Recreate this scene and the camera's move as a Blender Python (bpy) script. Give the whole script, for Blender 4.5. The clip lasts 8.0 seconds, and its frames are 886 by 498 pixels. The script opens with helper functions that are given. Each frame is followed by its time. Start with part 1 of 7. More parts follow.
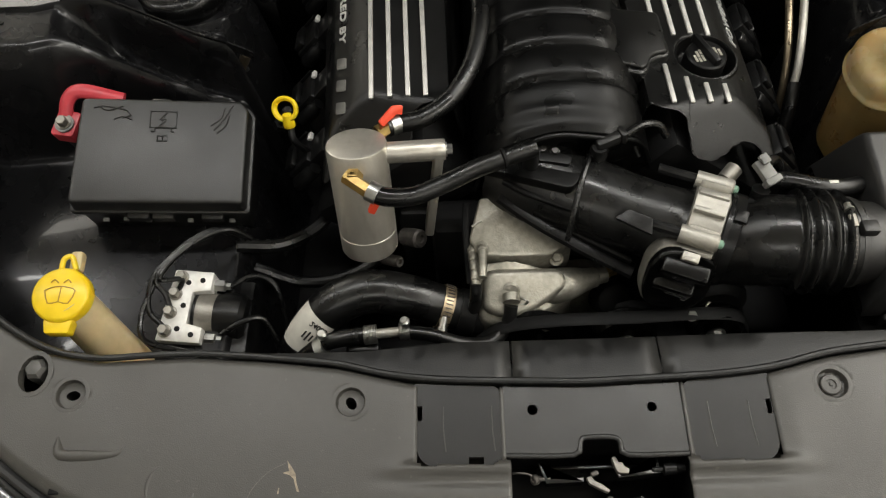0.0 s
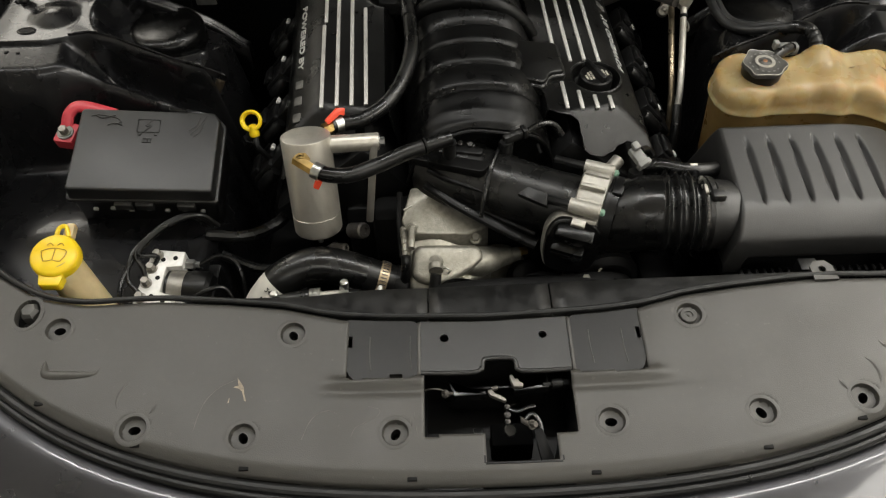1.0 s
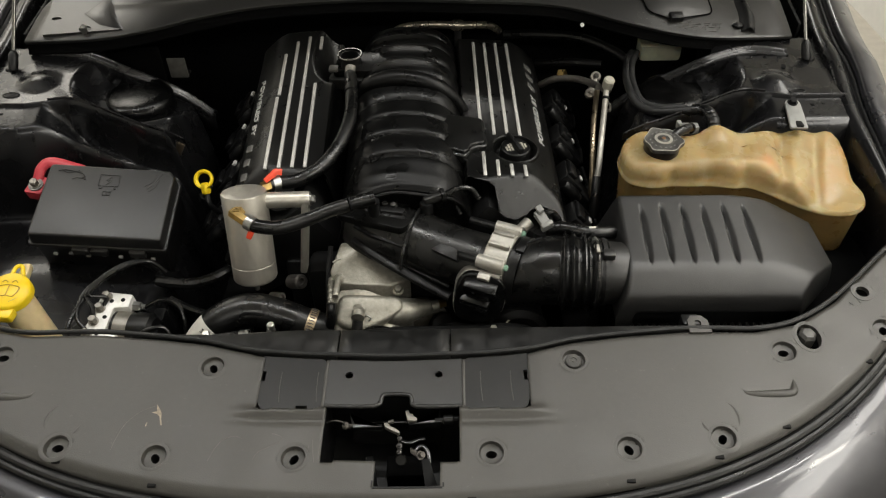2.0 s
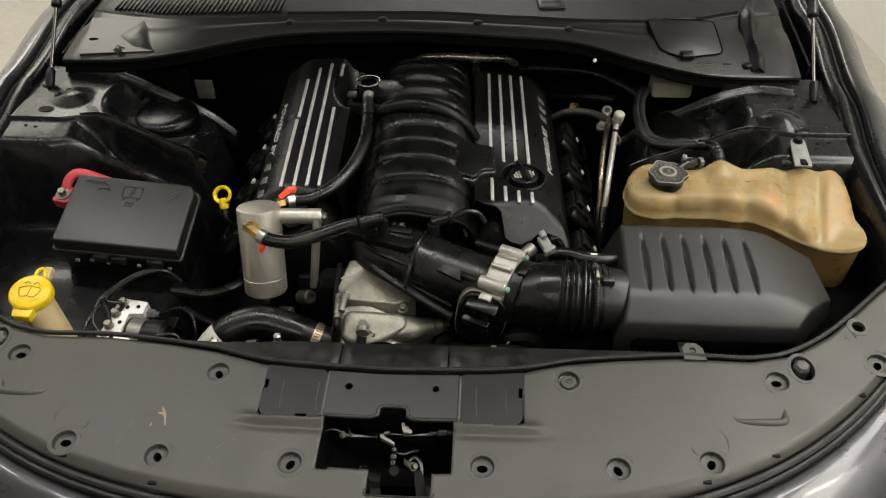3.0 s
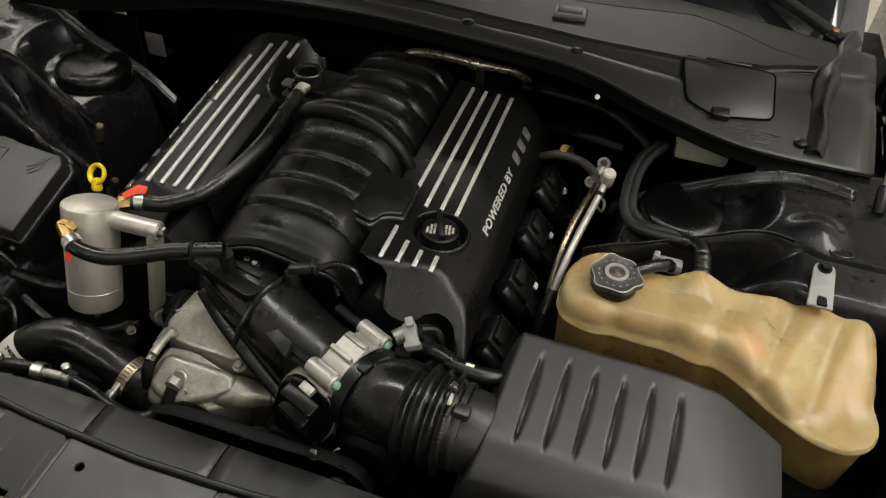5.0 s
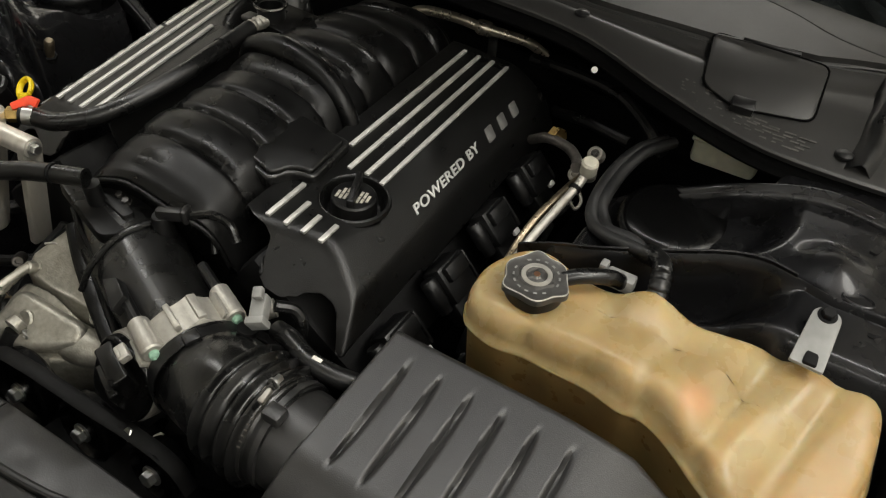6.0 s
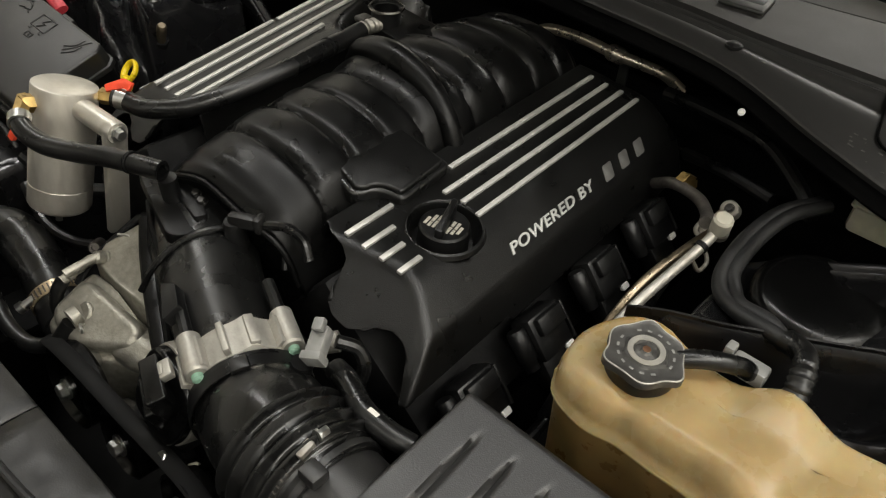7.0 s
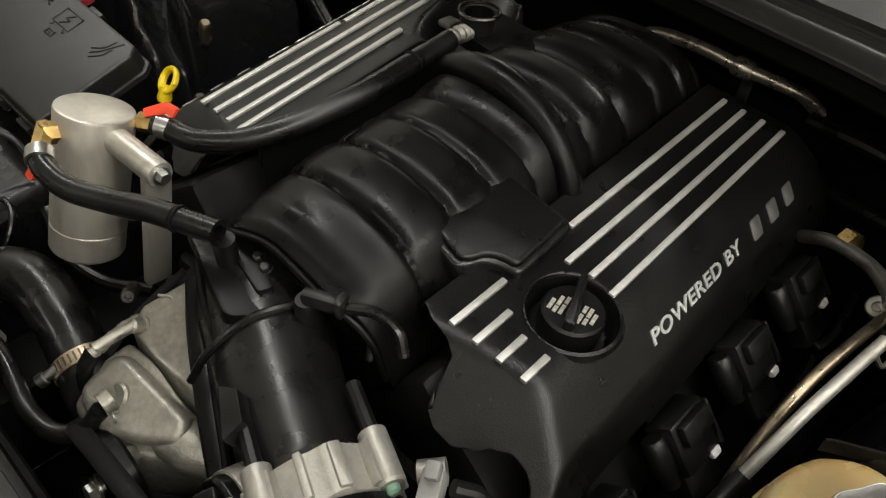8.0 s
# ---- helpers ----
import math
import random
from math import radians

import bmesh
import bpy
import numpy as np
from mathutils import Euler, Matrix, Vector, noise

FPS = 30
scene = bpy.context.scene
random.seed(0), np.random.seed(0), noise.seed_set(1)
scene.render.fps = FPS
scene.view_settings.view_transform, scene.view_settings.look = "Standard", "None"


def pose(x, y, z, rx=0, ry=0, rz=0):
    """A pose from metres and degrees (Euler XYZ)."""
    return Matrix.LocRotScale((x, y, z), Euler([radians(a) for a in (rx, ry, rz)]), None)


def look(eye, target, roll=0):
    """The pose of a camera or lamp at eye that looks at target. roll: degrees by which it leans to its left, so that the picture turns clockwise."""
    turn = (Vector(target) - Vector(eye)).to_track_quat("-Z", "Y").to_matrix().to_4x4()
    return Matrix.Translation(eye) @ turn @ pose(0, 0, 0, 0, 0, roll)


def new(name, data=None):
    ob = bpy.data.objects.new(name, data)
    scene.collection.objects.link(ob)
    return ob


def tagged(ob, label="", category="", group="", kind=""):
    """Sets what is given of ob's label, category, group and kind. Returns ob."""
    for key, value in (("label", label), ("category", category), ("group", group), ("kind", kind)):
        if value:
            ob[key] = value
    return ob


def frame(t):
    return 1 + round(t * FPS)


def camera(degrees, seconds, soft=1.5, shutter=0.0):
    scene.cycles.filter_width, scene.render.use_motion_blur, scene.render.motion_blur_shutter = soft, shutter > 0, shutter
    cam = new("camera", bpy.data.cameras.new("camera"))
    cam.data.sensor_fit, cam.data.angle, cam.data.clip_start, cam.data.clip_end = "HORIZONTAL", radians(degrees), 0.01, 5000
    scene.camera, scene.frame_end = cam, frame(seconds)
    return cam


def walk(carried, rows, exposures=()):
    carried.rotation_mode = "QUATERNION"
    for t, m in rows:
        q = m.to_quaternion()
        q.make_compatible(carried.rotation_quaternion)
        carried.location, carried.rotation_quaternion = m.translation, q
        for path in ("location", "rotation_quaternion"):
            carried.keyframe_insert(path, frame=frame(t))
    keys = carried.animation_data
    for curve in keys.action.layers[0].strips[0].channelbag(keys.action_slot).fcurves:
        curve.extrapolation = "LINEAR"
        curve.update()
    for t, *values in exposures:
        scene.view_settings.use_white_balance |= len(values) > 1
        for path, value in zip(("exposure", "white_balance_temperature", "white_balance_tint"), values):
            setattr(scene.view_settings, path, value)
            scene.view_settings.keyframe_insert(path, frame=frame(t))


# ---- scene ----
cam = camera(62.0, 8.0, 1.2)
PATH = [
    (0, (-0.114, -0.164, 1.524), (-0.176, 0.943, -0.14), -4.3),
    (0.5, (-0.067, -0.277, 1.516), (-0.105, 0.94, -0.07), -3.8),
    (1, (-0.04, -0.405, 1.552), (-0.059, 0.928, 0.06), -2.7),
    (1.5, (0.037, -0.462, 1.583), (0.014, 0.947, 0.164), -2.0),
    (1.7, (0.068, -0.478, 1.594), (0.038, 0.96, 0.205), -1.8),
    (2.8, (0.116, -0.546, 1.596), (0.034, 0.996, 0.325), -0.8),
    (3, (0.125, -0.542, 1.6), (0.022, 0.998, 0.328), -0.7),
    (3.5, (0.158, -0.525, 1.594), (-0.001, 1.009, 0.32), -0.1),
    (4, (0.211, -0.454, 1.568), (-0.014, 1.058, 0.278), 1.1),
    (4.5, (0.303, -0.307, 1.55), (-0.02, 1.165, 0.236), 2.2),
    (5, (0.421, -0.176, 1.515), (-0.01, 1.256, 0.186), 3.6),
    (5.2, (0.479, -0.121, 1.489), (0.003, 1.294, 0.158), 4.1),
    (6.3, (0.6, 0.063, 1.345), (-0.207, 1.344, 0.038), 5.0),
    (6.5, (0.594, 0.081, 1.335), (-0.273, 1.332, 0.038), 5.1),
    (7, (0.55, 0.109, 1.323), (-0.399, 1.302, 0.028), 5.6),
    (7.5, (0.47, 0.136, 1.312), (-0.486, 1.285, -0.017), 5.9),
    (8, (0.365, 0.184, 1.289), (-0.566, 1.306, -0.08), 6.3),
]
walk(cam, [(t, look(eye, target, roll)) for t, eye, target, roll in PATH])

# ---- world and lamps ----
world = bpy.data.worlds.new("world")
scene.world = world
world.use_nodes = True
world.node_tree.nodes["Background"].inputs[0].default_value = (0.9, 0.95, 1.0, 1)
world.node_tree.nodes["Background"].inputs[1].default_value = 0.02


def tube_lamp(x, y, z, watts, across, deep):
    data = bpy.data.lights.new("unseen_ceiling_lamp", "AREA")
    data.shape, data.size, data.size_y, data.energy = "RECTANGLE", across, deep, watts
    data.color = (1.0, 0.99, 0.955)
    ob = new("unseen_ceiling_lamp", data)
    ob.location = (x, y, z)
    return ob


# All unseen; beyond the overhead pair they are fills added for brightness.
LAMPS = [(-0.68, 0.585, 11, 1.2, 0.04), (0.68, 0.585, 11, 1.2, 0.04), (-1.95, 0.60, 6, 1.0, 0.06), (1.62, 0.80, 11, 0.5, 1.6), (0.0, -2.0, 10, 2.4, 0.12), (1.80, -0.9, 14, 0.5, 2.0), (0.0, 4.4, 20, 1.6, 0.5), (-1.9, 2.9, 2.2, 1.1, 1.6)]
for lx, ly, watts, across, deep in LAMPS:
    tube_lamp(lx, ly, 2.70, watts, across, deep)

# ---- mesh helpers ----
ORIGIN = {}
V = Vector


def thing(name, at, label, category, group="", kind=""):
    ob = new(name)
    ob.empty_display_size = 0.05
    ob.location = at
    ORIGIN[ob] = V(at)
    return tagged(ob, label, category, group, kind)


def part(name, bm, material, parent=None, label="", sharp=35):
    """Links bm, given in world coordinates, as one mesh under parent."""
    low = V([min(v.co[i] for v in bm.verts) for i in range(3)])
    high = V([max(v.co[i] for v in bm.verts) for i in range(3)])
    mid = (low + high) / 2
    bmesh.ops.translate(bm, verts=bm.verts, vec=-mid)
    mesh = bpy.data.meshes.new(name)
    bm.to_mesh(mesh)
    bm.free()
    mesh.polygons.foreach_set("use_smooth", [True] * len(mesh.polygons))
    mesh.set_sharp_from_angle(angle=radians(sharp))
    mesh.materials.append(material)
    ob = new(name, mesh)
    if parent:
        ob.parent = parent
        ob.location = mid - ORIGIN[parent]
    else:
        ob.location = mid
    ORIGIN[ob] = mid
    if label:
        tagged(ob, label)
    return ob


def again(ob, at, parent):
    """Another part on the same mesh, moved to a new centre."""
    twin = new(ob.name.split(".")[0], ob.data)
    twin.parent, twin.rotation_euler = parent, ob.rotation_euler
    twin.location = V(at) - ORIGIN[parent]
    ORIGIN[twin] = V(at)
    return twin


def join(bm, other):
    mesh = bpy.data.meshes.new("temp")
    other.to_mesh(mesh)
    other.free()
    bm.from_mesh(mesh)
    bpy.data.meshes.remove(mesh)
    return bm


def frame_of(z, x=None):
    """A turn whose z axis is the given way."""
    z = V(z).normalized()
    x = V(x) if x else (V((1, 0, 0)) if abs(z.x) < 0.9 else V((0, 1, 0)))
    y = z.cross(x).normalized()
    x = y.cross(z)
    return Matrix((x, y, z)).transposed().to_4x4()


def box(size, at=(0, 0, 0), m=None, bevel=0.002, seg=2, bm=None):
    b = bmesh.new()
    bmesh.ops.create_cube(b, size=1)
    bmesh.ops.scale(b, vec=size, verts=b.verts)
    if bevel:
        bmesh.ops.bevel(b, geom=b.edges[:], offset=bevel, segments=seg, affect="EDGES", profile=0.5)
    b.transform((m if m else Matrix()) @ Matrix.Translation(at) if m else Matrix.Translation(at))
    return join(bm, b) if bm else b


def lathe(profile, start, way, n=32, bm=None, cap=True, bumps=None):
    """Turned about the axis from start along way; profile rows are (along, radius)."""
    b = bm if bm else bmesh.new()
    m = Matrix.Translation(start) @ frame_of(way)
    rings = []
    for s, r in profile:
        ring = []
        for k in range(n):
            a = 2 * math.pi * k / n
            q = r * (bumps(a, s) if bumps else 1)
            ring.append(b.verts.new(m @ V((q * math.cos(a), q * math.sin(a), s))))
        rings.append(ring)
    for p, q in zip(rings, rings[1:]):
        for k in range(n):
            b.faces.new((p[k], p[(k + 1) % n], q[(k + 1) % n], q[k]))
    if cap:
        b.faces.new(rings[0][::-1])
        b.faces.new(rings[-1])
    return b


def spline(points, per=8):
    pts = [V(p) for p in points]
    ext = [pts[0] * 2 - pts[1]] + pts + [pts[-1] * 2 - pts[-2]]
    out = []
    for i in range(1, len(ext) - 2):
        a, b, c, d = ext[i - 1:i + 3]
        for k in range(per):
            t = k / per
            out.append(0.5 * (2 * b + (c - a) * t + (2 * a - 5 * b + 4 * c - d) * t * t + (3 * b - a - 3 * c + d) * t ** 3))
    out.append(pts[-1])
    return out


def tube(points, r, n=12, per=8, bm=None, flat=1.0, hollow=0.0):
    """A round bar along a smooth line; r is a radius or a function of 0..1."""
    b = bm if bm else bmesh.new()
    line = spline(points, per)
    rad = r if callable(r) else (lambda s: r)
    up = V((0, 0, 1))
    tang = (line[1] - line[0]).normalized()
    if abs(tang.z) > 0.9:
        up = V((0, 1, 0))
    side = tang.cross(up).normalized()
    rings = []
    for i, p in enumerate(line):
        t = (line[min(i + 1, len(line) - 1)] - line[max(i - 1, 0)]).normalized()
        side = (side - t * side.dot(t)).normalized()
        lift = side.cross(t)
        q = rad(i / (len(line) - 1))
        rings.append([b.verts.new(p + side * (q * math.cos(2 * math.pi * k / n)) + lift * (q * flat * math.sin(2 * math.pi * k / n))) for k in range(n)])
    for p, q in zip(rings, rings[1:]):
        for k in range(n):
            b.faces.new((p[k], p[(k + 1) % n], q[(k + 1) % n], q[k]))
    b.faces.new(rings[0][::-1])
    if hollow:
        inner = []
        c = line[-1]
        for v in rings[-1]:
            inner.append(b.verts.new(c + (v.co - c) * hollow))
        deep = [b.verts.new(v.co - t * 0.01) for v in inner]
        for k in range(n):
            b.faces.new((rings[-1][k], rings[-1][(k + 1) % n], inner[(k + 1) % n], inner[k]))
            b.faces.new((inner[k], inner[(k + 1) % n], deep[(k + 1) % n], deep[k]))
        b.faces.new(deep)
    else:
        b.faces.new(rings[-1])
    bmesh.ops.recalc_face_normals(b, faces=b.faces)
    return b


def rounded(corners, r, n=4):
    """A 2D outline with its corners rounded; r is one radius or one for each corner."""
    out = []
    k = len(corners)
    for i, c in enumerate(corners):
        c = V(c)
        a, b = V(corners[i - 1]), V(corners[(i + 1) % k])
        q = r[i] if isinstance(r, (list, tuple)) else r
        ta, tb = (a - c), (b - c)
        q = min(q, ta.length * 0.48, tb.length * 0.48)
        pa, pb = c + ta.normalized() * q, c + tb.normalized() * q
        for j in range(n + 1):
            t = j / n
            out.append(pa * (1 - t) ** 2 + c * (2 * t * (1 - t)) + pb * t * t)
    return out


def prism(outline, m, low, high, bevel=0.0015, bm=None, seg=2, taper=1.0):
    """An outline in the xy plane of m, from low to high along its z."""
    b = bmesh.new()
    mid = sum((V((p[0], p[1])) for p in outline), V((0, 0))) / len(outline)
    bottom = [b.verts.new((p[0], p[1], low)) for p in outline]
    top = [b.verts.new((mid.x + (p[0] - mid.x) * taper, mid.y + (p[1] - mid.y) * taper, high)) for p in outline]
    k = len(outline)
    for i in range(k):
        b.faces.new((bottom[i], bottom[(i + 1) % k], top[(i + 1) % k], top[i]))
    b.faces.new(bottom[::-1])
    f = b.faces.new(top)
    bmesh.ops.recalc_face_normals(b, faces=b.faces)
    if bevel:
        rim = [e for e in f.edges]
        bmesh.ops.bevel(b, geom=rim, offset=bevel, segments=seg, affect="EDGES", profile=0.5)
    b.transform(m)
    return join(bm, b) if bm else b


def sheet(xs, ys, fz, keep=None, bm=None):
    """A surface over a plan: xs is a list, ys(x) a list of as many y for each x."""
    b = bm if bm else bmesh.new()
    rows = [[(x, y) for y in ys(x)] for x in xs]
    made = {}

    def vert(i, j):
        if (i, j) not in made:
            x, y = rows[i][j]
            made[i, j] = b.verts.new((x, y, fz(x, y)))
        return made[i, j]

    for i in range(len(xs) - 1):
        for j in range(len(rows[i]) - 1):
            cx = (rows[i][j][0] + rows[i + 1][j + 1][0]) / 2
            cy = (rows[i][j][1] + rows[i][j + 1][1] + rows[i + 1][j][1] + rows[i + 1][j + 1][1]) / 4
            if keep is None or keep(cx, cy):
                b.faces.new((vert(i, j), vert(i + 1, j), vert(i + 1, j + 1), vert(i, j + 1)))
    return b


def skin(rings, bm=None, cap=True, closed=True):
    """A skin over rings of points, all of one length."""
    b = bm if bm else bmesh.new()
    made = [[b.verts.new(p) for p in ring] for ring in rings]
    n = len(made[0])
    for p, q in zip(made, made[1:]):
        for k in range(n if closed else n - 1):
            b.faces.new((p[k], p[(k + 1) % n], q[(k + 1) % n], q[k]))
    if cap and closed:
        b.faces.new(made[0][::-1])
        b.faces.new(made[-1])
    bmesh.ops.recalc_face_normals(b, faces=b.faces)
    return b


def thicken(ob, depth, offset=-1):
    mod = ob.modifiers.new("thickness", "SOLIDIFY")
    mod.thickness, mod.offset = depth, offset
    return ob


def smin(a, b, k):
    h = max(k - abs(a - b), 0) / k
    return min(a, b) - h * h * k / 4


def smax(a, b, k):
    return -smin(-a, -b, k)


def step(a, b, t):
    t = max(0.0, min(1.0, (t - a) / (b - a)))
    return t * t * (3 - 2 * t)


def bell(d, w):
    return math.exp(-(d / w) ** 2)


def grid(a, b, d):
    n = max(2, int(round((b - a) / d)))
    return [a + (b - a) * i / n for i in range(n + 1)]


def spread(a, b, n):
    return [a + (b - a) * i / n for i in range(n + 1)]


def along(table, t):
    """Reads a short table of (t, value) rows, smoothly."""
    if t <= table[0][0]:
        return table[0][1]
    for (a, p), (b, q) in zip(table, table[1:]):
        if t <= b:
            return p + (q - p) * step(a, b, t)
    return table[-1][1]


def writing(text, size, m, depth=0.0008, shear=0.0, spacing=1.0):
    curve = bpy.data.curves.new("letters", "FONT")
    curve.body, curve.size, curve.extrude, curve.shear, curve.space_character = text, size, depth, shear, spacing
    curve.align_x, curve.align_y, curve.offset = "LEFT", "CENTER", size * 0.020
    ob = new("letters", curve)
    bpy.context.view_layer.update()
    mesh = bpy.data.meshes.new_from_object(ob.evaluated_get(bpy.context.evaluated_depsgraph_get()))
    bpy.data.objects.remove(ob)
    b = bmesh.new()
    b.from_mesh(mesh)
    bpy.data.meshes.remove(mesh)
    b.transform(m)
    return b


def hexbolt(start, way, r, h, washer=1.35, bm=None):
    b = bm if bm else bmesh.new()
    lathe([(0, r * washer), (h * 0.22, r * washer)], start, way, 20, b)
    s = V(start) + V(way).normalized() * h * 0.2
    lathe([(0, r), (h * 0.7, r), (h * 0.8, r * 0.86)], s, way, 6, b)
    return b


def clamp_band(center, way, r, width, bm=None):
    """A worm-drive band with its screw housing."""
    b = bm if bm else bmesh.new()
    w = V(way).normalized()
    s = V(center) - w * width / 2
    lathe([(0, r), (0, r + 0.0014), (width, r + 0.0014), (width, r)], s, w, 40, b, cap=False)
    return b


def cutout(outer, holes, fz, thick=0.003, bevel=0):
    """A plate with clean edges and holes laid on the surface fz(x, y)."""
    b = bmesh.new()
    rim = []
    for loop in [outer] + holes:
        top = [b.verts.new((p[0], p[1], fz(p[0], p[1]))) for p in loop]
        low = [b.verts.new((p[0], p[1], fz(p[0], p[1]) - thick)) for p in loop]
        k = len(loop)
        for i in range(k):
            b.faces.new((top[i], low[i], low[(i + 1) % k], top[(i + 1) % k]))
            rim.append(b.edges.get((top[i], top[(i + 1) % k])))
    bmesh.ops.triangle_fill(b, edges=rim, use_beauty=True, normal=(0, 0, 1))
    bmesh.ops.recalc_face_normals(b, faces=b.faces)
    if sum(f.normal.z * f.calc_area() for f in b.faces) < 0:
        bmesh.ops.reverse_faces(b, faces=b.faces)
    if bevel:
        bmesh.ops.bevel(b, geom=rim, offset=bevel, segments=2, affect="EDGES", profile=0.5)
    return b


def circle(x, y, r, n=20, squash=1.0):
    return [V((x + r * math.cos(2 * math.pi * k / n), y + r * squash * math.sin(2 * math.pi * k / n))) for k in range(n)]


def patch(points, r, first, last, facing, spread_deg):
    """Part of a hose's surface turned to the given way."""
    line = spline(points, 12)
    rings = []
    for i in range(first, last + 1):
        t = (line[min(i + 1, len(line) - 1)] - line[max(i - 1, 0)]).normalized()
        u = (V(facing) - t * t.dot(V(facing))).normalized()
        v = t.cross(u)
        rings.append([line[i] + (u * math.cos(radians(a)) + v * math.sin(radians(a))) * r for a in range(-spread_deg, spread_deg + 1, 10)])
    return skin(rings, closed=False)

# ---- materials ----
def stuff(name, color, rough=0.5, metal=0.0, vary=0.25, big=6.0, fine=90.0, bump=0.15, bump_scale=400.0, spec=0.5, coat=0.0, dust=0.0, rough_vary=0.12,
          through_light=0.0, speck=0.0):
    """A surface with colour that varies at two scales, uneven gloss and a fine relief."""
    m = bpy.data.materials.new(name)
    m.use_nodes = True
    t = m.node_tree
    n, l = t.nodes, t.links
    p = n["Principled BSDF"]
    at = n.new("ShaderNodeTexCoord").outputs["Object"]

    def cloud(scale, detail=4.0):
        c = n.new("ShaderNodeTexNoise")
        c.inputs["Scale"].default_value, c.inputs["Detail"].default_value = scale, detail
        l.new(at, c.inputs["Vector"])
        return c.outputs["Fac"]

    def between(fac, low, high):
        r = n.new("ShaderNodeMapRange")
        r.inputs["To Min"].default_value, r.inputs["To Max"].default_value = low, high
        r.inputs["From Min"].default_value, r.inputs["From Max"].default_value = 0.3, 0.7
        l.new(fac, r.inputs["Value"])
        return r.outputs["Result"]

    def times(a, b):
        x = n.new("ShaderNodeMath")
        x.operation = "MULTIPLY"
        l.new(a, x.inputs[0])
        l.new(b, x.inputs[1])
        return x.outputs[0]

    wide, small = cloud(big), cloud(fine)
    shade = times(between(wide, 1 - vary, 1 + vary), between(small, 1 - vary * 0.6, 1 + vary * 0.6))
    mix = n.new("ShaderNodeMix")
    mix.data_type, mix.blend_type = "RGBA", "MULTIPLY"
    mix.inputs["Factor"].default_value = 1.0
    mix.inputs["A"].default_value = (*color, 1)
    l.new(shade, mix.inputs["B"])
    result = mix.outputs["Result"]
    if dust:
        d = n.new("ShaderNodeMix")
        d.data_type = "RGBA"
        d.inputs["B"].default_value = (0.22, 0.20, 0.17, 1)
        l.new(result, d.inputs["A"])
        l.new(between(times(cloud(big * 2.3), cloud(fine * 2)), 0.0, dust), d.inputs["Factor"])
        result = d.outputs["Result"]
    if speck:
        d = n.new("ShaderNodeMix")
        d.data_type = "RGBA"
        d.inputs["B"].default_value = (0.5, 0.47, 0.42, 1)
        l.new(result, d.inputs["A"])
        c = n.new("ShaderNodeMapRange")
        c.inputs["From Min"].default_value, c.inputs["From Max"].default_value, c.inputs["To Max"].default_value = 0.71, 0.76, speck
        l.new(cloud(170.0, 2.0), c.inputs["Value"])
        l.new(c.outputs["Result"], d.inputs["Factor"])
        result = d.outputs["Result"]
    l.new(result, p.inputs["Base Color"])
    l.new(between(cloud(big * 4, 6.0), max(0.02, rough - rough_vary), min(1.0, rough + rough_vary)), p.inputs["Roughness"])
    p.inputs["Metallic"].default_value = metal
    p.inputs["Specular IOR Level"].default_value = spec
    p.inputs["Coat Weight"].default_value, p.inputs["Coat Roughness"].default_value = coat, 0.06
    if through_light:
        p.inputs["Subsurface Weight"].default_value = through_light
        p.inputs["Subsurface Radius"].default_value = (1.0, 0.55, 0.22)
        p.inputs["Subsurface Scale"].default_value = 0.02
    if bump:
        b = n.new("ShaderNodeBump")
        b.inputs["Strength"].default_value, b.inputs["Distance"].default_value = bump, 0.0006
        l.new(cloud(bump_scale, 2.0), b.inputs["Height"])
        l.new(b.outputs["Normal"], p.inputs["Normal"])
    return m


GREY_PLASTIC = stuff("weathered_grey_plastic", (0.051, 0.0487, 0.0440), 0.41, vary=0.06, big=4, fine=120, bump=0.30, bump_scale=900, dust=0.03, speck=0.05, rough_vary=0.06)
PLATE_PLASTIC = stuff("smooth_grey_plastic", (0.019, 0.0186, 0.0178), 0.36, vary=0.08, big=9, fine=150, bump=0.12, bump_scale=900, dust=0.03, rough_vary=0.08)
LID_PLASTIC = stuff("smoother_dark_plastic", (0.009, 0.0088, 0.0084), 0.38, vary=0.15, big=18, fine=150, bump=0.12, bump_scale=900, dust=0.02, rough_vary=0.05, spec=0.35)
BLACK_PLASTIC = stuff("black_plastic", (0.0045, 0.0045, 0.0045), 0.38, vary=0.25, bump=0.15, bump_scale=600, dust=0.004, spec=0.35)
GLOSS_BLACK = stuff("glossy_black_plastic", (0.0018, 0.0018, 0.0018), 0.24, vary=0.2, bump=0.08, bump_scale=600, spec=0.28, rough_vary=0.06)
GRAIN_PLASTIC = stuff("grained_black_plastic", (0.0038, 0.0038, 0.0036), 0.31, vary=0.12, bump=0.40, bump_scale=1000, spec=0.36, rough_vary=0.06)
MANIFOLD_PLASTIC = stuff("satin_black_nylon", (0.0030, 0.0030, 0.0029), 0.33, vary=0.2, bump=0.10, bump_scale=500, spec=0.19)
AIRBOX_PLASTIC = stuff("satin_airbox_plastic", (0.0105, 0.0103, 0.0099), 0.43, vary=0.10, bump=0.30, bump_scale=1100, dust=0.012, spec=0.7, rough_vary=0.05)
FUSE_PLASTIC = stuff("fuse_box_plastic", (0.015, 0.015, 0.0145), 0.35, vary=0.10, bump=0.3, bump_scale=1000, rough_vary=0.05)
COWL_PLASTIC = stuff("satin_cowl_plastic", (0.0180, 0.0176, 0.0168), 0.35, vary=0.06, bump=0.08, bump_scale=900, rough_vary=0.015)
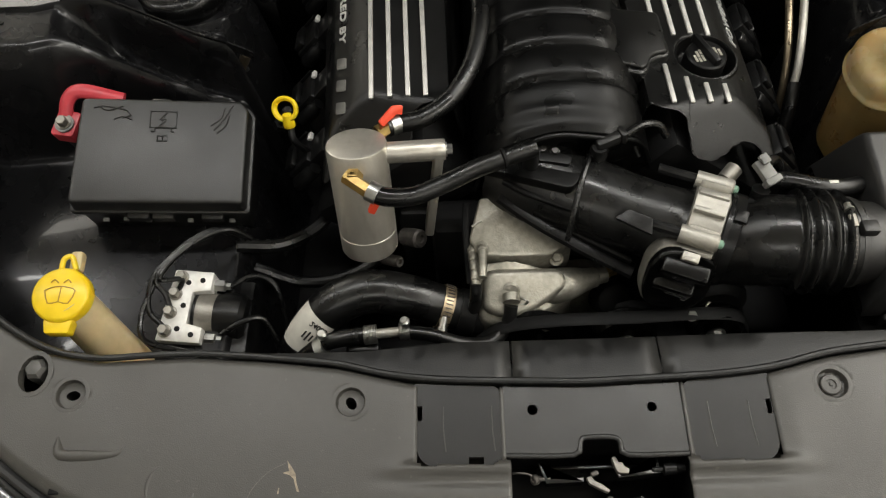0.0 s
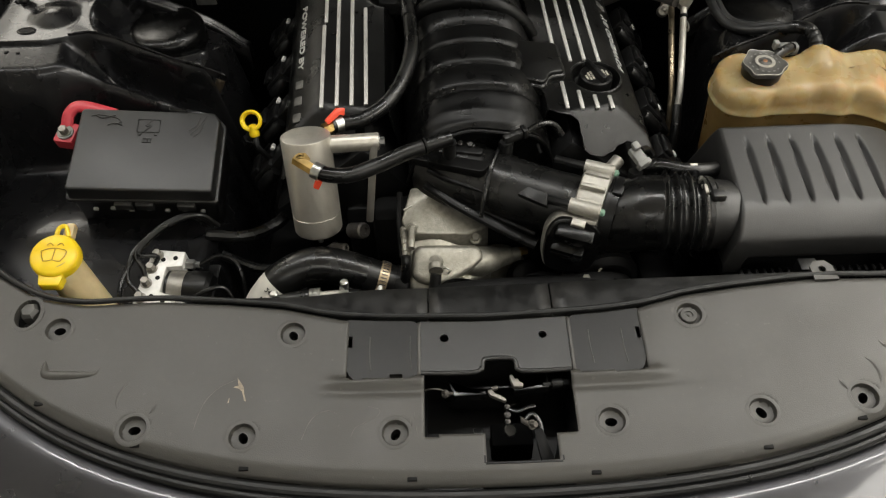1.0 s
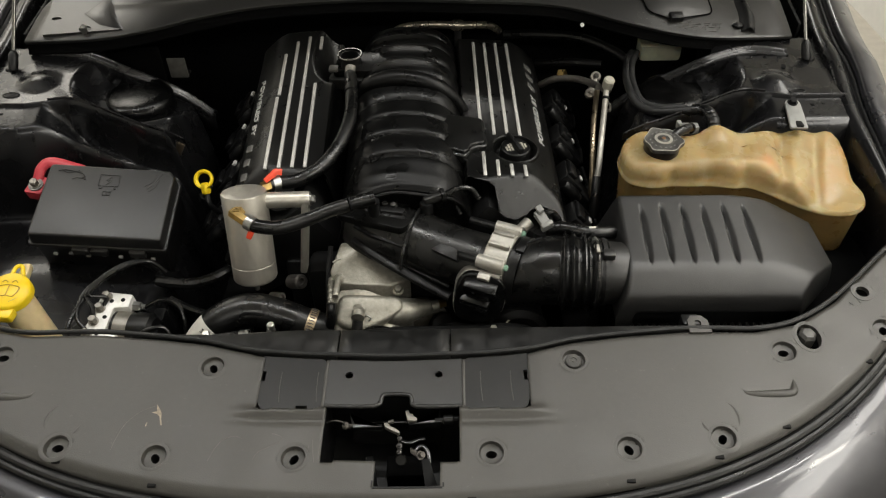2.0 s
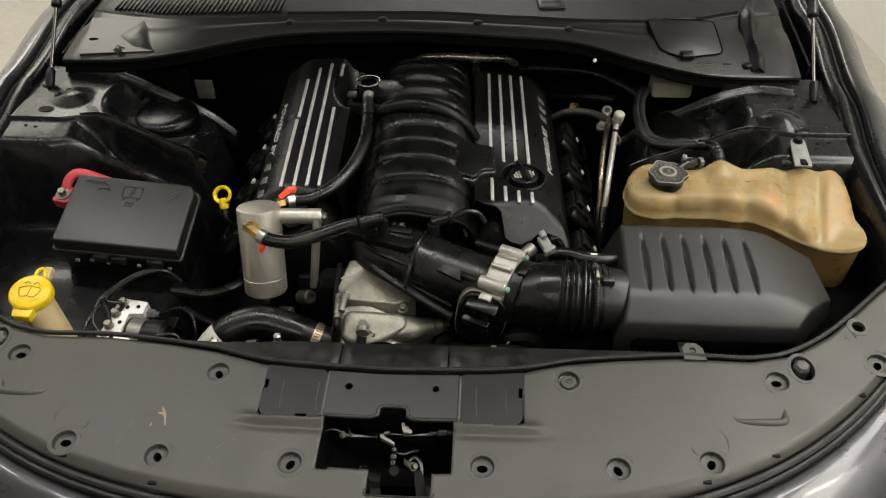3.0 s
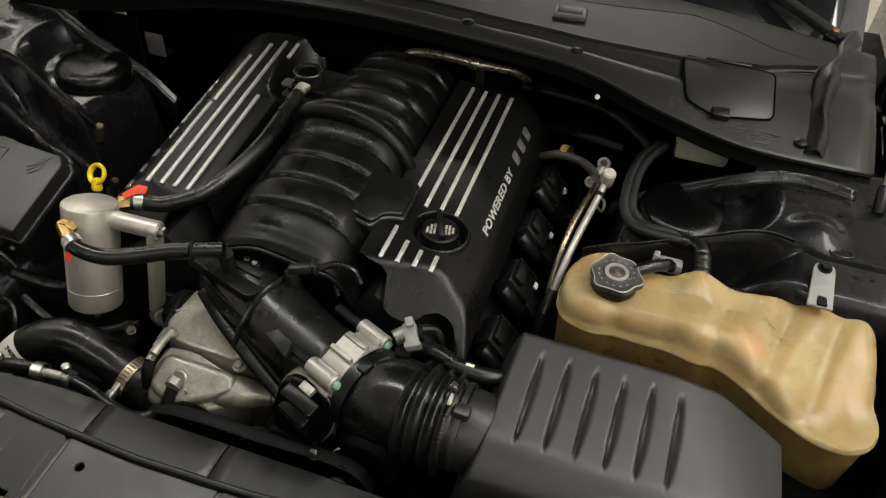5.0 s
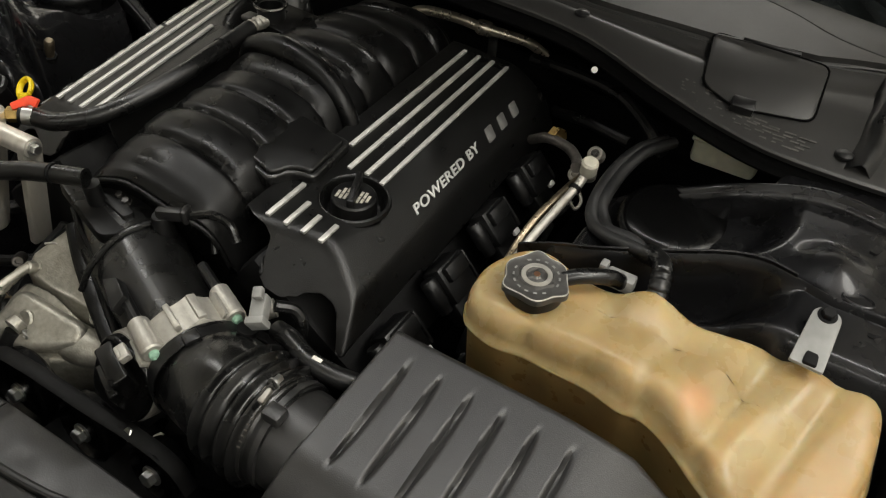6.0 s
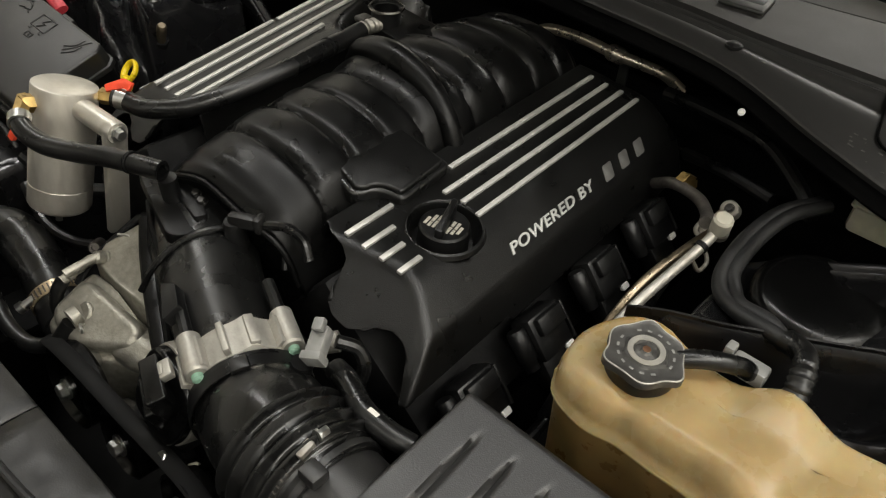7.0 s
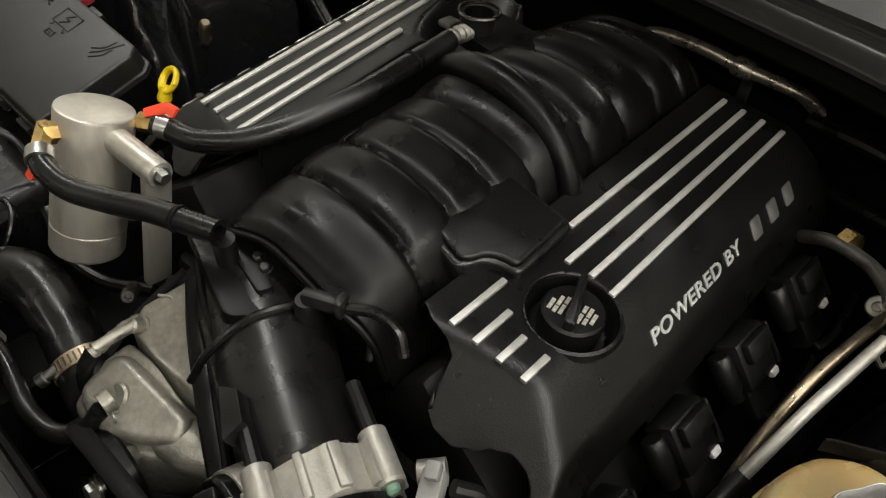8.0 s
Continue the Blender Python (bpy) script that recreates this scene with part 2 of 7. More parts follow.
COWL_TOP = stuff("dull_cowl_plastic", (0.0160, 0.0156, 0.0148), 0.46, vary=0.08, bump=0.2, bump_scale=900, rough_vary=0.02, spec=0.40)
RUBBER = stuff("black_rubber", (0.0042, 0.0042, 0.0041), 0.30, vary=0.25, bump=0.2, bump_scale=350, dust=0.008)
SEAL_RUBBER = stuff("seal_rubber", (0.006, 0.006, 0.006), 0.5, vary=0.25, bump=0.3, bump_scale=300)
PAINT = stuff("graphite_car_paint", (0.045, 0.045, 0.050), 0.30, metal=0.6, vary=0.06, bump=0.0, coat=0.6, rough_vary=0.04)
BAY_PAINT = stuff("dark_metallic_bay_paint", (0.019, 0.019, 0.0202), 0.28, metal=0.7, vary=0.12, bump=0.0, dust=0.003, coat=0.25, rough_vary=0.05)
# MATTE_BLACK reflects almost nothing: deep shade put into the colour of hidden parts.
MATTE_BLACK = stuff("matte_black_shade", (0.002, 0.002, 0.002), 0.9, vary=0.3, bump=0.3, bump_scale=200, spec=0.04)
DARK = stuff("grimy_black_metal", (0.003, 0.003, 0.003), 0.65, vary=0.35, bump=0.3, bump_scale=150, spec=0.2)
CAST = stuff("cast_aluminium", (0.30, 0.285, 0.255), 0.50, metal=0.8, vary=0.16, big=14, fine=160, bump=0.45, bump_scale=420, dust=0.10)
STAT_CAST = stuff("grimy_sand_casting", (0.29, 0.277, 0.237), 0.46, metal=0.75, vary=0.28, big=22, fine=160, bump=0.5, bump_scale=420, dust=0.16)
BRUSHED = stuff("brushed_aluminium", (0.56, 0.535, 0.48), 0.42, metal=0.8, vary=0.04, big=30, fine=260, bump=0.15, bump_scale=900, rough_vary=0.08)
STRIPE_METAL = stuff("satin_stripe_metal", (0.52, 0.51, 0.48), 0.48, metal=0.6, vary=0.10, big=20, bump=0.1, bump_scale=600)
LATCH_STEEL = stuff("black_lacquered_steel", (0.004, 0.004, 0.004), 0.22, vary=0.2, bump=0.08, spec=0.6, rough_vary=0.06)
ZINC = stuff("zinc_plated_steel", (0.50, 0.50, 0.48), 0.34, metal=1.0, vary=0.10, big=30, bump=0.06, rough_vary=0.06)
CHROME = stuff("bright_pipe_metal", (0.80, 0.72, 0.58), 0.30, metal=0.85, vary=0.08, big=20, bump=0.05, rough_vary=0.06)
TAN_METAL = stuff("dull_tan_metal", (0.30, 0.245, 0.17), 0.36, metal=0.9, vary=0.12, big=20, bump=0.05)
WORN_CLAMP = stuff("worn_plated_band", (0.50, 0.40, 0.27), 0.36, metal=0.9, vary=0.25, big=60, fine=300, bump=0.15)
BRASS = stuff("brass", (0.42, 0.29, 0.11), 0.36, metal=1.0, vary=0.25, big=30, bump=0.2)
ORANGE_TAG = stuff("red_plastic_tag", (0.80, 0.075, 0.03), 0.4, vary=0.1, bump=0.05)
RED = stuff("red_cover_plastic", (0.50, 0.045, 0.06), 0.42, vary=0.12, bump=0.1)
YELLOW = stuff("yellow_plastic", (0.80, 0.56, 0.012), 0.36, vary=0.08, bump=0.08, through_light=0.15)
AMBER = stuff("aged_amber_plastic", (0.325, 0.238, 0.112), 0.29, vary=0.13, big=9, fine=40, bump=0.05, bump_scale=120, through_light=0.8, spec=0.35)
COOLANT = stuff("amber_plastic_with_coolant", (0.17, 0.105, 0.036), 0.34, vary=0.2, big=12, fine=40, bump=0.08, bump_scale=120, through_light=0.3)
BEIGE = stuff("yellowed_bottle_plastic", (0.52, 0.42, 0.24), 0.42, vary=0.14, big=10, bump=0.1, through_light=0.4)
MILKY = stuff("milky_reservoir_plastic", (0.56, 0.55, 0.42), 0.42, vary=0.12, big=14, bump=0.1, through_light=0.3)
LABEL_PAPER = stuff("white_label", (0.62, 0.60, 0.54), 0.55, vary=0.1, bump=0.05)
INK = stuff("black_ink", (0.02, 0.02, 0.02), 0.5, vary=0.1, bump=0)
GREY_CLIP = stuff("grey_connector_plastic", (0.20, 0.20, 0.19), 0.45, vary=0.15, bump=0.1)
WHITE_CLIP = stuff("white_connector_plastic", (0.72, 0.71, 0.68), 0.45, vary=0.08, bump=0.05)
GREEN_DOT = stuff("green_paint_mark", (0.20, 0.34, 0.25), 0.5, vary=0.2, bump=0.05)
LETTER_SILVER = stuff("silver_letter_paint", (0.55, 0.55, 0.53), 0.4, metal=0.5, vary=0.15, bump=0.1)
EMBLEM_SILVER = stuff("dull_emblem_silver", (0.17, 0.168, 0.16), 0.45, metal=0.5, vary=0.2, bump=0.1)
COPPER = stuff("bare_copper_bolt", (0.55, 0.30, 0.18), 0.35, metal=1.0, vary=0.2, bump=0.1)
WALL_PAINT = stuff("white_wall_paint", (0.76, 0.75, 0.72), 0.7, vary=0.04, big=1.5, fine=30, bump=0.1, bump_scale=120)
CONCRETE = stuff("pale_concrete_floor", (0.50, 0.47, 0.41), 0.5, vary=0.10, big=1.2, fine=25, bump=0.2, bump_scale=80)
GLASS = stuff("tinted_windscreen", (0.012, 0.014, 0.014), 0.06, vary=0.1, bump=0, coat=1.0, rough_vary=0.02)
CORE = stuff("radiator_core", (0.05, 0.05, 0.05), 0.5, metal=0.5, vary=0.2, bump=0.3, bump_scale=100)
DIFFUSER = stuff("lamp_diffuser", (0.9, 0.9, 0.88), 0.5, vary=0.02, bump=0)
DIFFUSER.node_tree.nodes["Principled BSDF"].inputs["Emission Color"].default_value = (1.0, 0.95, 0.84, 1)
DIFFUSER.node_tree.nodes["Principled BSDF"].inputs["Emission Strength"].default_value = 6.0
SCUFF = stuff("pale_scuff", (0.27, 0.225, 0.165), 0.6, vary=0.4, big=80, fine=300, bump=0.1)
SCRATCH = stuff("faint_scratch", (0.12, 0.112, 0.098), 0.6, vary=0.3, big=80, fine=300, bump=0.1)
RAW_BLOCK = stuff("raw_milled_aluminium", (0.70, 0.69, 0.66), 0.5, metal=0.4, vary=0.12, big=20, fine=150, bump=0.15)
CAP_METAL = stuff("dull_cap_metal", (0.105, 0.102, 0.096), 0.40, metal=0.7, vary=0.12, big=60, fine=260, bump=0.15)
BLACK_STEEL = stuff("black_oxide_steel", (0.06, 0.058, 0.055), 0.35, metal=0.8, vary=0.3, big=30, bump=0.1)
CAST_BRIGHT = stuff("clean_cast_aluminium", (0.42, 0.405, 0.365), 0.50, metal=0.7, vary=0.12, big=14, fine=160, bump=0.35, bump_scale=420, dust=0.05)
BEIGE_CAP = stuff("pale_cap_plastic", (0.42, 0.40, 0.33), 0.5, vary=0.15, bump=0.1)
SHELF_PLASTIC = stuff("dusty_black_shelf", (0.006, 0.006, 0.0058), 0.42, vary=0.3, big=14, fine=60, bump=0.2, bump_scale=600, dust=0.022)
DOOR_PAINT = stuff("grey_door_paint", (0.22, 0.22, 0.21), 0.6, vary=0.06, big=1.5, fine=30, bump=0.1, bump_scale=120)
GRIMY_CAST = stuff("grimy_cast_metal", (0.12, 0.11, 0.10), 0.5, metal=0.7, vary=0.3, big=30, fine=160, bump=0.4)
ROD_STEEL = stuff("polished_rod_steel", (0.20, 0.195, 0.185), 0.22, metal=1.0, vary=0.1, bump=0.0, rough_vary=0.04)
DUCT_PLASTIC = stuff("satin_duct_plastic", (0.0065, 0.0065, 0.0062), 0.30, vary=0.15, bump=0.12, bump_scale=600, dust=0.008, spec=0.5)
BUMPER_RUBBER = stuff("worn_grey_rubber", (0.075, 0.073, 0.068), 0.42, vary=0.25, big=40, bump=0.2, dust=0.05)
LINER_GREY = stuff("dark_grey_bounce_liner", (0.022, 0.022, 0.022), 0.9, vary=0.2, bump=0.5, bump_scale=300, spec=0.1)
EMBOSS = stuff("moulded_print_highlight", (0.060, 0.058, 0.053), 0.45, vary=0.5, big=60, fine=400, bump=0.1)
PRINT = stuff("faded_print", (0.30, 0.285, 0.24), 0.55, vary=0.35, big=300, fine=700, bump=0.05)
OCHRE = stuff("dark_yellow_relief", (0.36, 0.20, 0.02), 0.45, vary=0.1, bump=0.05)


def blush(m, color, scale, amount, low=0.48, high=0.72, stretch=(1, 1, 1)):
    """Soft-edged stains of another colour over a surface."""
    t = m.node_tree
    n, l = t.nodes, t.links
    base = n["Principled BSDF"].inputs["Base Color"]
    before = base.links[0].from_socket
    c = n.new("ShaderNodeTexNoise")
    c.inputs["Scale"].default_value, c.inputs["Detail"].default_value = scale, 3.0
    place = n.new("ShaderNodeMapping")
    place.inputs["Scale"].default_value = stretch
    l.new(n.new("ShaderNodeTexCoord").outputs["Object"], place.inputs["Vector"])
    l.new(place.outputs["Vector"], c.inputs["Vector"])
    r = n.new("ShaderNodeMapRange")
    r.inputs["From Min"].default_value, r.inputs["From Max"].default_value, r.inputs["To Max"].default_value = low, high, amount
    l.new(c.outputs["Fac"], r.inputs["Value"])
    mix = n.new("ShaderNodeMix")
    mix.data_type = "RGBA"
    mix.inputs["B"].default_value = (*color, 1)
    l.new(before, mix.inputs["A"])
    l.new(r.outputs["Result"], mix.inputs["Factor"])
    l.new(mix.outputs["Result"], base)


def spot(m, color, at, radius, amount):
    """One soft round stain, at a place measured from the middle of the part."""
    t = m.node_tree
    n, l = t.nodes, t.links
    base = n["Principled BSDF"].inputs["Base Color"]
    before = base.links[0].from_socket
    d = n.new("ShaderNodeVectorMath")
    d.operation = "DISTANCE"
    l.new(n.new("ShaderNodeTexCoord").outputs["Object"], d.inputs[0])
    d.inputs[1].default_value = at
    r = n.new("ShaderNodeMapRange")
    r.interpolation_type = "SMOOTHSTEP"
    r.inputs["From Min"].default_value, r.inputs["From Max"].default_value = radius, radius * 0.15
    r.inputs["To Max"].default_value = amount
    l.new(d.outputs["Value"], r.inputs["Value"])
    mix = n.new("ShaderNodeMix")
    mix.data_type = "RGBA"
    mix.inputs["B"].default_value = (*color, 1)
    l.new(before, mix.inputs["A"])
    l.new(r.outputs["Result"], mix.inputs["Factor"])
    l.new(mix.outputs["Result"], base)


blush(AMBER, (0.37, 0.20, 0.062), 9.0, 0.45)
blush(AMBER, (0.41, 0.345, 0.19), 14.0, 0.5, 0.48, 0.68)
spot(AMBER, (0.62, 0.20, 0.09), (0.042, -0.018, 0.012), 0.026, 0.30)
blush(COOLANT, (0.10, 0.085, 0.03), 16.0, 0.5)
blush(CAST, (0.15, 0.125, 0.09), 22.0, 0.55)
blush(CAST_BRIGHT, (0.26, 0.23, 0.17), 30.0, 0.5)
blush(BRUSHED, (0.36, 0.33, 0.27), 11.0, 0.5, stretch=(5, 5, 0.5))
blush(BRUSHED, (0.68, 0.65, 0.58), 17.0, 0.5, stretch=(4, 4, 0.35))
blush(GREY_PLASTIC, (0.070, 0.0668, 0.0605), 3.0, 0.6)
blush(SHELF_PLASTIC, (0.022, 0.021, 0.0195), 14.0, 0.4, 0.5, 0.75)
blush(RAW_BLOCK, (0.45, 0.42, 0.36), 25.0, 0.6)

# ---- garage ----
def slab(name, low, high, material, label):
    c = [(a + b) / 2 for a, b in zip(low, high)]
    s = [b - a for a, b in zip(low, high)]
    return tagged(part(name, box(s, c, bevel=0), material), label, name.split("_")[0], kind="structure")


slab("floor", (-2.7, -4.6, -0.1), (2.15, 6.1, 0), CONCRETE, "pale beige concrete garage floor")
slab("ceiling", (-2.7, -4.6, 2.8), (2.15, 6.1, 2.9), WALL_PAINT, "plain white painted garage ceiling")
slab("wall_west", (-2.7, -4.5, 0), (-2.6, 6, 2.8), WALL_PAINT, "plain white painted garage wall")
slab("wall_east", (2.05, -4.5, 0), (2.15, 6, 2.8), WALL_PAINT, "plain white painted garage wall")
slab("wall_south", (-2.6, -4.6, 0), (2.05, -4.5, 2.8), DOOR_PAINT, "plain grey garage door wall")
slab("wall_north", (-2.6, 6, 0), (2.05, 6.1, 2.8), WALL_PAINT, "plain white painted garage wall")
# fixtures made up to go with the unseen lamps
for lx, ly, watts, across, deep in LAMPS:
    fixture = thing("unseen_ceiling_light", (lx, ly, 2.8), "unseen flat white ceiling light with a glowing diffuser", "light", "garage ceiling lights")
    part("housing", box((across + 0.06, deep + 0.06, 0.05), (lx, ly, 2.775), bevel=0.006), WALL_PAINT, fixture)
    part("diffuser", box((across, deep, 0.02), (lx, ly, 2.742), bevel=0.008), DIFFUSER, fixture, "glowing diffuser")

# ---- car body ----
car = thing("car", (0, 0.6, 0), "dark graphite car front with its bonnet propped open", "car")


def edge_front(x):
    return -0.066 + 0.186 * x * x + 0.632 * x ** 4


REAR = [(0, 0.137), (0.10, 0.140), (0.18, 0.144), (0.25, 0.160), (0.32, 0.168), (0.41, 0.173), (0.50, 0.168), (0.56, 0.178), (0.62, 0.212), (0.70, 0.280), (0.80, 0.365)]


def edge_rear(x):
    x = abs(x)
    for (a, p), (b, q) in zip(REAR, REAR[1:]):
        if x <= b:
            return p + (q - p) * (x - a) / (b - a)
    return REAR[-1][1]


def cover_z(x, y):
    return 0.799 + 0.115 * y + 0.052 * x * x


# bumper skin, a loft along the front edge
rings = []
for x in grid(-0.86, 0.86, 0.04):
    y0 = edge_front(x) - 0.020
    z0 = cover_z(x, y0) - 0.019
    slope = V((-(0.372 * x + 2.53 * x ** 3), 1, 0)).normalized()
    rings.append([V((x, y0, z0)) + slope * o + V((0, 0, h)) for o, h in
                  ((0.018, -0.06), (0.016, -0.012), (0.004, -0.001), (-0.02, -0.004), (-0.06, -0.018), (-0.10, -0.05), (-0.125, -0.11), (-0.13, -0.25), (-0.12, -0.42), (-0.08, -0.56))])
thicken(part("bumper_skin", skin(rings, closed=False), PAINT, car, "glossy graphite painted nose", sharp=60), 0.003)


def shut_line(y):
    """Distance of the wing's inner edge from the middle, and its height."""
    e = along([(0.30, 0.800), (0.60, 0.813), (0.75, 0.828), (1.14, 0.880), (1.40, 0.914), (1.80, 0.93)], y)
    z = 0.862 + 0.191 * (y - 0.36) if y < 0.75 else 0.9365 + 0.04 * (y - 0.75)
    return e, z


def fender(s):
    wing, rail, gutter = [], [], []
    for y in grid(0.30, 1.75, 0.05):
        e, z = shut_line(y)
        k = 1 - 0.35 * step(0.62, 0.36, y)
        if y > 0.35:
            wing.append([V((s * (e + a), y, z + b)) for a, b in
                         ((-0.004, -0.022), (-0.002, -0.004), (0.003, 0), (0.022, -0.003), (0.046, -0.018), (0.064, -0.050), (0.078, -0.10), (0.084, -0.24), (0.078, -0.42))])
        rail.append([V((s * (e + a * k), y, z + b)) for a, b in
                     ((-0.060, -0.34), (-0.056, -0.12), (-0.052, -0.035), (-0.049, -0.010), (-0.045, -0.003), (-0.036, 0.0), (-0.028, -0.003), (-0.022, -0.011), (-0.019, -0.022))])
        gutter.append([V((s * (e + a * k), y, z + b)) for a, b in ((-0.0195, -0.020), (-0.016, -0.026), (-0.008, -0.026), (-0.005, -0.018))])
    thicken(part("fender", skin(wing, closed=False), PAINT, car, "glossy graphite wing", sharp=60), 0.002, 0)
    thicken(part("rail", skin(rail, closed=False), BAY_PAINT, car, "glossy black inner wing rail", sharp=60), 0.002, 0)
    thicken(part("gutter", skin(gutter, closed=False), SEAL_RUBBER, car, "black rubber gutter seal", sharp=60), 0.0015, 0)


fender(-1), fender(1)


# inner wings with their strut towers, pressed sheet
def eased(rows, a):
    return sum(along(rows, a + 0.007 * k) for k in range(-4, 5)) / 9


def ridge(a):
    """y of the shelf's front edge, for a distance a from the middle."""
    return eased([(0.30, 0.560), (0.40, 0.588), (0.457, 0.602), (0.525, 0.634), (0.59, 0.660), (0.635, 0.665), (0.655, 0.645), (0.78, 0.642)], a)


def ridge_z(a):
    return eased([(0.30, 0.78), (0.37, 0.865), (0.42, 0.886), (0.50, 0.896), (0.60, 0.912), (0.78, 0.916)], a)


def wing_z(s):
    def z(x, y):
        a = abs(x)
        edge, top = ridge(a), ridge_z(a)
        low = 0.735 - 0.02 * step(0.55, 0.30, y) - 0.32 * step(0.42, 0.33, a)
        low += 0.030 * bell(math.hypot((a - 0.68) / 1.5, y - 0.36), 0.10)
        if y > edge + 1e-6:
            shelf = top - 0.002 + 0.03 * (y - edge) - 0.36 * step(0.435, 0.36, a)
            dip = math.hypot(a - 0.514, y - 0.746)
            shelf -= 0.040 * step(0.118, 0.076, dip)
            shelf -= 0.016 * step(0.632, 0.600, a + 0.10 * math.sin(9 * (y - 0.62))) * step(0.0, 0.03, y - edge)
            hx, hy = (0.682, 0.718) if s < 0 else (0.668, 0.687)
            q = math.hypot(a - hx, y - hy)
            shelf += 0.012 * step(0.046, 0.004, q)
            return shelf - 0.10 * step(0.84, 0.92, y)
        d = edge - y
        plate = top - 0.007 * step(0, 0.003, d) - 0.16 * d - 0.18 * step(0.054, 0.13, d)
        crest = 0.046 + 0.006 * math.sin(14 * a)
        face = top - 0.095 * step(0.0, 0.012, d) + 0.038 * bell(d - crest, 0.017) - 0.16 * step(crest + 0.004, crest + 0.05, d)
        w = step(0.585, 0.655, a)
        return smax(low, face + (plate - face) * w - 0.36 * step(0.42, 0.35, a), 0.03)
    return z


def wing_keep(x, y):
    return y < 0.805 + 0.08 * step(0.56, 0.66, abs(x)) - 0.5 * max(0.0, 0.50 - abs(x))


def wing_rows(x):
    e = ridge(abs(x))
    return spread(0.20, e - 0.15, 24)[:-1] + spread(e - 0.15, e - 0.006, 34)[:-1] + [e - 0.006, e - 0.003, e - 0.001, e, e + 0.0015] + spread(e + 0.005, 1.0, 96)


for s in (-1, 1):
    xs = grid(0.30, 0.60, 0.006) + grid(0.603, 0.784, 0.003)
    xs = [s * x for x in xs]
    bm = sheet(xs if s > 0 else xs[::-1], wing_rows, wing_z(s), wing_keep)
    for _ in range(6):
        bmesh.ops.smooth_vert(bm, verts=[v for v in bm.verts if v.is_boundary], factor=0.5, use_axis_x=True, use_axis_y=True, use_axis_z=True)
    inner = part("inner_wing", bm, BAY_PAINT, car, "glossy black pressed inner wing with strut tower", sharp=50)
    thicken(inner, 0.002, 0)
    flange = [[V((s * a, ridge(a) + q, ridge_z(a) + h)) for q, h in ((0.003, -0.008), (0.001, 0.004), (0.0, 0.0055), (-0.001, 0.004), (0.0, -0.010))] for a in grid(0.385, 0.642, 0.008)]
    part("flange", skin(flange, closed=False), BAY_PAINT, inner)
    # added black sheet: stands for the shade behind the tower, closes the gap
    part("tower_shade_sheet", box((0.27 if s < 0 else 0.20, 0.006, 0.24), (-0.640 if s < 0 else 0.680, 0.864, 0.790), bevel=0.001), MATTE_BLACK, car, "added black sheet for the shade behind the strut tower")
    rail = [(0.728, 0.828, 0.927), (0.652, 0.826, 0.926), (0.590, 0.803, 0.919), (0.545, 0.791, 0.903), (0.500, 0.797, 0.876), (0.450, 0.805, 0.840), (0.400, 0.81, 0.79)] if s < 0 else [(0.720, 0.786, 0.925), (0.660, 0.797, 0.926), (0.613, 0.793, 0.922), (0.556, 0.780, 0.908), (0.505, 0.785, 0.878), (0.455, 0.80, 0.840), (0.400, 0.81, 0.79)]
    strip = [[V((s * p.x, p.y + q, p.z + h)) for q, h in ((-0.016, -0.050), (-0.013, -0.010), (-0.011, -0.0025), (-0.009, -0.0015), (-0.006, -0.0045), (-0.003, -0.001), (-0.0005, 0.002), (0.002, 0.0025), (0.005, 0.0), (0.006, -0.030))] for p in spline(rail, 8)]
    thicken(part("rail_bead", skin(strip, closed=False), BAY_PAINT, inner, "pressed double bead", sharp=60), 0.0012, 0)
    hx, hy = (-0.716, 0.673) if s < 0 else (0.697, 0.655)
    oval = [(math.cos(k * math.pi / 12), math.sin(k * math.pi / 12)) for k in range(25)]
    flat = wing_z(s)(hx, hy) + 0.0012
    part("hole_rim", tube([V((hx + 0.0140 * c, hy + 0.0085 * q, flat)) for c, q in oval], 0.0016, 8, 1), BAY_PAINT, inner)
    part("drain_hole", prism([V((hx + 0.0115 * c, hy + 0.0065 * q)) for c, q in oval[:-1]], Matrix.Translation((0, 0, flat)), -0.001, 0.0004, 0), DARK, inner, "dark oval hole")
    for a, y, w, h, turn in ((0.702, 0.742, 0.008, 0.020, -s * 20), (0.735, 0.626, 0.0065, 0.0065, 0), (0.716, 0.624, 0.0065, 0.0065, 0), (0.640, 0.785, 0.006, 0.006, 0)):
        part("slot", prism(rounded([(-w / 2, -h / 2), (w / 2, -h / 2), (w / 2, h / 2), (-w / 2, h / 2)], w * 0.45), Matrix.Translation((s * a, y, wing_z(s)(s * a, y) + 0.0012)) @ pose(0, 0, 0, -4, 0, turn), -0.002, 0.0004, 0), DARK, inner, "dark punched slot")
    # closing panel outside the cowl's end, with a hinge bracket and a cable
    side = part("scuttle_side", box((0.12, 0.66, 0.004), (s * 0.775, 1.16, 0.872), bevel=0.001), DARK, car, "black panel beside the cowl")
    # added black screen: hides the rail's pale reflection where the corner lies in shade
    part("rail_screen", box((0.006, 0.64, 0.060), (0, 0, 0), Matrix.Translation((s * 0.818, 1.20, 0.902)) @ pose(0, 0, 0, 0, 0, -s * 7.5), 0.001), DARK, side)
    part("bracket", box((0.014, 0.030, 0.022), (s * 0.800, 1.075, 0.885), bevel=0.003), BLACK_STEEL, side)
    part("bracket", box((0.012, 0.022, 0.018), (s * 0.792, 1.120, 0.883), bevel=0.003), BLACK_STEEL, side)
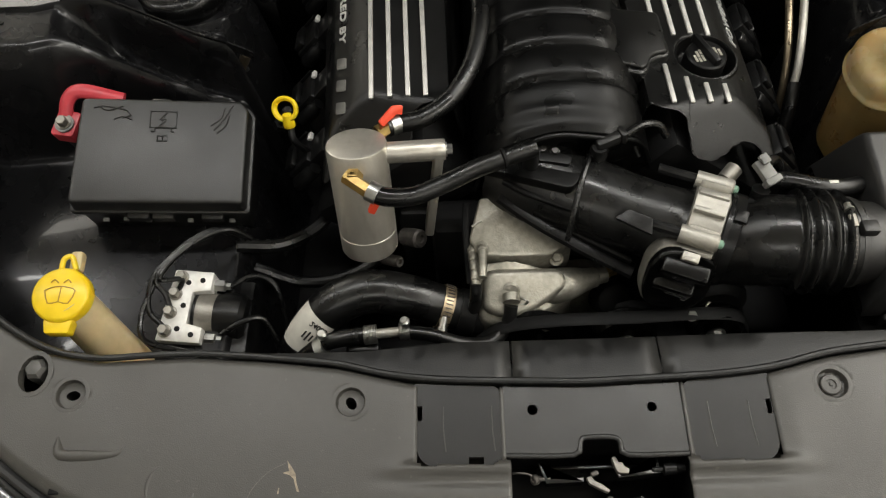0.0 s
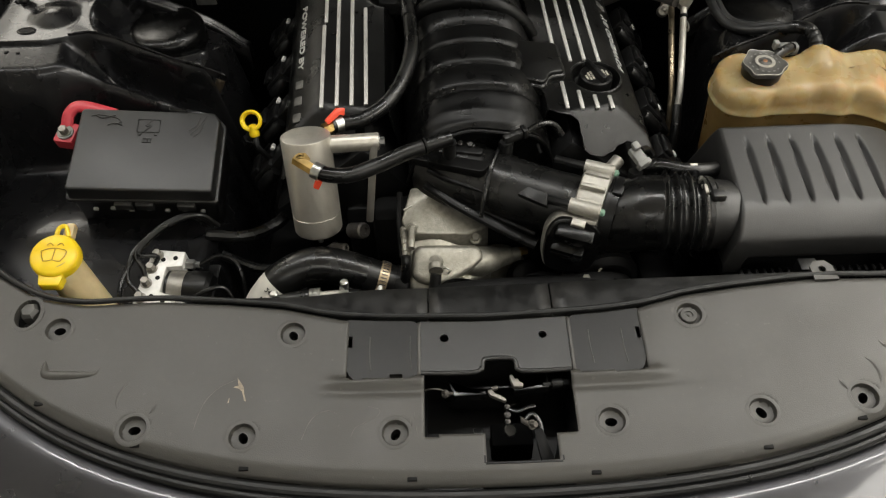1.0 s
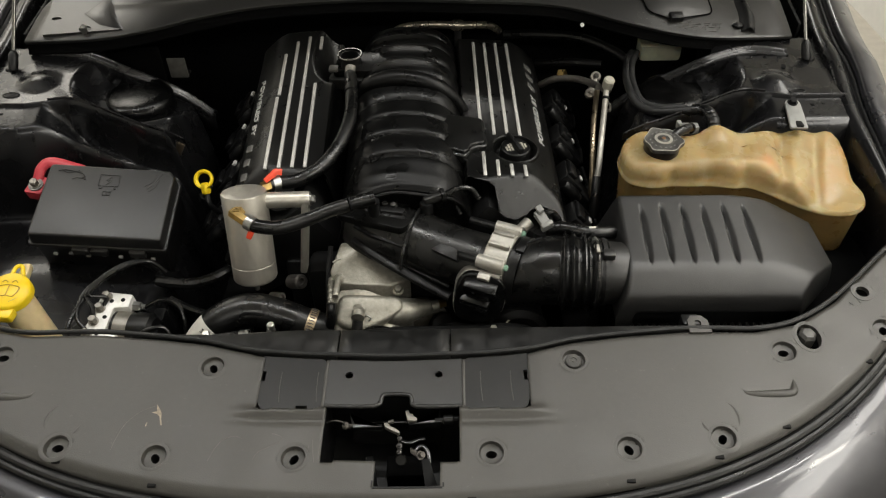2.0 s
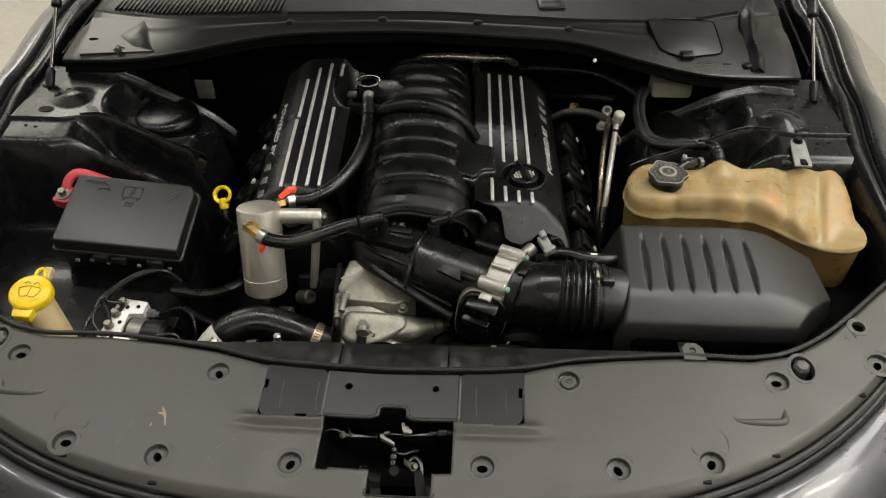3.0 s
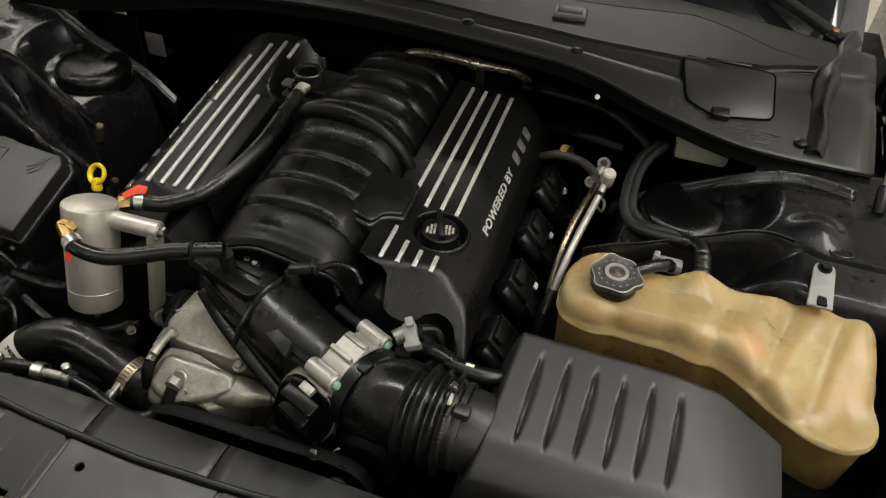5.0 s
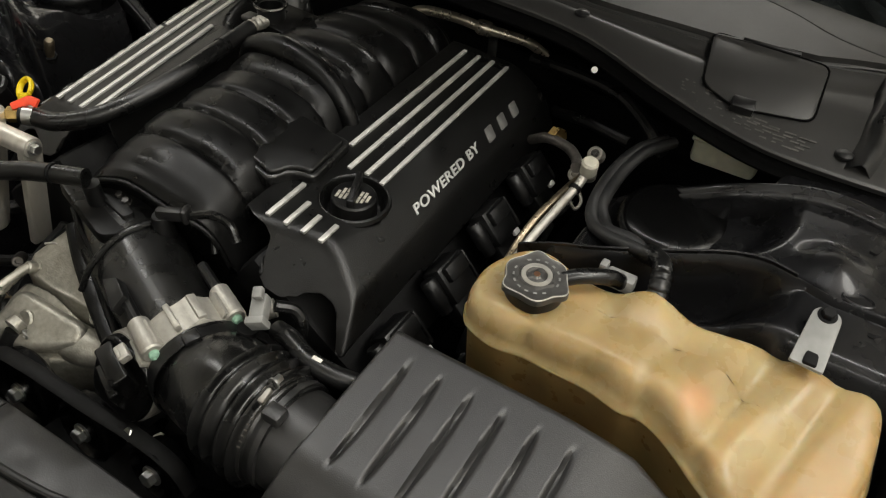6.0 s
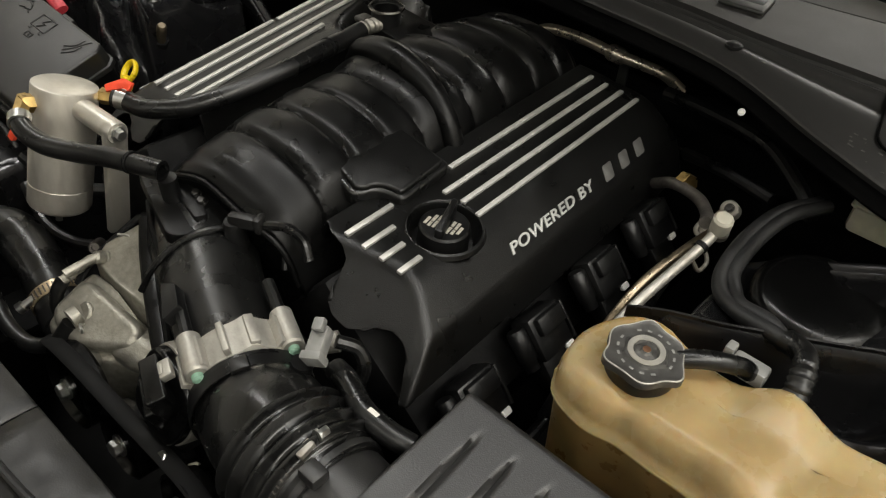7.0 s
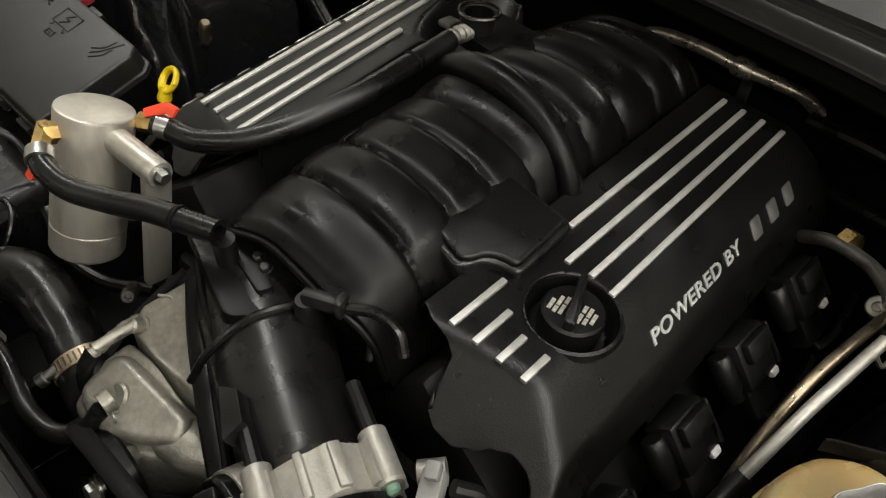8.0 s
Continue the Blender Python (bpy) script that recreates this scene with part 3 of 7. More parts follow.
    part("cable", tube([V((s * 0.775, 0.84, 0.885)), V((s * 0.782, 0.93, 0.892)), V((s * 0.790, 1.05, 0.893))], 0.0022, 8, 5), BLACK_STEEL, side)

# wall behind the engine and the dark lower bay
bm = sheet(grid(-0.78, 0.78, 0.06), lambda x: [1.135, 1.14, 1.15, 1.16, 1.17, 1.18], lambda x, y: 0.965 - (y - 1.135) * 14 + 0.01 * math.sin(9 * x))
thicken(part("firewall", bm, DARK, car, "black firewall"), 0.004, 0)
part("cross_member", box((1.5, 0.10, 0.10), (0, 0.16, 0.62), bevel=0.01), DARK, car)
part("undertray", box((1.60, 1.20, 0.02), (0, 0.72, 0.27), bevel=0.004), DARK, car, "grimy black undertray")
part("bulkhead", box((1.62, 0.02, 0.66), (0, 1.21, 0.60), bevel=0.002), DARK, car, "black lower bulkhead")
for s in (-1, 1):
    part("wheel_arch", box((0.02, 1.06, 0.36), (s * 0.79, 0.70, 0.50), bevel=0.004), DARK, car, "black wheel arch liner")
part("subframe", box((0.72, 0.84, 0.06), (0, 0.58, 0.36), bevel=0.01), DARK, car, "grimy black subframe")
for s in (-1, 1):
    part("frame_rail", box((0.10, 1.0, 0.14), (s * 0.34, 0.60, 0.48), bevel=0.012), DARK, car)
# bonnet, propped up behind the engine
lift = pose(0, 1.27, 1.19, 0, 0, 180) @ pose(0, 0, 0, 58, 0, 0)
bm = box((1.52, 1.20, 0.012), (0, 0.60, 0.02), lift, 0.005)
part("bonnet", bm, PAINT, car, "raised graphite bonnet")
frame_bm = bmesh.new()
for x, w in ((-0.70, 0.09), (0.70, 0.09), (-0.24, 0.06), (0.24, 0.06)):
    box((w, 1.16, 0.024), (x, 0.60, -0.004), lift, 0.006, bm=frame_bm)
for y in (0.06, 1.14):
    box((1.46, 0.09, 0.024), (0, y, -0.0045), lift, 0.006, bm=frame_bm)
part("bonnet_frame", frame_bm, BAY_PAINT, car, "black bonnet underside frame")
# unseen liner, greyed so that it bounces some light onto the engine's rear
bm = box((1.32, 1.00, 0.01), (0, 0.60, 0.006), lift, 0.004)
part("bonnet_liner", bm, LINER_GREY, car, "unseen dark grey bonnet liner, added to bounce light")
# windscreen foot
bm = sheet(grid(-0.74, 0.74, 0.06), lambda x: spread(1.17 - 0.10 * (x / 0.74) ** 2, 1.75, 10), lambda x, y: 0.985 + 0.60 * (y - 1.17) - 0.03 * (x / 0.74) ** 2)
thicken(part("windscreen", bm, GLASS, car, "dark windscreen foot"), 0.005, 0)
tyre = lathe([(-0.11, 0.22), (-0.115, 0.30), (-0.09, 0.335), (0, 0.345), (0.09, 0.335), (0.115, 0.30), (0.11, 0.22)], (-0.80, 0.62, 0.345), (1, 0, 0), 48)
tyre = part("wheel", tyre, RUBBER, car, "black front tyre")
again(tyre, (0.80, 0.62, 0.345), car)

# ---- cowl panel ----
COWL = [(-0.738, 0.814, 0.951), (-0.60, 0.818, 0.954), (-0.50, 0.842, 0.960), (-0.415, 0.878, 0.966), (-0.29, 0.909, 0.974), (-0.09, 0.923, 0.978), (0.098, 0.913, 0.978),
        (0.291, 0.893, 0.975), (0.423, 0.853, 0.957), (0.52, 0.832, 0.942), (0.60, 0.826, 0.935), (0.745, 0.836, 0.930)]
cowl = thing("cowl_panel", (0, 1.0, 0.9), "black plastic cowl panel below the windscreen", "cowl")
line = spline(COWL, 6)


SEAM = [(-0.745, 1.000), (-0.66, 0.975), (-0.56, 0.952), (-0.30, 0.958), (0.0, 0.966), (0.20, 0.950), (0.32, 0.941), (0.46, 0.946), (0.56, 0.972), (0.66, 1.014), (0.745, 1.030)]


def seam_at(x):
    return V((x, along(SEAM, x), 0.989 - 0.012 * (x / 0.74) ** 2))


front, upper, flange = [], [], []
for p in line:
    q = seam_at(p.x)
    front.append([p + V((0, 0.006, -0.009)), p + V((0, 0.0005, -0.007)), p + V((0, -0.001, -0.002)), p + V((0, 0.0002, -0.0004)), p + V((0, 0.002, 0.0002))]
                 + [p.lerp(q, t) + V((0, 0, 0.004 * math.sin(math.pi * t) - 0.0055 * bell(t - 0.78, 0.13))) for t in (0.1, 0.22, 0.36, 0.5, 0.62, 0.72, 0.80, 0.88, 0.95, 0.99)] + [q + V((0, -0.001, -0.004))])
    back = V((p.x, 1.20 - 0.10 * (p.x / 0.74) ** 2, 1.000 - 0.012 * (p.x / 0.74) ** 2))
    upper.append([q + V((0, 0.003, -0.006)), q + V((0, 0.003, 0.0005)), q + V((0, 0.005, 0.002))] + [q.lerp(back, t) + V((0, 0, 0.003)) for t in (0.2, 0.5, 0.8)] + [back, back + V((0, 0.004, -0.008))])
    flange.append([p + V((0, 0.014, -0.031)), p + V((0, 0.002, -0.029)), p + V((0, -0.002, -0.0275)), p + V((0, -0.003, -0.025)), p + V((0, 0.001, -0.020)), p + V((0, 0.004, -0.008))])
thicken(part("front_panel", skin(front, closed=False), COWL_PLASTIC, cowl, sharp=40), 0.0016, 0)
thicken(part("upper_panel", skin(upper, closed=False), COWL_TOP, cowl, sharp=40), 0.0016, 0)
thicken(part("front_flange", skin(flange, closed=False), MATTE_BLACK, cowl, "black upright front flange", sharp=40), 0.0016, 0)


def upper_z(x, y):
    q, back = seam_at(x), 1.20 - 0.10 * (x / 0.74) ** 2
    return q.z + 0.0095 + 0.011 * (y - q.y) / (back - q.y)


ledge = [V((x, along(SEAM, x) + 0.006)) for x in spread(-0.30, 0.655, 24)] + [V(p) for p in ((0.655, 1.030), (0.588, 1.040), (0.530, 1.072), (0.471, 1.095), (0.440, 1.098), (0.279, 1.072), (0.10, 1.070), (-0.30, 1.075))]
part("raised_ledge", cutout(ledge, [], upper_z, 0.008), COWL_TOP, cowl, "raised ledge along the seam", sharp=20)
part("ledge_edge", tube([V((p.x, p.y, upper_z(p.x, p.y) - 0.0012)) for p in ledge[25:]], 0.0020, 8, 3), COWL_PLASTIC, cowl, "rounded rear edge")
part("seam_seal", tube([seam_at(p.x) + V((0, 0.001, -0.001)) for p in line[::3]], 0.0022, 8, 3), SEAL_RUBBER, cowl, "black rubber seam seal")


def cowl_at(x, back):
    """A point on the panel, back metres behind its lip."""
    p = min(line, key=lambda q: abs(q.x - x))
    return V((x, p.y + back, p.z + 0.004))


clip = None
for x in (-0.29, -0.096, 0.104, 0.291, 0.642):
    c = cowl_at(x, 0.026) + V((0, 0, 0.0085))
    if clip is None:
        clip = part("clip", lathe([(0, 0.010), (0.003, 0.010), (0.0055, 0.006), (0.006, 0.002)], c - V((0, 0, 0.003)), (0, 0, 1), 20), BLACK_PLASTIC, cowl, "round push clip")
    else:
        again(clip, c, cowl)
slat = None
for i in range(36):
    x = -0.69 + i * 0.0105
    c = V((x, along(SEAM, x) + 0.062, 0.996 - 0.012 * (x / 0.74) ** 2))
    if slat is None:
        slat = part("slat", box((0.0045, 0.105, 0.006), c, bevel=0.0012, seg=1), BLACK_PLASTIC, cowl)
    else:
        again(slat, c, cowl)
# service flap with its latch, and a press-formed bulge at each end
flap_frame = Matrix.Translation((0.528, 0.914, 0.9745)) @ pose(0, 0, 0, 17.5, 3, 8)
part("flap", prism(rounded([(-0.07, 0.055), (-0.062, -0.035), (-0.02, -0.058), (0.065, -0.045), (0.07, 0.05)], 0.014), flap_frame, -0.012, 0.0002, 0.0006), COWL_PLASTIC, cowl, "smooth service flap")
groove = rounded([(-0.071, 0.056), (-0.063, -0.036), (-0.02, -0.0595), (0.0665, -0.0465), (0.0715, 0.051)], 0.014)
part("flap_groove", tube([flap_frame @ V((p[0], p[1], -0.0004)) for p in groove + groove[:1]], 0.0013, 6, 1), MATTE_BLACK, cowl, "dark gap round the flap")
part("latch", box((0.026, 0.018, 0.012), (-0.012, -0.054, 0.001), flap_frame, 0.002), BLACK_PLASTIC, cowl)
part("hinge", box((0.07, 0.006, 0.006), (0.0, 0.056, 0.000), flap_frame, 0.002), BLACK_PLASTIC, cowl)
part("pocket", box((0.056, 0.046, 0.006), (0, 0, 0), Matrix.Translation((0.258, 1.012, 1.0025)) @ pose(0, 0, 0, 3, 0, 6), 0.0028, 3), COWL_PLASTIC, cowl, "small pressed pocket")
part("pocket_floor", box((0.042, 0.034, 0.002), (0, 0, 0.0026), Matrix.Translation((0.258, 1.012, 1.0025)) @ pose(0, 0, 0, 10, 0, 6), 0.0008), BLACK_PLASTIC, cowl, "dark pocket floor")


def corner_z(x, y):
    return 0.9585 + 0.19 * (y - 0.816)


corner = [V(p) for p in ((-0.703, 0.822), (-0.552, 0.836), (-0.606, 0.940), (-0.722, 0.948), (-0.710, 0.872))]
part("corner_panel", cutout(corner, [circle(-0.692, 0.872, 0.010, 20, 0.5), circle(-0.625, 0.838, 0.012, 20, 0.8)], corner_z, 0.008), COWL_PLASTIC, cowl, "flat grey corner panel", sharp=20)
b = bmesh.new()
rim = [b.verts.new((x, y, corner_z(x, y) + h)) for x, y, h in ((-0.606, 0.940, 0.0005), (-0.640, 0.885, 0.0005), (-0.600, 0.850, 0.0005), (-0.552, 0.836, 0.0005), (-0.548, 0.842, -0.006))]
top = b.verts.new((-0.586, 0.875, corner_z(-0.586, 0.875) + 0.013))
for k in range(5):
    b.faces.new((rim[k], rim[k - 4], top))
bmesh.ops.recalc_face_normals(b, faces=b.faces)
part("wedge", b, COWL_PLASTIC, cowl, "wedge-shaped bulge", sharp=80)
part("screw", lathe([(0, 0.006), (0.020, 0.006), (0.024, 0.004)], (-0.626, 0.834, 0.957), (0.35, -0.5, 0.8), 14), ZINC, cowl, "bright screw")
corner = [[V((x + o * w, y, z + h)) for o, h in ((-1.0, -0.006), (-0.75, 0.001), (-0.35, 0.007), (0.0, 0.011), (0.3, 0.010), (0.6, 0.004), (1.0, -0.006))]
          for x, y, z, w in [(along([(0.85, 0.660), (0.90, 0.666), (0.96, 0.664), (1.02, 0.676), (1.08, 0.690), (1.16, 0.712)], y) + 0.0025 * math.sin(60 * y), y, min(0.938 + 0.30 * (y - 0.845), 0.982 + 0.04 * (y - 0.99)), 0.018 + 0.003 * math.sin(45 * y)) for y in grid(0.838, 1.16, 0.009)]]
part("corner_channel", skin(corner, closed=False), BLACK_PLASTIC, cowl, "glossy wavy pressed channel", sharp=60)
rng = random.Random(11)
# moulded print as raised bars; the relief's highlights are put in as lighter grey
bm = bmesh.new()
for back in (0.011, 0.0155, 0.020, 0.0245, 0.029):
    x = 0.437 + 0.012 * rng.random()
    while x < 0.60:
        l = rng.uniform(0.006, 0.020)
        p = cowl_at(x + l / 2, back)
        q = cowl_at(x + l / 2 + 0.02, back) - cowl_at(x + l / 2 - 0.02, back)
        box((l, 0.0018, 0.0008), (0, 0, 0), Matrix.Translation((p.x, p.y, p.z - 0.004 + 0.43 * back)) @ pose(0, 0, 0, 22, 0, math.degrees(math.atan2(q.y, q.x))), 0, bm=bm)
        x += l + rng.uniform(0.0015, 0.006)
part("moulded_print", bm, EMBOSS, cowl, "rows of fine moulded print with highlights painted in grey")
part("marker", lathe([(0, 0.004), (0.002, 0.004)], (0.342, 0.859, 0.947), (0, -1, 0.3), 14), WHITE_CLIP, cowl, "small white marker dot")
wiper = thing("wiper", (0.681, 1.14, 0.98), "black wiper arm with a copper coloured pivot bolt", "wiper")
part("arm", prism(rounded([(-0.012, -0.016), (0.014, -0.016), (0.012, 0.30), (-0.004, 0.30)], 0.006), Matrix.Translation((0.681, 1.14, 0.990)) @ pose(0, 0, 0, 12, 0, 58), 0, 0.012, 0.004), BLACK_PLASTIC, wiper)
part("pivot", lathe([(-0.02, 0.013), (0.012, 0.013), (0.016, 0.010)], (0.681, 1.14, 0.985), (0, -0.3, 1), 20), BLACK_PLASTIC, wiper)
part("pivot_bolt", hexbolt((0.681, 1.1365, 0.999), (0, -0.3, 1), 0.006, 0.008), COPPER, wiper, "copper coloured bolt")

# ---- radiator cover ----
SOCKETS = [(-0.405, 0.005), (-0.281, -0.006), (-0.109, -0.006), (0.135, 0.000), (0.304, 0.003), (0.420, 0.014), (-0.523, 0.133), (-0.236, 0.123), (0.250, 0.131), (0.528, 0.134),
           (-0.625, 0.115), (0.667, 0.162)]
cover = thing("radiator_cover", (0, 0.05, 0.78), "weathered grey plastic radiator cover with round fastener sockets", "cover")


def boxed(x, y, x0, x1, y0, y1, r):
    """Distance to a rounded rectangle, minus inside."""
    dx, dy = abs(x - (x0 + x1) / 2) - (x1 - x0) / 2 + r, abs(y - (y0 + y1) / 2) - (y1 - y0) / 2 + r
    return math.hypot(max(dx, 0), max(dy, 0)) + min(max(dx, dy), 0) - r


def cover_top(x, y):
    z = cover_z(x, y)
    d = y - edge_front(x)
    z -= 0.010 * max(0, 1 - d / 0.016) ** 2
    d = edge_rear(x) - y
    z -= 0.004 * max(0, 1 - d / 0.008) ** 2
    for sx, sy in SOCKETS:
        q = math.hypot(x - sx, y - sy)
        if q < 0.03:
            z -= 0.0095 * step(0.0160, 0.0140, q)
    a = abs(x - 0.009)
    z += 0.0045 * bell(y - 0.056, 0.007) * step(0.22, 0.16, a) - 0.0035 * bell(y - 0.046, 0.006) * step(0.24, 0.14, a)
    z -= 0.003 * step(0.058, 0.066, y) * step(0.20, 0.17, a) * step(0.066, 0.082, a)
    return z


LIDS = ((-0.172, -0.0835), (0.1025, 0.190))


def cover_keep(x, y):
    if -0.076 < x < 0.098 and -0.011 < y < 0.068:
        return False
    if -0.008 < x < 0.074 and -0.042 < y < 0.0:
        return False
    if -0.082 < x < 0.101 and 0.064 < y:
        return False
    for x0, x1 in LIDS:
        if boxed(x, y, x0, x1, 0.0565, 0.190, 0.012) < -0.002:
            return False
    for s in (-1, 1):
        if math.hypot(x - s * 0.566, (y - 0.1545) * 0.8) < 0.0165:
            return False
    if math.hypot(x - 0.660, y - 0.224) < 0.0105:
        return False
    for sx, sy in SOCKETS:
        if math.hypot(x - sx, y - sy) < 0.0118:
            return False
    return True


bm = sheet(grid(-0.80, 0.80, 0.004), lambda x: [edge_front(x) + (edge_rear(x) - edge_front(x)) * i / 62 for i in range(63)], cover_top, cover_keep)
shell = part("shell", bm, GREY_PLASTIC, cover, sharp=60)
thicken(shell, 0.003)
for k, (sx, sy) in enumerate(SOCKETS):
    at, up = V((sx, sy, cover_z(sx, sy))), V((-0.104 * sx, -0.115, 1))
    b = lathe([(-0.0076, 0.0048), (-0.0066, 0.0051), (-0.0066, 0.0128), (-0.0060, 0.0138), (-0.0008, 0.0146), (0.0001, 0.0152), (0.0003, 0.0180), (-0.0004, 0.0208)], at, up, 40, cap=False)
    h = lathe([(-0.022, 0.0020), (-0.020, 0.0044), (-0.0080, 0.0047), (-0.0066, 0.0050)], at, up, 20, cap=False)
    turn = V((math.cos(2.1 * k), math.sin(2.1 * k), 0))
    for v in list(b.verts) + list(h.verts):
        d = v.co - at
        d -= up * d.dot(up) / up.length_squared
        if d.length < 0.0070:
            v.co += turn * d.dot(turn) * 0.38
    part("socket", b, GREY_PLASTIC, cover, "round fastener socket")
    part("socket_hole", h, DARK, cover, "dark socket hole")
at = V((0.250, 0.131, cover_z(0.250, 0.131)))
part("push_pin", lathe([(-0.0066, 0.0105), (-0.0040, 0.0105), (-0.0030, 0.0095), (-0.0030, 0.0052), (-0.0044, 0.0048), (-0.0044, 0.0020), (-0.0034, 0.0012)], at, (-0.03, -0.115, 1), 28), GREY_PLASTIC, cover, "grey push-pin fastener")
for sx in (-0.52, -0.40, -0.275, -0.09, 0.11, 0.30, 0.41, 0.50, 0.63):
    sy = edge_front(sx) + 0.008
    part("edge_slot", box((0.011, 0.006, 0.004), (sx, sy, cover_top(sx, sy) - 0.0014), bevel=0.0008), DARK, cover, "small dark slot")
for s in (-1, 1):
    ring = [V((s * 0.566 + 0.0200 * p.x, 0.1545 + 0.0245 * p.y)) for p in circle(0, 0, 1, 36)]
    hole = [V((s * 0.566 + 0.0150 * p.x, 0.1545 + 0.0200 * p.y)) for p in circle(0, 0, 1, 36)]
    part("stop_rim", cutout(ring, [hole], lambda x, y: cover_z(x, y) + 0.0005, 0.012), GREY_PLASTIC, cover, "moulded rim round the bump stop", sharp=20)
# raised finger grips, moulded rings behind two sockets
for s in (-1, 1):
    grip = [(0.459, 0.081), (0.464, 0.0745), (0.478, 0.0722), (0.498, 0.0716), (0.515, 0.0718), (0.5225, 0.0750), (0.5255, 0.086), (0.5285, 0.100)]
    part("finger_grip", tube([(s * x, y, cover_z(x, y) - 0.0021) for x, y in grip], lambda t: 0.0012 + 0.0036 * step(0.0, 0.45, t) * step(1.0, 0.72, t) + 0.0012 * step(1.0, 0.6, t), 12, 5), GREY_PLASTIC, cover, "raised soft finger grip")
    cx = 0.4215 if s > 0 else -0.407
    for a0, a1 in ((-46, 70), (185, 232)):
        pts = [(cx + 0.0235 * math.cos(radians(a)) * s, 0.041 + 0.0255 * math.sin(radians(a))) for a in spread(a0, a1, 12)]
        part("moulded_ring", tube([(x, y, cover_z(x, y) - 0.0020) for x, y in pts], lambda t: 0.0008 + 0.0021 * math.sin(math.pi * t) ** 0.6, 8, 3), GREY_PLASTIC, cover)
ring = [V((0.660 + 0.0150 * p.x, 0.224 + 0.0155 * p.y)) for p in circle(0, 0, 1, 32)]
hole = [V((0.660 + 0.0086 * p.x, 0.224 + 0.0090 * p.y)) for p in circle(0, 0, 1, 32)]
part("hole_rim", cutout(ring, [hole], lambda x, y: cover_z(x, y) + 0.0006, 0.006), GREY_PLASTIC, cover, sharp=20)
part("hole_bottom", box((0.026, 0.026, 0.002), (0.660, 0.226, 0.832), bevel=0), DARK, cover, "dark hole")
for x, y, l, a in ((0.6385, 0.205, 0.006, 40), (0.6385, 0.205, 0.006, 130), (0.650, 0.209, 0.008, 110)):
    part("mark", box((l, 0.0011, 0.0006), (0, 0, 0), Matrix.Translation((x, y, cover_z(x, y) + 0.0001)) @ pose(0, 0, 0, 6, -4, a), 0), INK, cover, "small dark mark")


front = [(-0.0805, 0.068), (-0.014, 0.0675), (-0.006, 0.080), (0.000, 0.0845), (0.028, 0.084), (0.034, 0.078), (0.040, 0.067), (0.0995, 0.067)]
rear = [(x, edge_rear(x) - 0.001) for x in spread(0.0995, -0.0805, 8)]
thicken_free = cutout([V(p) for p in front + rear], [circle(-0.0512, 0.1137, 0.0054), circle(0.0689, 0.1143, 0.0050)], lambda x, y: cover_z(x, y) - 0.0045)
plate = part("centre_plate", thicken_free, PLATE_PLASTIC, cover, "smooth grey centre plate", sharp=15)
part("rolled_lip", tube([(x, y + 0.0012, cover_z(x, y) - 0.0062) for x, y in front], 0.0030, 12, 3), PLATE_PLASTIC, plate, "rolled front lip")
for s in (-1, 1):
    x0, x1 = (-0.1715, -0.0835) if s < 0 else (0.1025, 0.1905)
    out, inn = (x0, x1) if s < 0 else (x1, x0)
    edge = [(inn, 0.0560), (out - s * 0.003, 0.0575), (out, edge_rear(out) - 0.001), (inn, edge_rear(inn) - 0.001)]
    lid_line = rounded(edge if s > 0 else edge[::-1], [0.004, 0.026, 0.004, 0.010] if s > 0 else [0.010, 0.004, 0.026, 0.004], 7)
    notch = [V((out - s * a, b)) for a, b in ((0.0035, 0.119), (0.0035, 0.104), (0.0085, 0.104), (0.0085, 0.119))]
    slot = [V((inn + s * a, b)) for a, b in ((0.0185, 0.0605), (0.0185, 0.0675), (0.0335, 0.0675), (0.0335, 0.0605))]
    lid = part("access_lid", cutout(lid_line, [notch, slot] if s < 0 else [notch], lambda x, y: cover_z(x, y) - 0.0035, 0.004), LID_PLASTIC, cover, "smooth dark access lid", sharp=15)
    for k, rx in enumerate((0.062, 0.022) if s > 0 else (0.058, 0.009)):
        x = inn + s * rx
        part("rib", tube([(x, 0.118, cover_z(x, 0.118) - 0.0036), (x, 0.095, cover_z(x, 0.095) - 0.0036), (x + 0.002, 0.073, cover_z(x, 0.073) - 0.0036)], 0.0007, 6, 3), GREY_PLASTIC, lid, "thin worn rib")
# paint scuffs and long thin scratches
for outline in ([(-0.2995, 0.0535), (-0.293, 0.0555), (-0.2955, 0.0655), (-0.2905, 0.0590), (-0.2865, 0.0530), (-0.2850, 0.0450), (-0.2815, 0.0355), (-0.2840, 0.0360), (-0.2880, 0.0480), (-0.2920, 0.0515)],
                [(-0.3030, 0.0340), (-0.3015, 0.0340), (-0.3010, 0.0395), (-0.3022, 0.0398)]):
    b = bmesh.new()
    b.faces.new([b.verts.new((x, y, cover_top(x, y) + 0.0003)) for x, y in outline])
    bmesh.ops.recalc_face_normals(b, faces=b.faces)
    part("scuff", b, SCUFF, cover, "pale tan paint scuff")
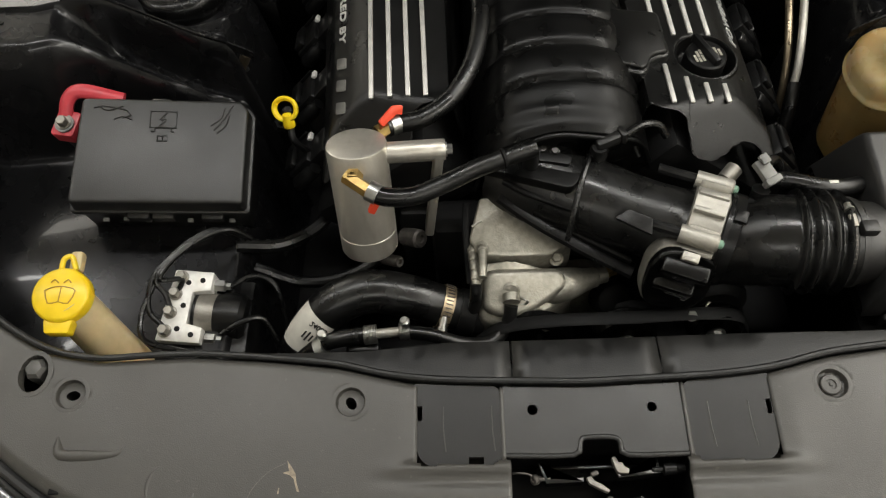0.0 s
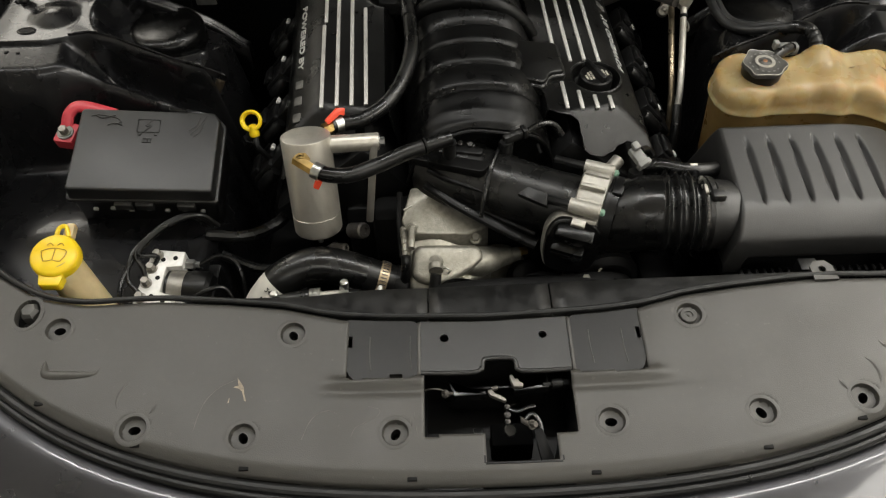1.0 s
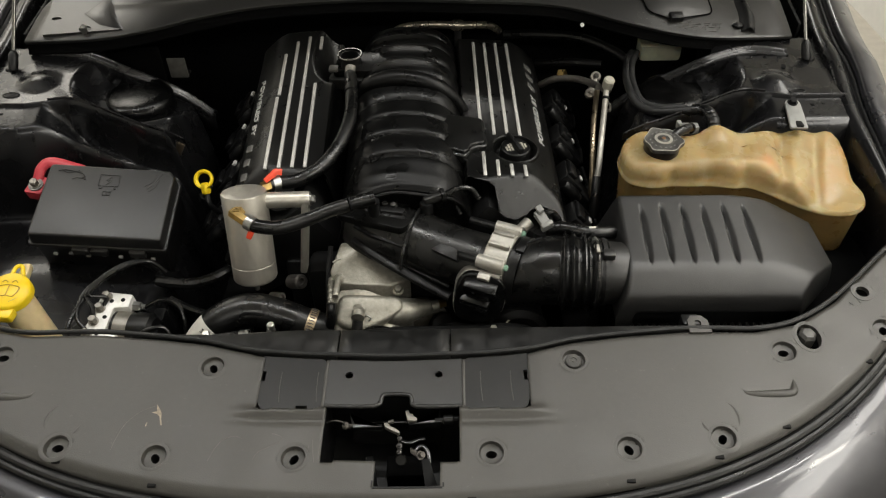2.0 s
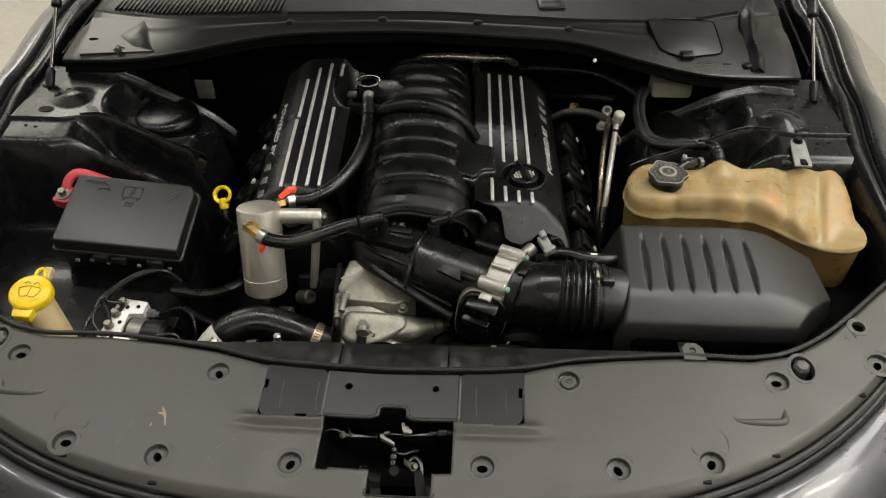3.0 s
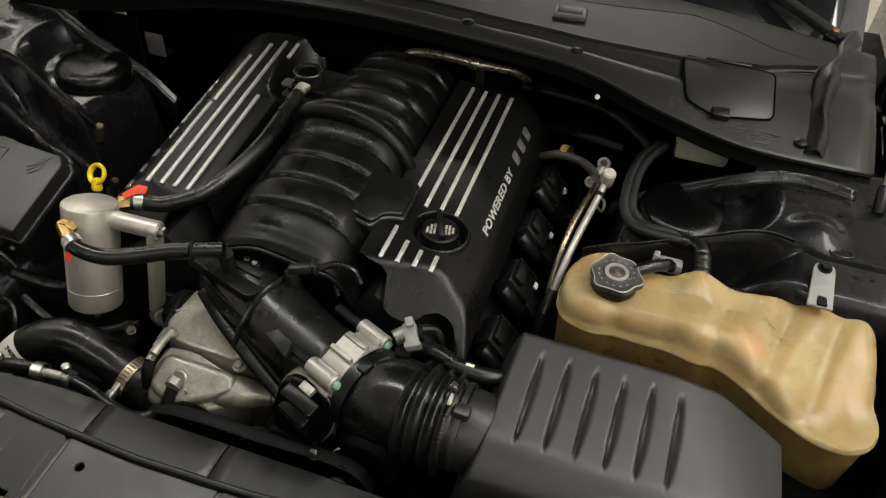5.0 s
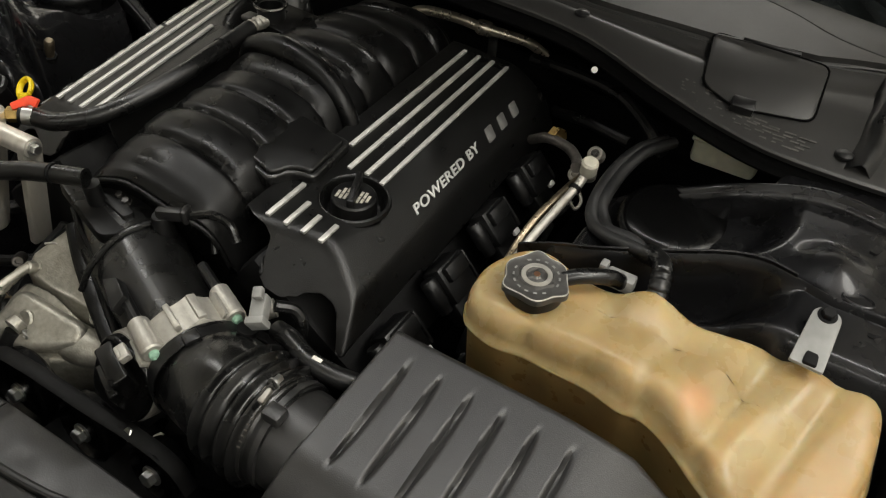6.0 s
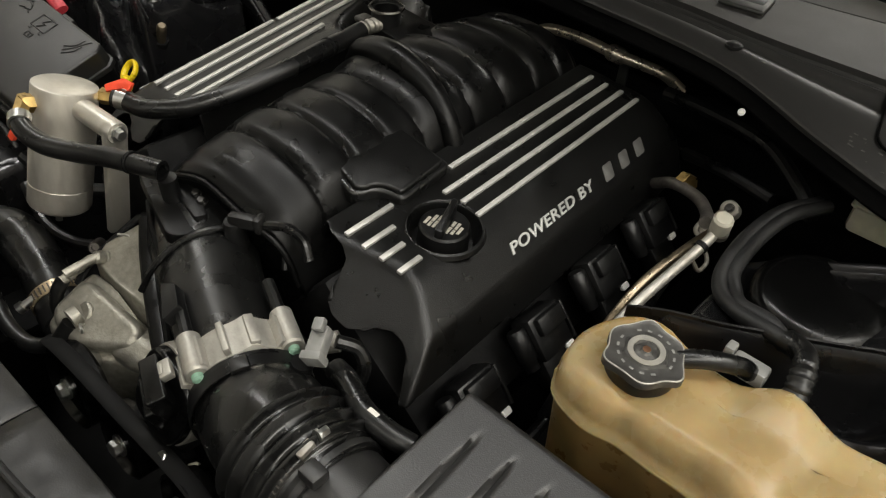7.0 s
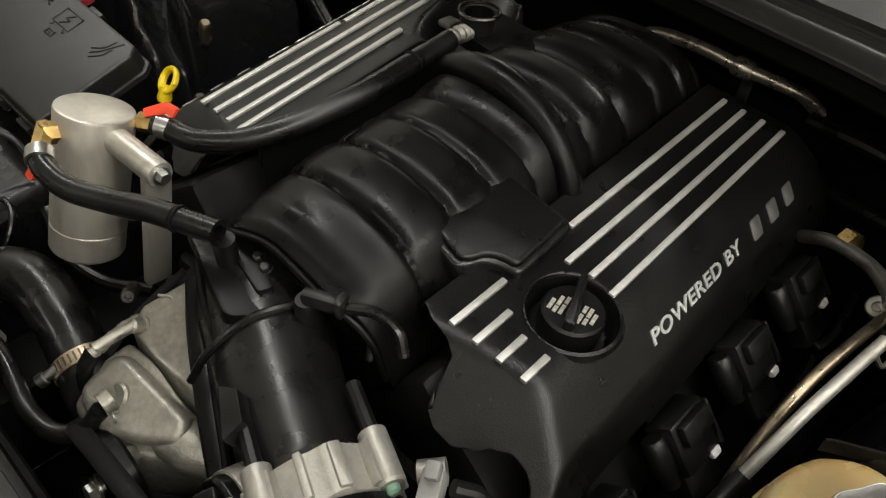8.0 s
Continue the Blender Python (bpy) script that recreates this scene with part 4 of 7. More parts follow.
for pts, r in (([(-0.337, 0.001), (-0.334, 0.020), (-0.328, 0.038), (-0.314, 0.054), (-0.297, 0.063)], 0.00024), ([(-0.214, -0.011), (-0.207, 0.008), (-0.198, 0.018), (-0.186, 0.022), (-0.176, 0.018)], 0.00026),
               ([(-0.159, -0.009), (-0.154, 0.001), (-0.143, 0.007), (-0.129, 0.015), (-0.128, 0.022), (-0.140, 0.026)], 0.00026), ([(-0.088, 0.018), (-0.086, 0.002), (-0.083, -0.012)], 0.0003), ([(-0.092, 0.010), (-0.092, -0.004)], 0.00022)):
    part("scratch", tube([(x, y, cover_top(x, y) - 0.00005) for x, y in pts], r, 5, 5), SCRATCH, cover, "thin pale scratch")
# dark well below the latch opening
for (x0, x1, y0, y1) in ((-0.077, 0.099, -0.010, 0.085), (-0.009, 0.075, -0.043, -0.011)):
    for s in ((x0 - 0.002, x0, y0, y1), (x1, x1 + 0.002, y0, y1), (x0, x1, y0 - 0.002, y0), (x0, x1, y1, y1 + 0.002)):
        if y0 < -0.02 and s[2] == y1 or y0 > -0.02 and s[3] == y0:
            continue
        part("well_wall", box((s[1] - s[0], s[3] - s[2], 0.09), ((s[0] + s[1]) / 2, (s[2] + s[3]) / 2, 0.750), bevel=0), BLACK_PLASTIC, cover, "deep black latch well wall")
part("well_floor", box((0.18, 0.14, 0.004), (0.01, 0.02, 0.703), bevel=0), BLACK_PLASTIC, cover)
for s in (-1, 1):
    stop = thing("bump_stop", (s * 0.569, 0.162, 0.80), "grey rubber bonnet bump stop in its hole", "bump stop", "bonnet bump stops")
    part("rubber", lathe([(-0.04, 0.010), (0.004, 0.0125), (0.012, 0.0122), (0.0165, 0.0085), (0.0175, 0.002)], (s * 0.569, 0.164, 0.816), (0, -0.1, 1), 6), BUMPER_RUBBER, stop, sharp=20)
    part("stem", lathe([(-0.06, 0.006), (-0.02, 0.006)], (s * 0.569, 0.162, 0.818), (0, 0, 1), 10), DARK, stop)

# rubber seals along both edges of the cover
seal = thing("edge_seal", (0, 0.0, 0.78), "black rubber seal along the radiator cover edges", "seal")
xs = grid(-0.80, 0.80, 0.05)
part("rear_seal", tube([(x, edge_rear(x) + 0.003, cover_z(x, edge_rear(x)) + 0.0015) for x in xs], 0.0036, 10, 5), SEAL_RUBBER, seal)
part("front_seal", tube([(x, edge_front(x) - 0.006, cover_z(x, edge_front(x)) - 0.015) for x in xs], 0.006, 10, 5), SEAL_RUBBER, seal)
part("front_trim", tube([(x, edge_front(x) - 0.016, cover_z(x, edge_front(x)) - 0.018) for x in xs], 0.005, 10, 5), BLACK_PLASTIC, seal)

# air shelf behind the cover, three sections
shelf = thing("air_shelf", (0, 0.17, 0.76), "black plastic shelf between radiator cover and engine", "shelf")


def shelf_rear(x):
    return along([(-0.36, 0.175), (-0.25, 0.176), (-0.12, 0.186), (0.20, 0.188), (0.30, 0.186), (0.42, 0.183)], x)


for x0, x1 in ((-0.36, -0.071), (-0.069, 0.083), (0.085, 0.42)):
    rows = [[V((x, edge_rear(x) + 0.002 + (shelf_rear(x) - edge_rear(x)) * t, cover_z(x, 0.14) + 0.0005 - 0.0015 * t + h)) for t, h in ((-0.05, -0.010), (0, 0.0), (0.5, 0.0008), (0.96, 0.0), (0.99, -0.0008), (1.0, -0.003), (1.0, -0.05))] for x in grid(x0, x1, 0.02)]
    thicken(part("section", skin(rows, closed=False), SHELF_PLASTIC, shelf, sharp=30), 0.0015, 0)
radiator = thing("radiator", (0, 0.13, 0.36), "black radiator with a dark core behind the nose", "radiator")
part("top_tank", box((1.1, 0.06, 0.06), (0, 0.135, 0.745), bevel=0.01), BLACK_PLASTIC, radiator)
part("core", box((1.1, 0.04, 0.38), (0, 0.135, 0.53), bevel=0.004), CORE, radiator)
part("fan_shroud", box((0.9, 0.03, 0.40), (0, 0.185, 0.54), bevel=0.01), BLACK_PLASTIC, radiator)

# ---- engine ----
engine = thing("engine_block", (-0.008, 0.65, 0.39), "grimy black engine block below its covers", "engine")
part("block", box((0.40, 0.52, 0.34), (-0.008, 0.68, 0.56), bevel=0.02), DARK, engine)
part("timing_cover", box((0.30, 0.06, 0.30), (-0.008, 0.405, 0.60), bevel=0.015), DARK, engine)
for s in (-1, 1):
    head = box((0.20, 0.50, 0.11), (0, 0, 0), Matrix.Translation((-0.008 + s * 0.20, 0.685, 0.735)) @ pose(0, 0, 0, 0, s * 38, 0), 0.012)
    part("cylinder_head", head, DARK, engine)

XC = -0.008
SHEAR = -0.027


def cap_top(x, y, notch):
    """Height of the ribbed engine cover, x measured for the bank on the plus side."""
    tilt = 0.033 * (y - 0.47)
    z = 0.874 + tilt - 0.06 * (x - 0.17)
    z = smin(z, 0.870 - 0.85 * (x - 0.222) + tilt, 0.016)
    z = smin(z, 0.838 - 3.2 * (x - 0.266) + tilt, 0.014)
    z = smin(z, 0.872 + 5.0 * (x - 0.110) + tilt, 0.012)
    z = smin(z, 0.872 - 0.294 * (x - 0.15) + 0.949 * (y - 0.464), 0.008)
    z = smin(z, 0.822 + 2.0 * (y - 0.415), 0.012)
    z = smin(z, 0.872 + 5.0 * (0.935 - y), 0.01)
    if notch:
        q = math.hypot(x - 0.197, y - 0.5536)
        z -= 0.020 * step(0.0385, 0.032, q)
    elif notch is None:
        z = smin(z, 0.860 + 3.0 * math.hypot(x - 0.112, (y - 0.79) * 0.45) - 0.10, 0.012)
    return z


FRONT_EDGE = [(0.0800, 0.4720), (0.1160, 0.4700), (0.1280, 0.4636), (0.1443, 0.4619), (0.1569, 0.4568), (0.1598, 0.4447), (0.1610, 0.4307), (0.1638, 0.4253), (0.1740, 0.4215), (0.1903, 0.4220), (0.2061, 0.4292), (0.2186, 0.4392), (0.2325, 0.4448), (0.2442, 0.4443), (0.2537, 0.4405), (0.2620, 0.4280), (0.2720, 0.4120), (0.3000, 0.4040)]


def cover_front(x):
    return along(FRONT_EDGE, x)


def engine_cover(s, dy, segments, oil):
    who = "black engine cover with satin metal stripes" + (" and oil filler" if oil else "")
    ob = thing("engine_cover", (XC + s * 0.19, 0.68 + dy, 0.74), who, "engine cover", "engine covers")

    def place(x, y):
        return (XC + s * (x - XC) + SHEAR * (y + dy - 0.47), y + dy)

    def top(x, y, notch=False):
        return cap_top(x, y, notch) + (-0.006 if oil else 0.115 * max(0.0, y - 0.48) - 4.0 * max(0.0, y - 0.862))

    xs = grid(0.088, 0.152, 0.0025) + grid(0.1535, 0.166, 0.001) + grid(0.168, 0.294, 0.0025)
    bm = bmesh.new()
    kind = True if oil else None
    sheet(xs, lambda x: [cover_front(x) + (0.955 - cover_front(x)) * i / 178 for i in range(179)], lambda x, y: top(x, y, kind), lambda x, y: top(x, y, kind) > 0.782, bm)
    for v in bm.verts:
        v.co.x, v.co.y = place(v.co.x, v.co.y)
    if s < 0:
        bmesh.ops.reverse_faces(bm, faces=bm.faces)
    for _ in range(8):
        bmesh.ops.smooth_vert(bm, verts=[v for v in bm.verts if v.is_boundary], factor=0.5, use_axis_x=True, use_axis_y=True, use_axis_z=True)
    thicken(part("shell", bm, GRAIN_PLASTIC, ob, sharp=45), 0.003)
    for x, y0, y1 in segments:
        px, py = place(x, (y0 + y1) / 2)
        z = top(x, (y0 + y1) / 2) + (0.0018 if x < 0.15 else 0.0008)
        m = Matrix.Translation((px, py, z)) @ pose(0, 0, 0, 1.9 if oil else 8.4, s * 3.4, 1.55)
        part("stripe", box((0.0060, y1 - y0, 0.004), (0, 0, 0), m, 0.0010), STRIPE_METAL, ob, "satin metal stripe")
    # lettering on the outer slope; the emblem after it is three slanted blocks
    ex = V((s * SHEAR, s, (0.033 if oil else 0.148) * s)).normalized()
    ey = V((-s * 0.76, 0, 0.65)).normalized()
    ez = ex.cross(ey).normalized()
    ey = ez.cross(ex)
    turn = Matrix((ex, ey, ez)).transposed().to_4x4()
    sy = 0.597 if oil else 0.745
    start = V((*place(0.2515, sy), top(0.2515, sy) + 0.0012))
    wide = Matrix.Diagonal((1.46, 1, 1, 1))
    part("lettering", writing("POWERED BY", 0.0165, Matrix.Translation(start) @ turn @ wide, 0.0006, 0.22, 1.06), LETTER_SILVER, ob, "raised silver lettering")
    for i in range(3):
        m = Matrix.Translation(start + ex * (0.180 + 0.0355 * i)) @ turn
        part("emblem_block", prism(rounded([(-0.001, -0.0085), (0.017, -0.0085), (0.0245, 0.0095), (0.0065, 0.0095)], 0.003), m, -0.0006, 0.0008, 0.0003), EMBLEM_SILVER, ob, "slanted silver emblem block")
    # coil packs below the outer edge
    for k in range(4):
        cy = 0.5035 + 0.1105 * k
        pile = thing("ignition_coil", (XC + s * 0.315, cy + dy, 0.72), "black ignition coil with a white lock tab", "ignition coil", "ignition coils")
        z = 0.758 + 0.09 * (cy - 0.616)
        m = Matrix.Translation((place(0.300, cy)[0] + 0.006 * s, cy + dy, z)) @ pose(0, 0, 0, 0, s * 48, 0)
        part("housing", box((0.050, 0.052, 0.030), (-0.006, -0.012, 0.004), m, 0.005), BLACK_PLASTIC, pile)
        part("plug", box((0.034, 0.044, 0.022), (0.032, -0.016, 0.002), m, 0.004), BLACK_PLASTIC, pile)
        c = m @ V((-0.026, -0.046, 0.004))
        part("boot", lathe([(0.0, 0.0085), (0.003, 0.0105), (0.034, 0.0105), (0.037, 0.0085), (0.046, 0.0080)], c, m.to_3x3() @ V((1, 0, 0)), 18), BLACK_PLASTIC, pile, "round coil boot")
        part("ridge", box((0.044, 0.004, 0.006), (-0.006, 0.012, 0.020), m, 0.0015), BLACK_PLASTIC, pile)
        part("step", box((0.020, 0.040, 0.010), (-0.018, -0.012, 0.022), m, 0.003), BLACK_PLASTIC, pile)
        part("lock_tab", box((0.0075, 0.012, 0.006), (0.020, 0.003, 0.017), m, 0.0015), WHITE_CLIP, pile, "white lock tab")
        part("lead", tube([m @ V((0.048, -0.016, 0.0)), m @ V((0.062, -0.01, 0.004)), m @ V((0.066, 0.03, 0.006)), m @ V((0.06, 0.09, 0.004))], 0.0045, 8, 5), RUBBER, pile)
    return ob


S = (0.1420, 0.1647, 0.1873, 0.2100)
engine_cover(1, 0.0, [(S[0], 0.472, 0.536), (S[1], 0.473, 0.516), (S[2], 0.474, 0.506), (S[3], 0.475, 0.5055), (S[0], 0.625, 0.912), (S[1], 0.590, 0.913), (S[2], 0.593, 0.914), (S[3], 0.590, 0.915)], True)
engine_cover(-1, 0.02, [(S[0], 0.472, 0.693), (S[0], 0.795, 0.836), (S[1], 0.473, 0.842), (S[2], 0.474, 0.828), (S[3], 0.475, 0.662), (S[3] - 0.0012, 0.666, 0.790)], False)

oil_cap = thing("oil_cap", (0.195, 0.5536, 0.845), "round black oil filler cap with faded printing and a grip bar", "oil cap")
n = V((0.06, -0.035, 1)).normalized()
o = V((0.195, 0.5536, 0.8490))
m = Matrix.Translation(o) @ frame_of(n)
part("well_rim", lathe([(-0.004, 0.0345), (0.0175, 0.0362), (0.0200, 0.0378), (0.0190, 0.0405), (0.0150, 0.0425)], o, n, 56, cap=False), GRAIN_PLASTIC, oil_cap, "moulded well rim")
disc = part("disc", lathe([(-0.004, 0.0262), (0.017, 0.0262), (0.0225, 0.0255), (0.0245, 0.0235), (0.0245, 0.001)], o, n, 40), BLACK_PLASTIC, oil_cap)
part("grip", prism(rounded([(-0.0048, -0.023), (0.0048, -0.023), (0.0036, 0.031), (-0.0036, 0.031)], 0.0036), m @ pose(0, 0, 0, 0, 0, 24), 0.022, 0.0345, 0.003), BLACK_PLASTIC, oil_cap)
for side in (-1, 1):
    for row in range(3):
        across = side * (0.0075 + 0.0048 * row)
        for at, w in (((-0.0062, 0.0105), (0.0046, 0.0080)), ((-0.0075, 0.0070), (0.0024, 0.0105)), ((-0.0030, 0.0115),))[row]:
            part("print_bar", box((0.0032, w, 0.0005), (across, at + 0.0012 * row * side, 0.0247), m @ pose(0, 0, 0, 0, 0, 12), 0), PRINT, disc, "faded pale print bar")


# intake manifold
manifold = thing("intake_manifold", (0.0, 0.68, 0.78), "satin black nylon intake manifold with arched runners", "intake manifold")
GROOVES = [0.484, 0.538, 0.588, 0.634, 0.715, 0.778, 0.845, 0.905]


def lip_line(u):
    """y and z of the front seam, u measured from the manifold's middle line."""
    return 0.420 + 0.014 * step(0.04, 0.11, u) - 0.006 * bell(u + 0.06, 0.03), 0.880 + 0.006 * bell(u + 0.02, 0.03) - 0.004 * bell(u - 0.055, 0.03) - 0.060 * (u / 0.11) ** 4


def mani_top(x, y):
    u = x - 0.010 - SHEAR * (y - 0.47)
    crest = along([(0.41, 0.886), (0.43, 0.893), (0.45, 0.900), (0.48, 0.906), (0.52, 0.911), (0.60, 0.917), (0.70, 0.926), (0.80, 0.922), (0.95, 0.905)], y)
    z = crest - 0.018 * (u / 0.085) ** 2 - 0.014 * (u / 0.085) ** 6
    prev = 0.400
    for g in GROOVES + [0.945]:
        if prev <= y <= g:
            t = (y - prev) / (g - prev)
            wide = 0.0 if prev < 0.45 else 0.0065 if prev < 0.6 else 0.0105
            z += wide * (0.55 - abs(2 * t - 1) ** (5 if prev < 0.6 else 3.5) + 0.25 * t) * step(0.118, 0.085, abs(u))
        prev = g
    z -= 0.003 * bell(y - 0.484, 0.0026) * step(0.118, 0.085, abs(u))
    yf, zf = lip_line(u)
    z = smin(z, zf + 0.5 * (y - yf) + 0.004 * step(0.0, 0.012, y - yf), 0.012)
    z = smin(z, 0.885 + 2.5 * (0.108 - abs(u)), 0.022)
    return z


def mani_rows(x):
    yf = lip_line(x - 0.010 - SHEAR * (0.42 - 0.47))[0]
    return [yf + (0.95 - yf) * i / 215 for i in range(216)]


bm = sheet(grid(-0.135, 0.143, 0.003), mani_rows, mani_top, lambda x, y: mani_top(x, y) > 0.80)
bmesh.ops.smooth_vert(bm, verts=[v for v in bm.verts if v.is_boundary], factor=0.5, use_axis_x=True, use_axis_y=True, use_axis_z=True)
thicken(part("runner_shell", bm, MANIFOLD_PLASTIC, manifold, sharp=50), 0.003)
edge = []
for x in grid(-0.100, 0.122, 0.006):
    yf = lip_line(x - 0.010 - SHEAR * (0.42 - 0.47))[0]
    edge.append(V((x, yf, mani_top(x, yf))))
part("seam_lip", tube([p + V((0, -0.0015, -0.004)) for p in edge[::2]], 0.0034, 10, 5), MANIFOLD_PLASTIC, manifold)
part("front_wall", skin([[p + V((0, 0.001, -0.003)), p + V((0, 0.004, -0.02)), p + V((0, 0.012, -0.05)), p + V((0, 0.02, -0.08))] for p in edge], closed=False), MANIFOLD_PLASTIC, manifold)
part("lower_case", box((0.20, 0.50, 0.09), (0.004, 0.69, 0.79), bevel=0.015), MANIFOLD_PLASTIC, manifold)
part("cross_tube", tube([(-0.082, 0.690, 0.895), (-0.060, 0.685, 0.920), (-0.010, 0.680, 0.934), (0.045, 0.676, 0.926), (0.082, 0.672, 0.905), (0.104, 0.668, 0.878), (0.112, 0.666, 0.85)], lambda s: 0.012 + 0.006 * bell(s - 0.35, 0.25), 14, 8), MANIFOLD_PLASTIC, manifold)
hatch = thing("sensor_cover", (0.105, 0.575, 0.87), "flat black sensor cover with a notched edge on the manifold", "sensor cover")
ex = V((0.079, 0.0, -0.0135)).normalized()
ey = V((0.0, 0.105, 0.008))
ey = (ey - ex * ey.dot(ex)).normalized()
m = Matrix((ex, ey, ex.cross(ey))).transposed().to_4x4()
m.translation = V((0.103, 0.567, 0.8865))
outline = rounded([(-0.033, -0.053), (0.006, -0.059), (0.014, -0.050), (0.018, -0.036), (0.030, -0.028), (0.046, -0.024), (0.040, 0.053), (-0.037, 0.051)], [0.008, 0.006, 0.006, 0.010, 0.008, 0.007, 0.009, 0.009], 6)
part("lid", prism(outline, m, -0.012, 0.004, 0.004, seg=3), DUCT_PLASTIC, hatch)
part("pad", prism([V((p[0] * 0.87 + 0.0005, p[1] * 0.89 - 0.0005)) for p in outline], m, 0.003, 0.0095, 0.0034, seg=3), GRAIN_PLASTIC, hatch, "raised centre pad")
part("skirt", prism([V((p[0] * 0.97, p[1] * 0.97)) for p in outline], m, -0.034, -0.007, 0), BLACK_PLASTIC, hatch)

# breather housing at the back of the manifold
breather = thing("breather_housing", (-0.085, 0.775, 0.88), "black breather housing with a bright open ring", "breather")
m = Matrix.Translation((-0.085, 0.778, 0.905)) @ pose(0, 0, 0, 4, 0, -3)
part("base", prism(rounded([(-0.052, -0.030), (0.050, -0.034), (0.048, 0.034), (-0.045, 0.036)], 0.010), m, -0.02, 0.014, 0.004), MANIFOLD_PLASTIC, breather)
part("foot", prism(rounded([(-0.062, -0.040), (0.060, -0.042), (0.055, 0.04), (-0.05, 0.04)], 0.014), m, -0.024, -0.002, 0.004), LID_PLASTIC, breather)
part("cup", lathe([(-0.012, 0.0195), (0.020, 0.0195), (0.020, 0.0165), (-0.004, 0.0165)], (-0.104, 0.766, 0.917), (0, 0, 1), 32), BLACK_PLASTIC, breather)
ring = lathe([(0.0205, 0.0212), (0.0200, 0.0230), (0.0215, 0.0238), (0.0235, 0.0230), (0.0235, 0.0212), (0.0205, 0.0212)], (-0.104, 0.766, 0.917), (0, 0, 1), 40, cap=False)
part("ring", ring, ROD_STEEL, breather, "bright ring")
part("nozzle", tube([(-0.103, 0.750, 0.920), (-0.102, 0.735, 0.922), (-0.100, 0.712, 0.923)], lambda s: 0.0088 + 0.0012 * math.sin(26 * s), 16, 12), CAST, breather, "ribbed metal hose fitting")
for x, y in ((-0.136, 0.756), (-0.048, 0.752)):
    # glossy black pads: the lamp's reflection is painted in as plain grey
    part("pad", box((0.018, 0.020, 0.008), (x, y, 0.915), bevel=0.003), GREY_PLASTIC, breather, "raised black pad, its lamp sheen painted as grey")

# rear coolant pipe
pipe = thing("rear_pipe", (0.06, 1.06, 0.84), "bare metal pipe with a joint behind the engine", "pipe")
part("tube", tube([(-0.056, 1.015, 0.830), (-0.041, 1.030, 0.853), (-0.016, 1.036, 0.864), (0.044, 1.030, 0.871), (0.095, 1.029, 0.869), (0.134, 1.036, 0.866), (0.169, 1.050, 0.858), (0.194, 1.07, 0.835)], 0.0082, 14, 8), CHROME, pipe)
part("joint", lathe([(0, 0.0105), (0.006, 0.0125), (0.020, 0.0125), (0.026, 0.0105)], (0.086, 1.0295, 0.8695), (1, 0.05, -0.06), 20), CHROME, pipe)
part("bracket", box((0.016, 0.006, 0.05), (0.10, 1.064, 0.825), bevel=0.002), ZINC, pipe)

# ---- air intake ----
A = V((0.918, -0.397, 0.0))
elbow = thing("intake_elbow", (0.05, 0.37, 0.75), "black plastic intake elbow between manifold and throttle body", "intake elbow")
part("duct", tube([(-0.050, 0.440, 0.800), (-0.030, 0.420, 0.801), (0.015, 0.395, 0.800), (0.075, 0.366, 0.799), (0.118, 0.348, 0.799), (0.150, 0.336, 0.799)], lambda s: 0.058 - 0.012 * step(0.1, 0.8, s) + 0.004 * step(0.9, 1.0, s), 32, 10), DUCT_PLASTIC, elbow)
part("mount_plate", prism(rounded([(-0.09, -0.01), (0.02, -0.045), (0.05, 0.0), (-0.05, 0.035)], 0.01), Matrix.Translation((-0.01, 0.405, 0.852)) @ pose(0, 0, 0, -4, 3, 0), -0.012, 0.0, 0.003), MANIFOLD_PLASTIC, elbow)
for pts in ([(-0.072, 0.390, 0.822), (-0.045, 0.374, 0.813), (-0.008, 0.352, 0.800), (0.030, 0.332, 0.790), (0.081, 0.306, 0.780)], [(-0.068, 0.386, 0.838), (-0.040, 0.371, 0.832), (0.000, 0.355, 0.826), (0.035, 0.341, 0.822), (0.085, 0.318, 0.812)]):
    part("rib", tube(pts, 0.0040, 8, 7), MANIFOLD_PLASTIC, elbow)
part("flange", tube([(-0.070, 0.384, 0.815), (-0.03, 0.358, 0.800), (0.03, 0.326, 0.782), (0.084, 0.300, 0.768)], 0.012, 10, 6, flat=0.5), MANIFOLD_PLASTIC, elbow)
part("strap", tube([(0.040, 0.432, 0.835), (0.034, 0.405, 0.852), (0.022, 0.372, 0.850), (0.012, 0.342, 0.828), (0.006, 0.325, 0.80)], 0.0036, 8, 8), RUBBER, elbow, "thin black strap")
part("sensor_wedge", prism(rounded([(0, 0), (0.045, -0.006), (0.040, 0.012), (0.012, 0.014)], 0.002), Matrix.Translation((0.055, 0.325, 0.842)) @ pose(0, 0, 0, 30, 0, -24), -0.01, 0.003, 0.001), BLACK_PLASTIC, elbow)

throttle = thing("throttle_body", (0.163, 0.333, 0.74), "cast aluminium throttle body with a black actuator cover", "throttle body")
t0 = V((0.163, 0.333, 0.799))


def lobes(a, s):
    return 1 + 0.10 * max(0.0, math.cos(4 * a + 0.6)) ** 6


part("casting", lathe([(-0.020, 0.050), (-0.018, 0.053), (0.018, 0.053), (0.020, 0.050)], t0, A, 64, bumps=lobes), CAST_BRIGHT, throttle)
side = V((0.397, 0.918, 0))
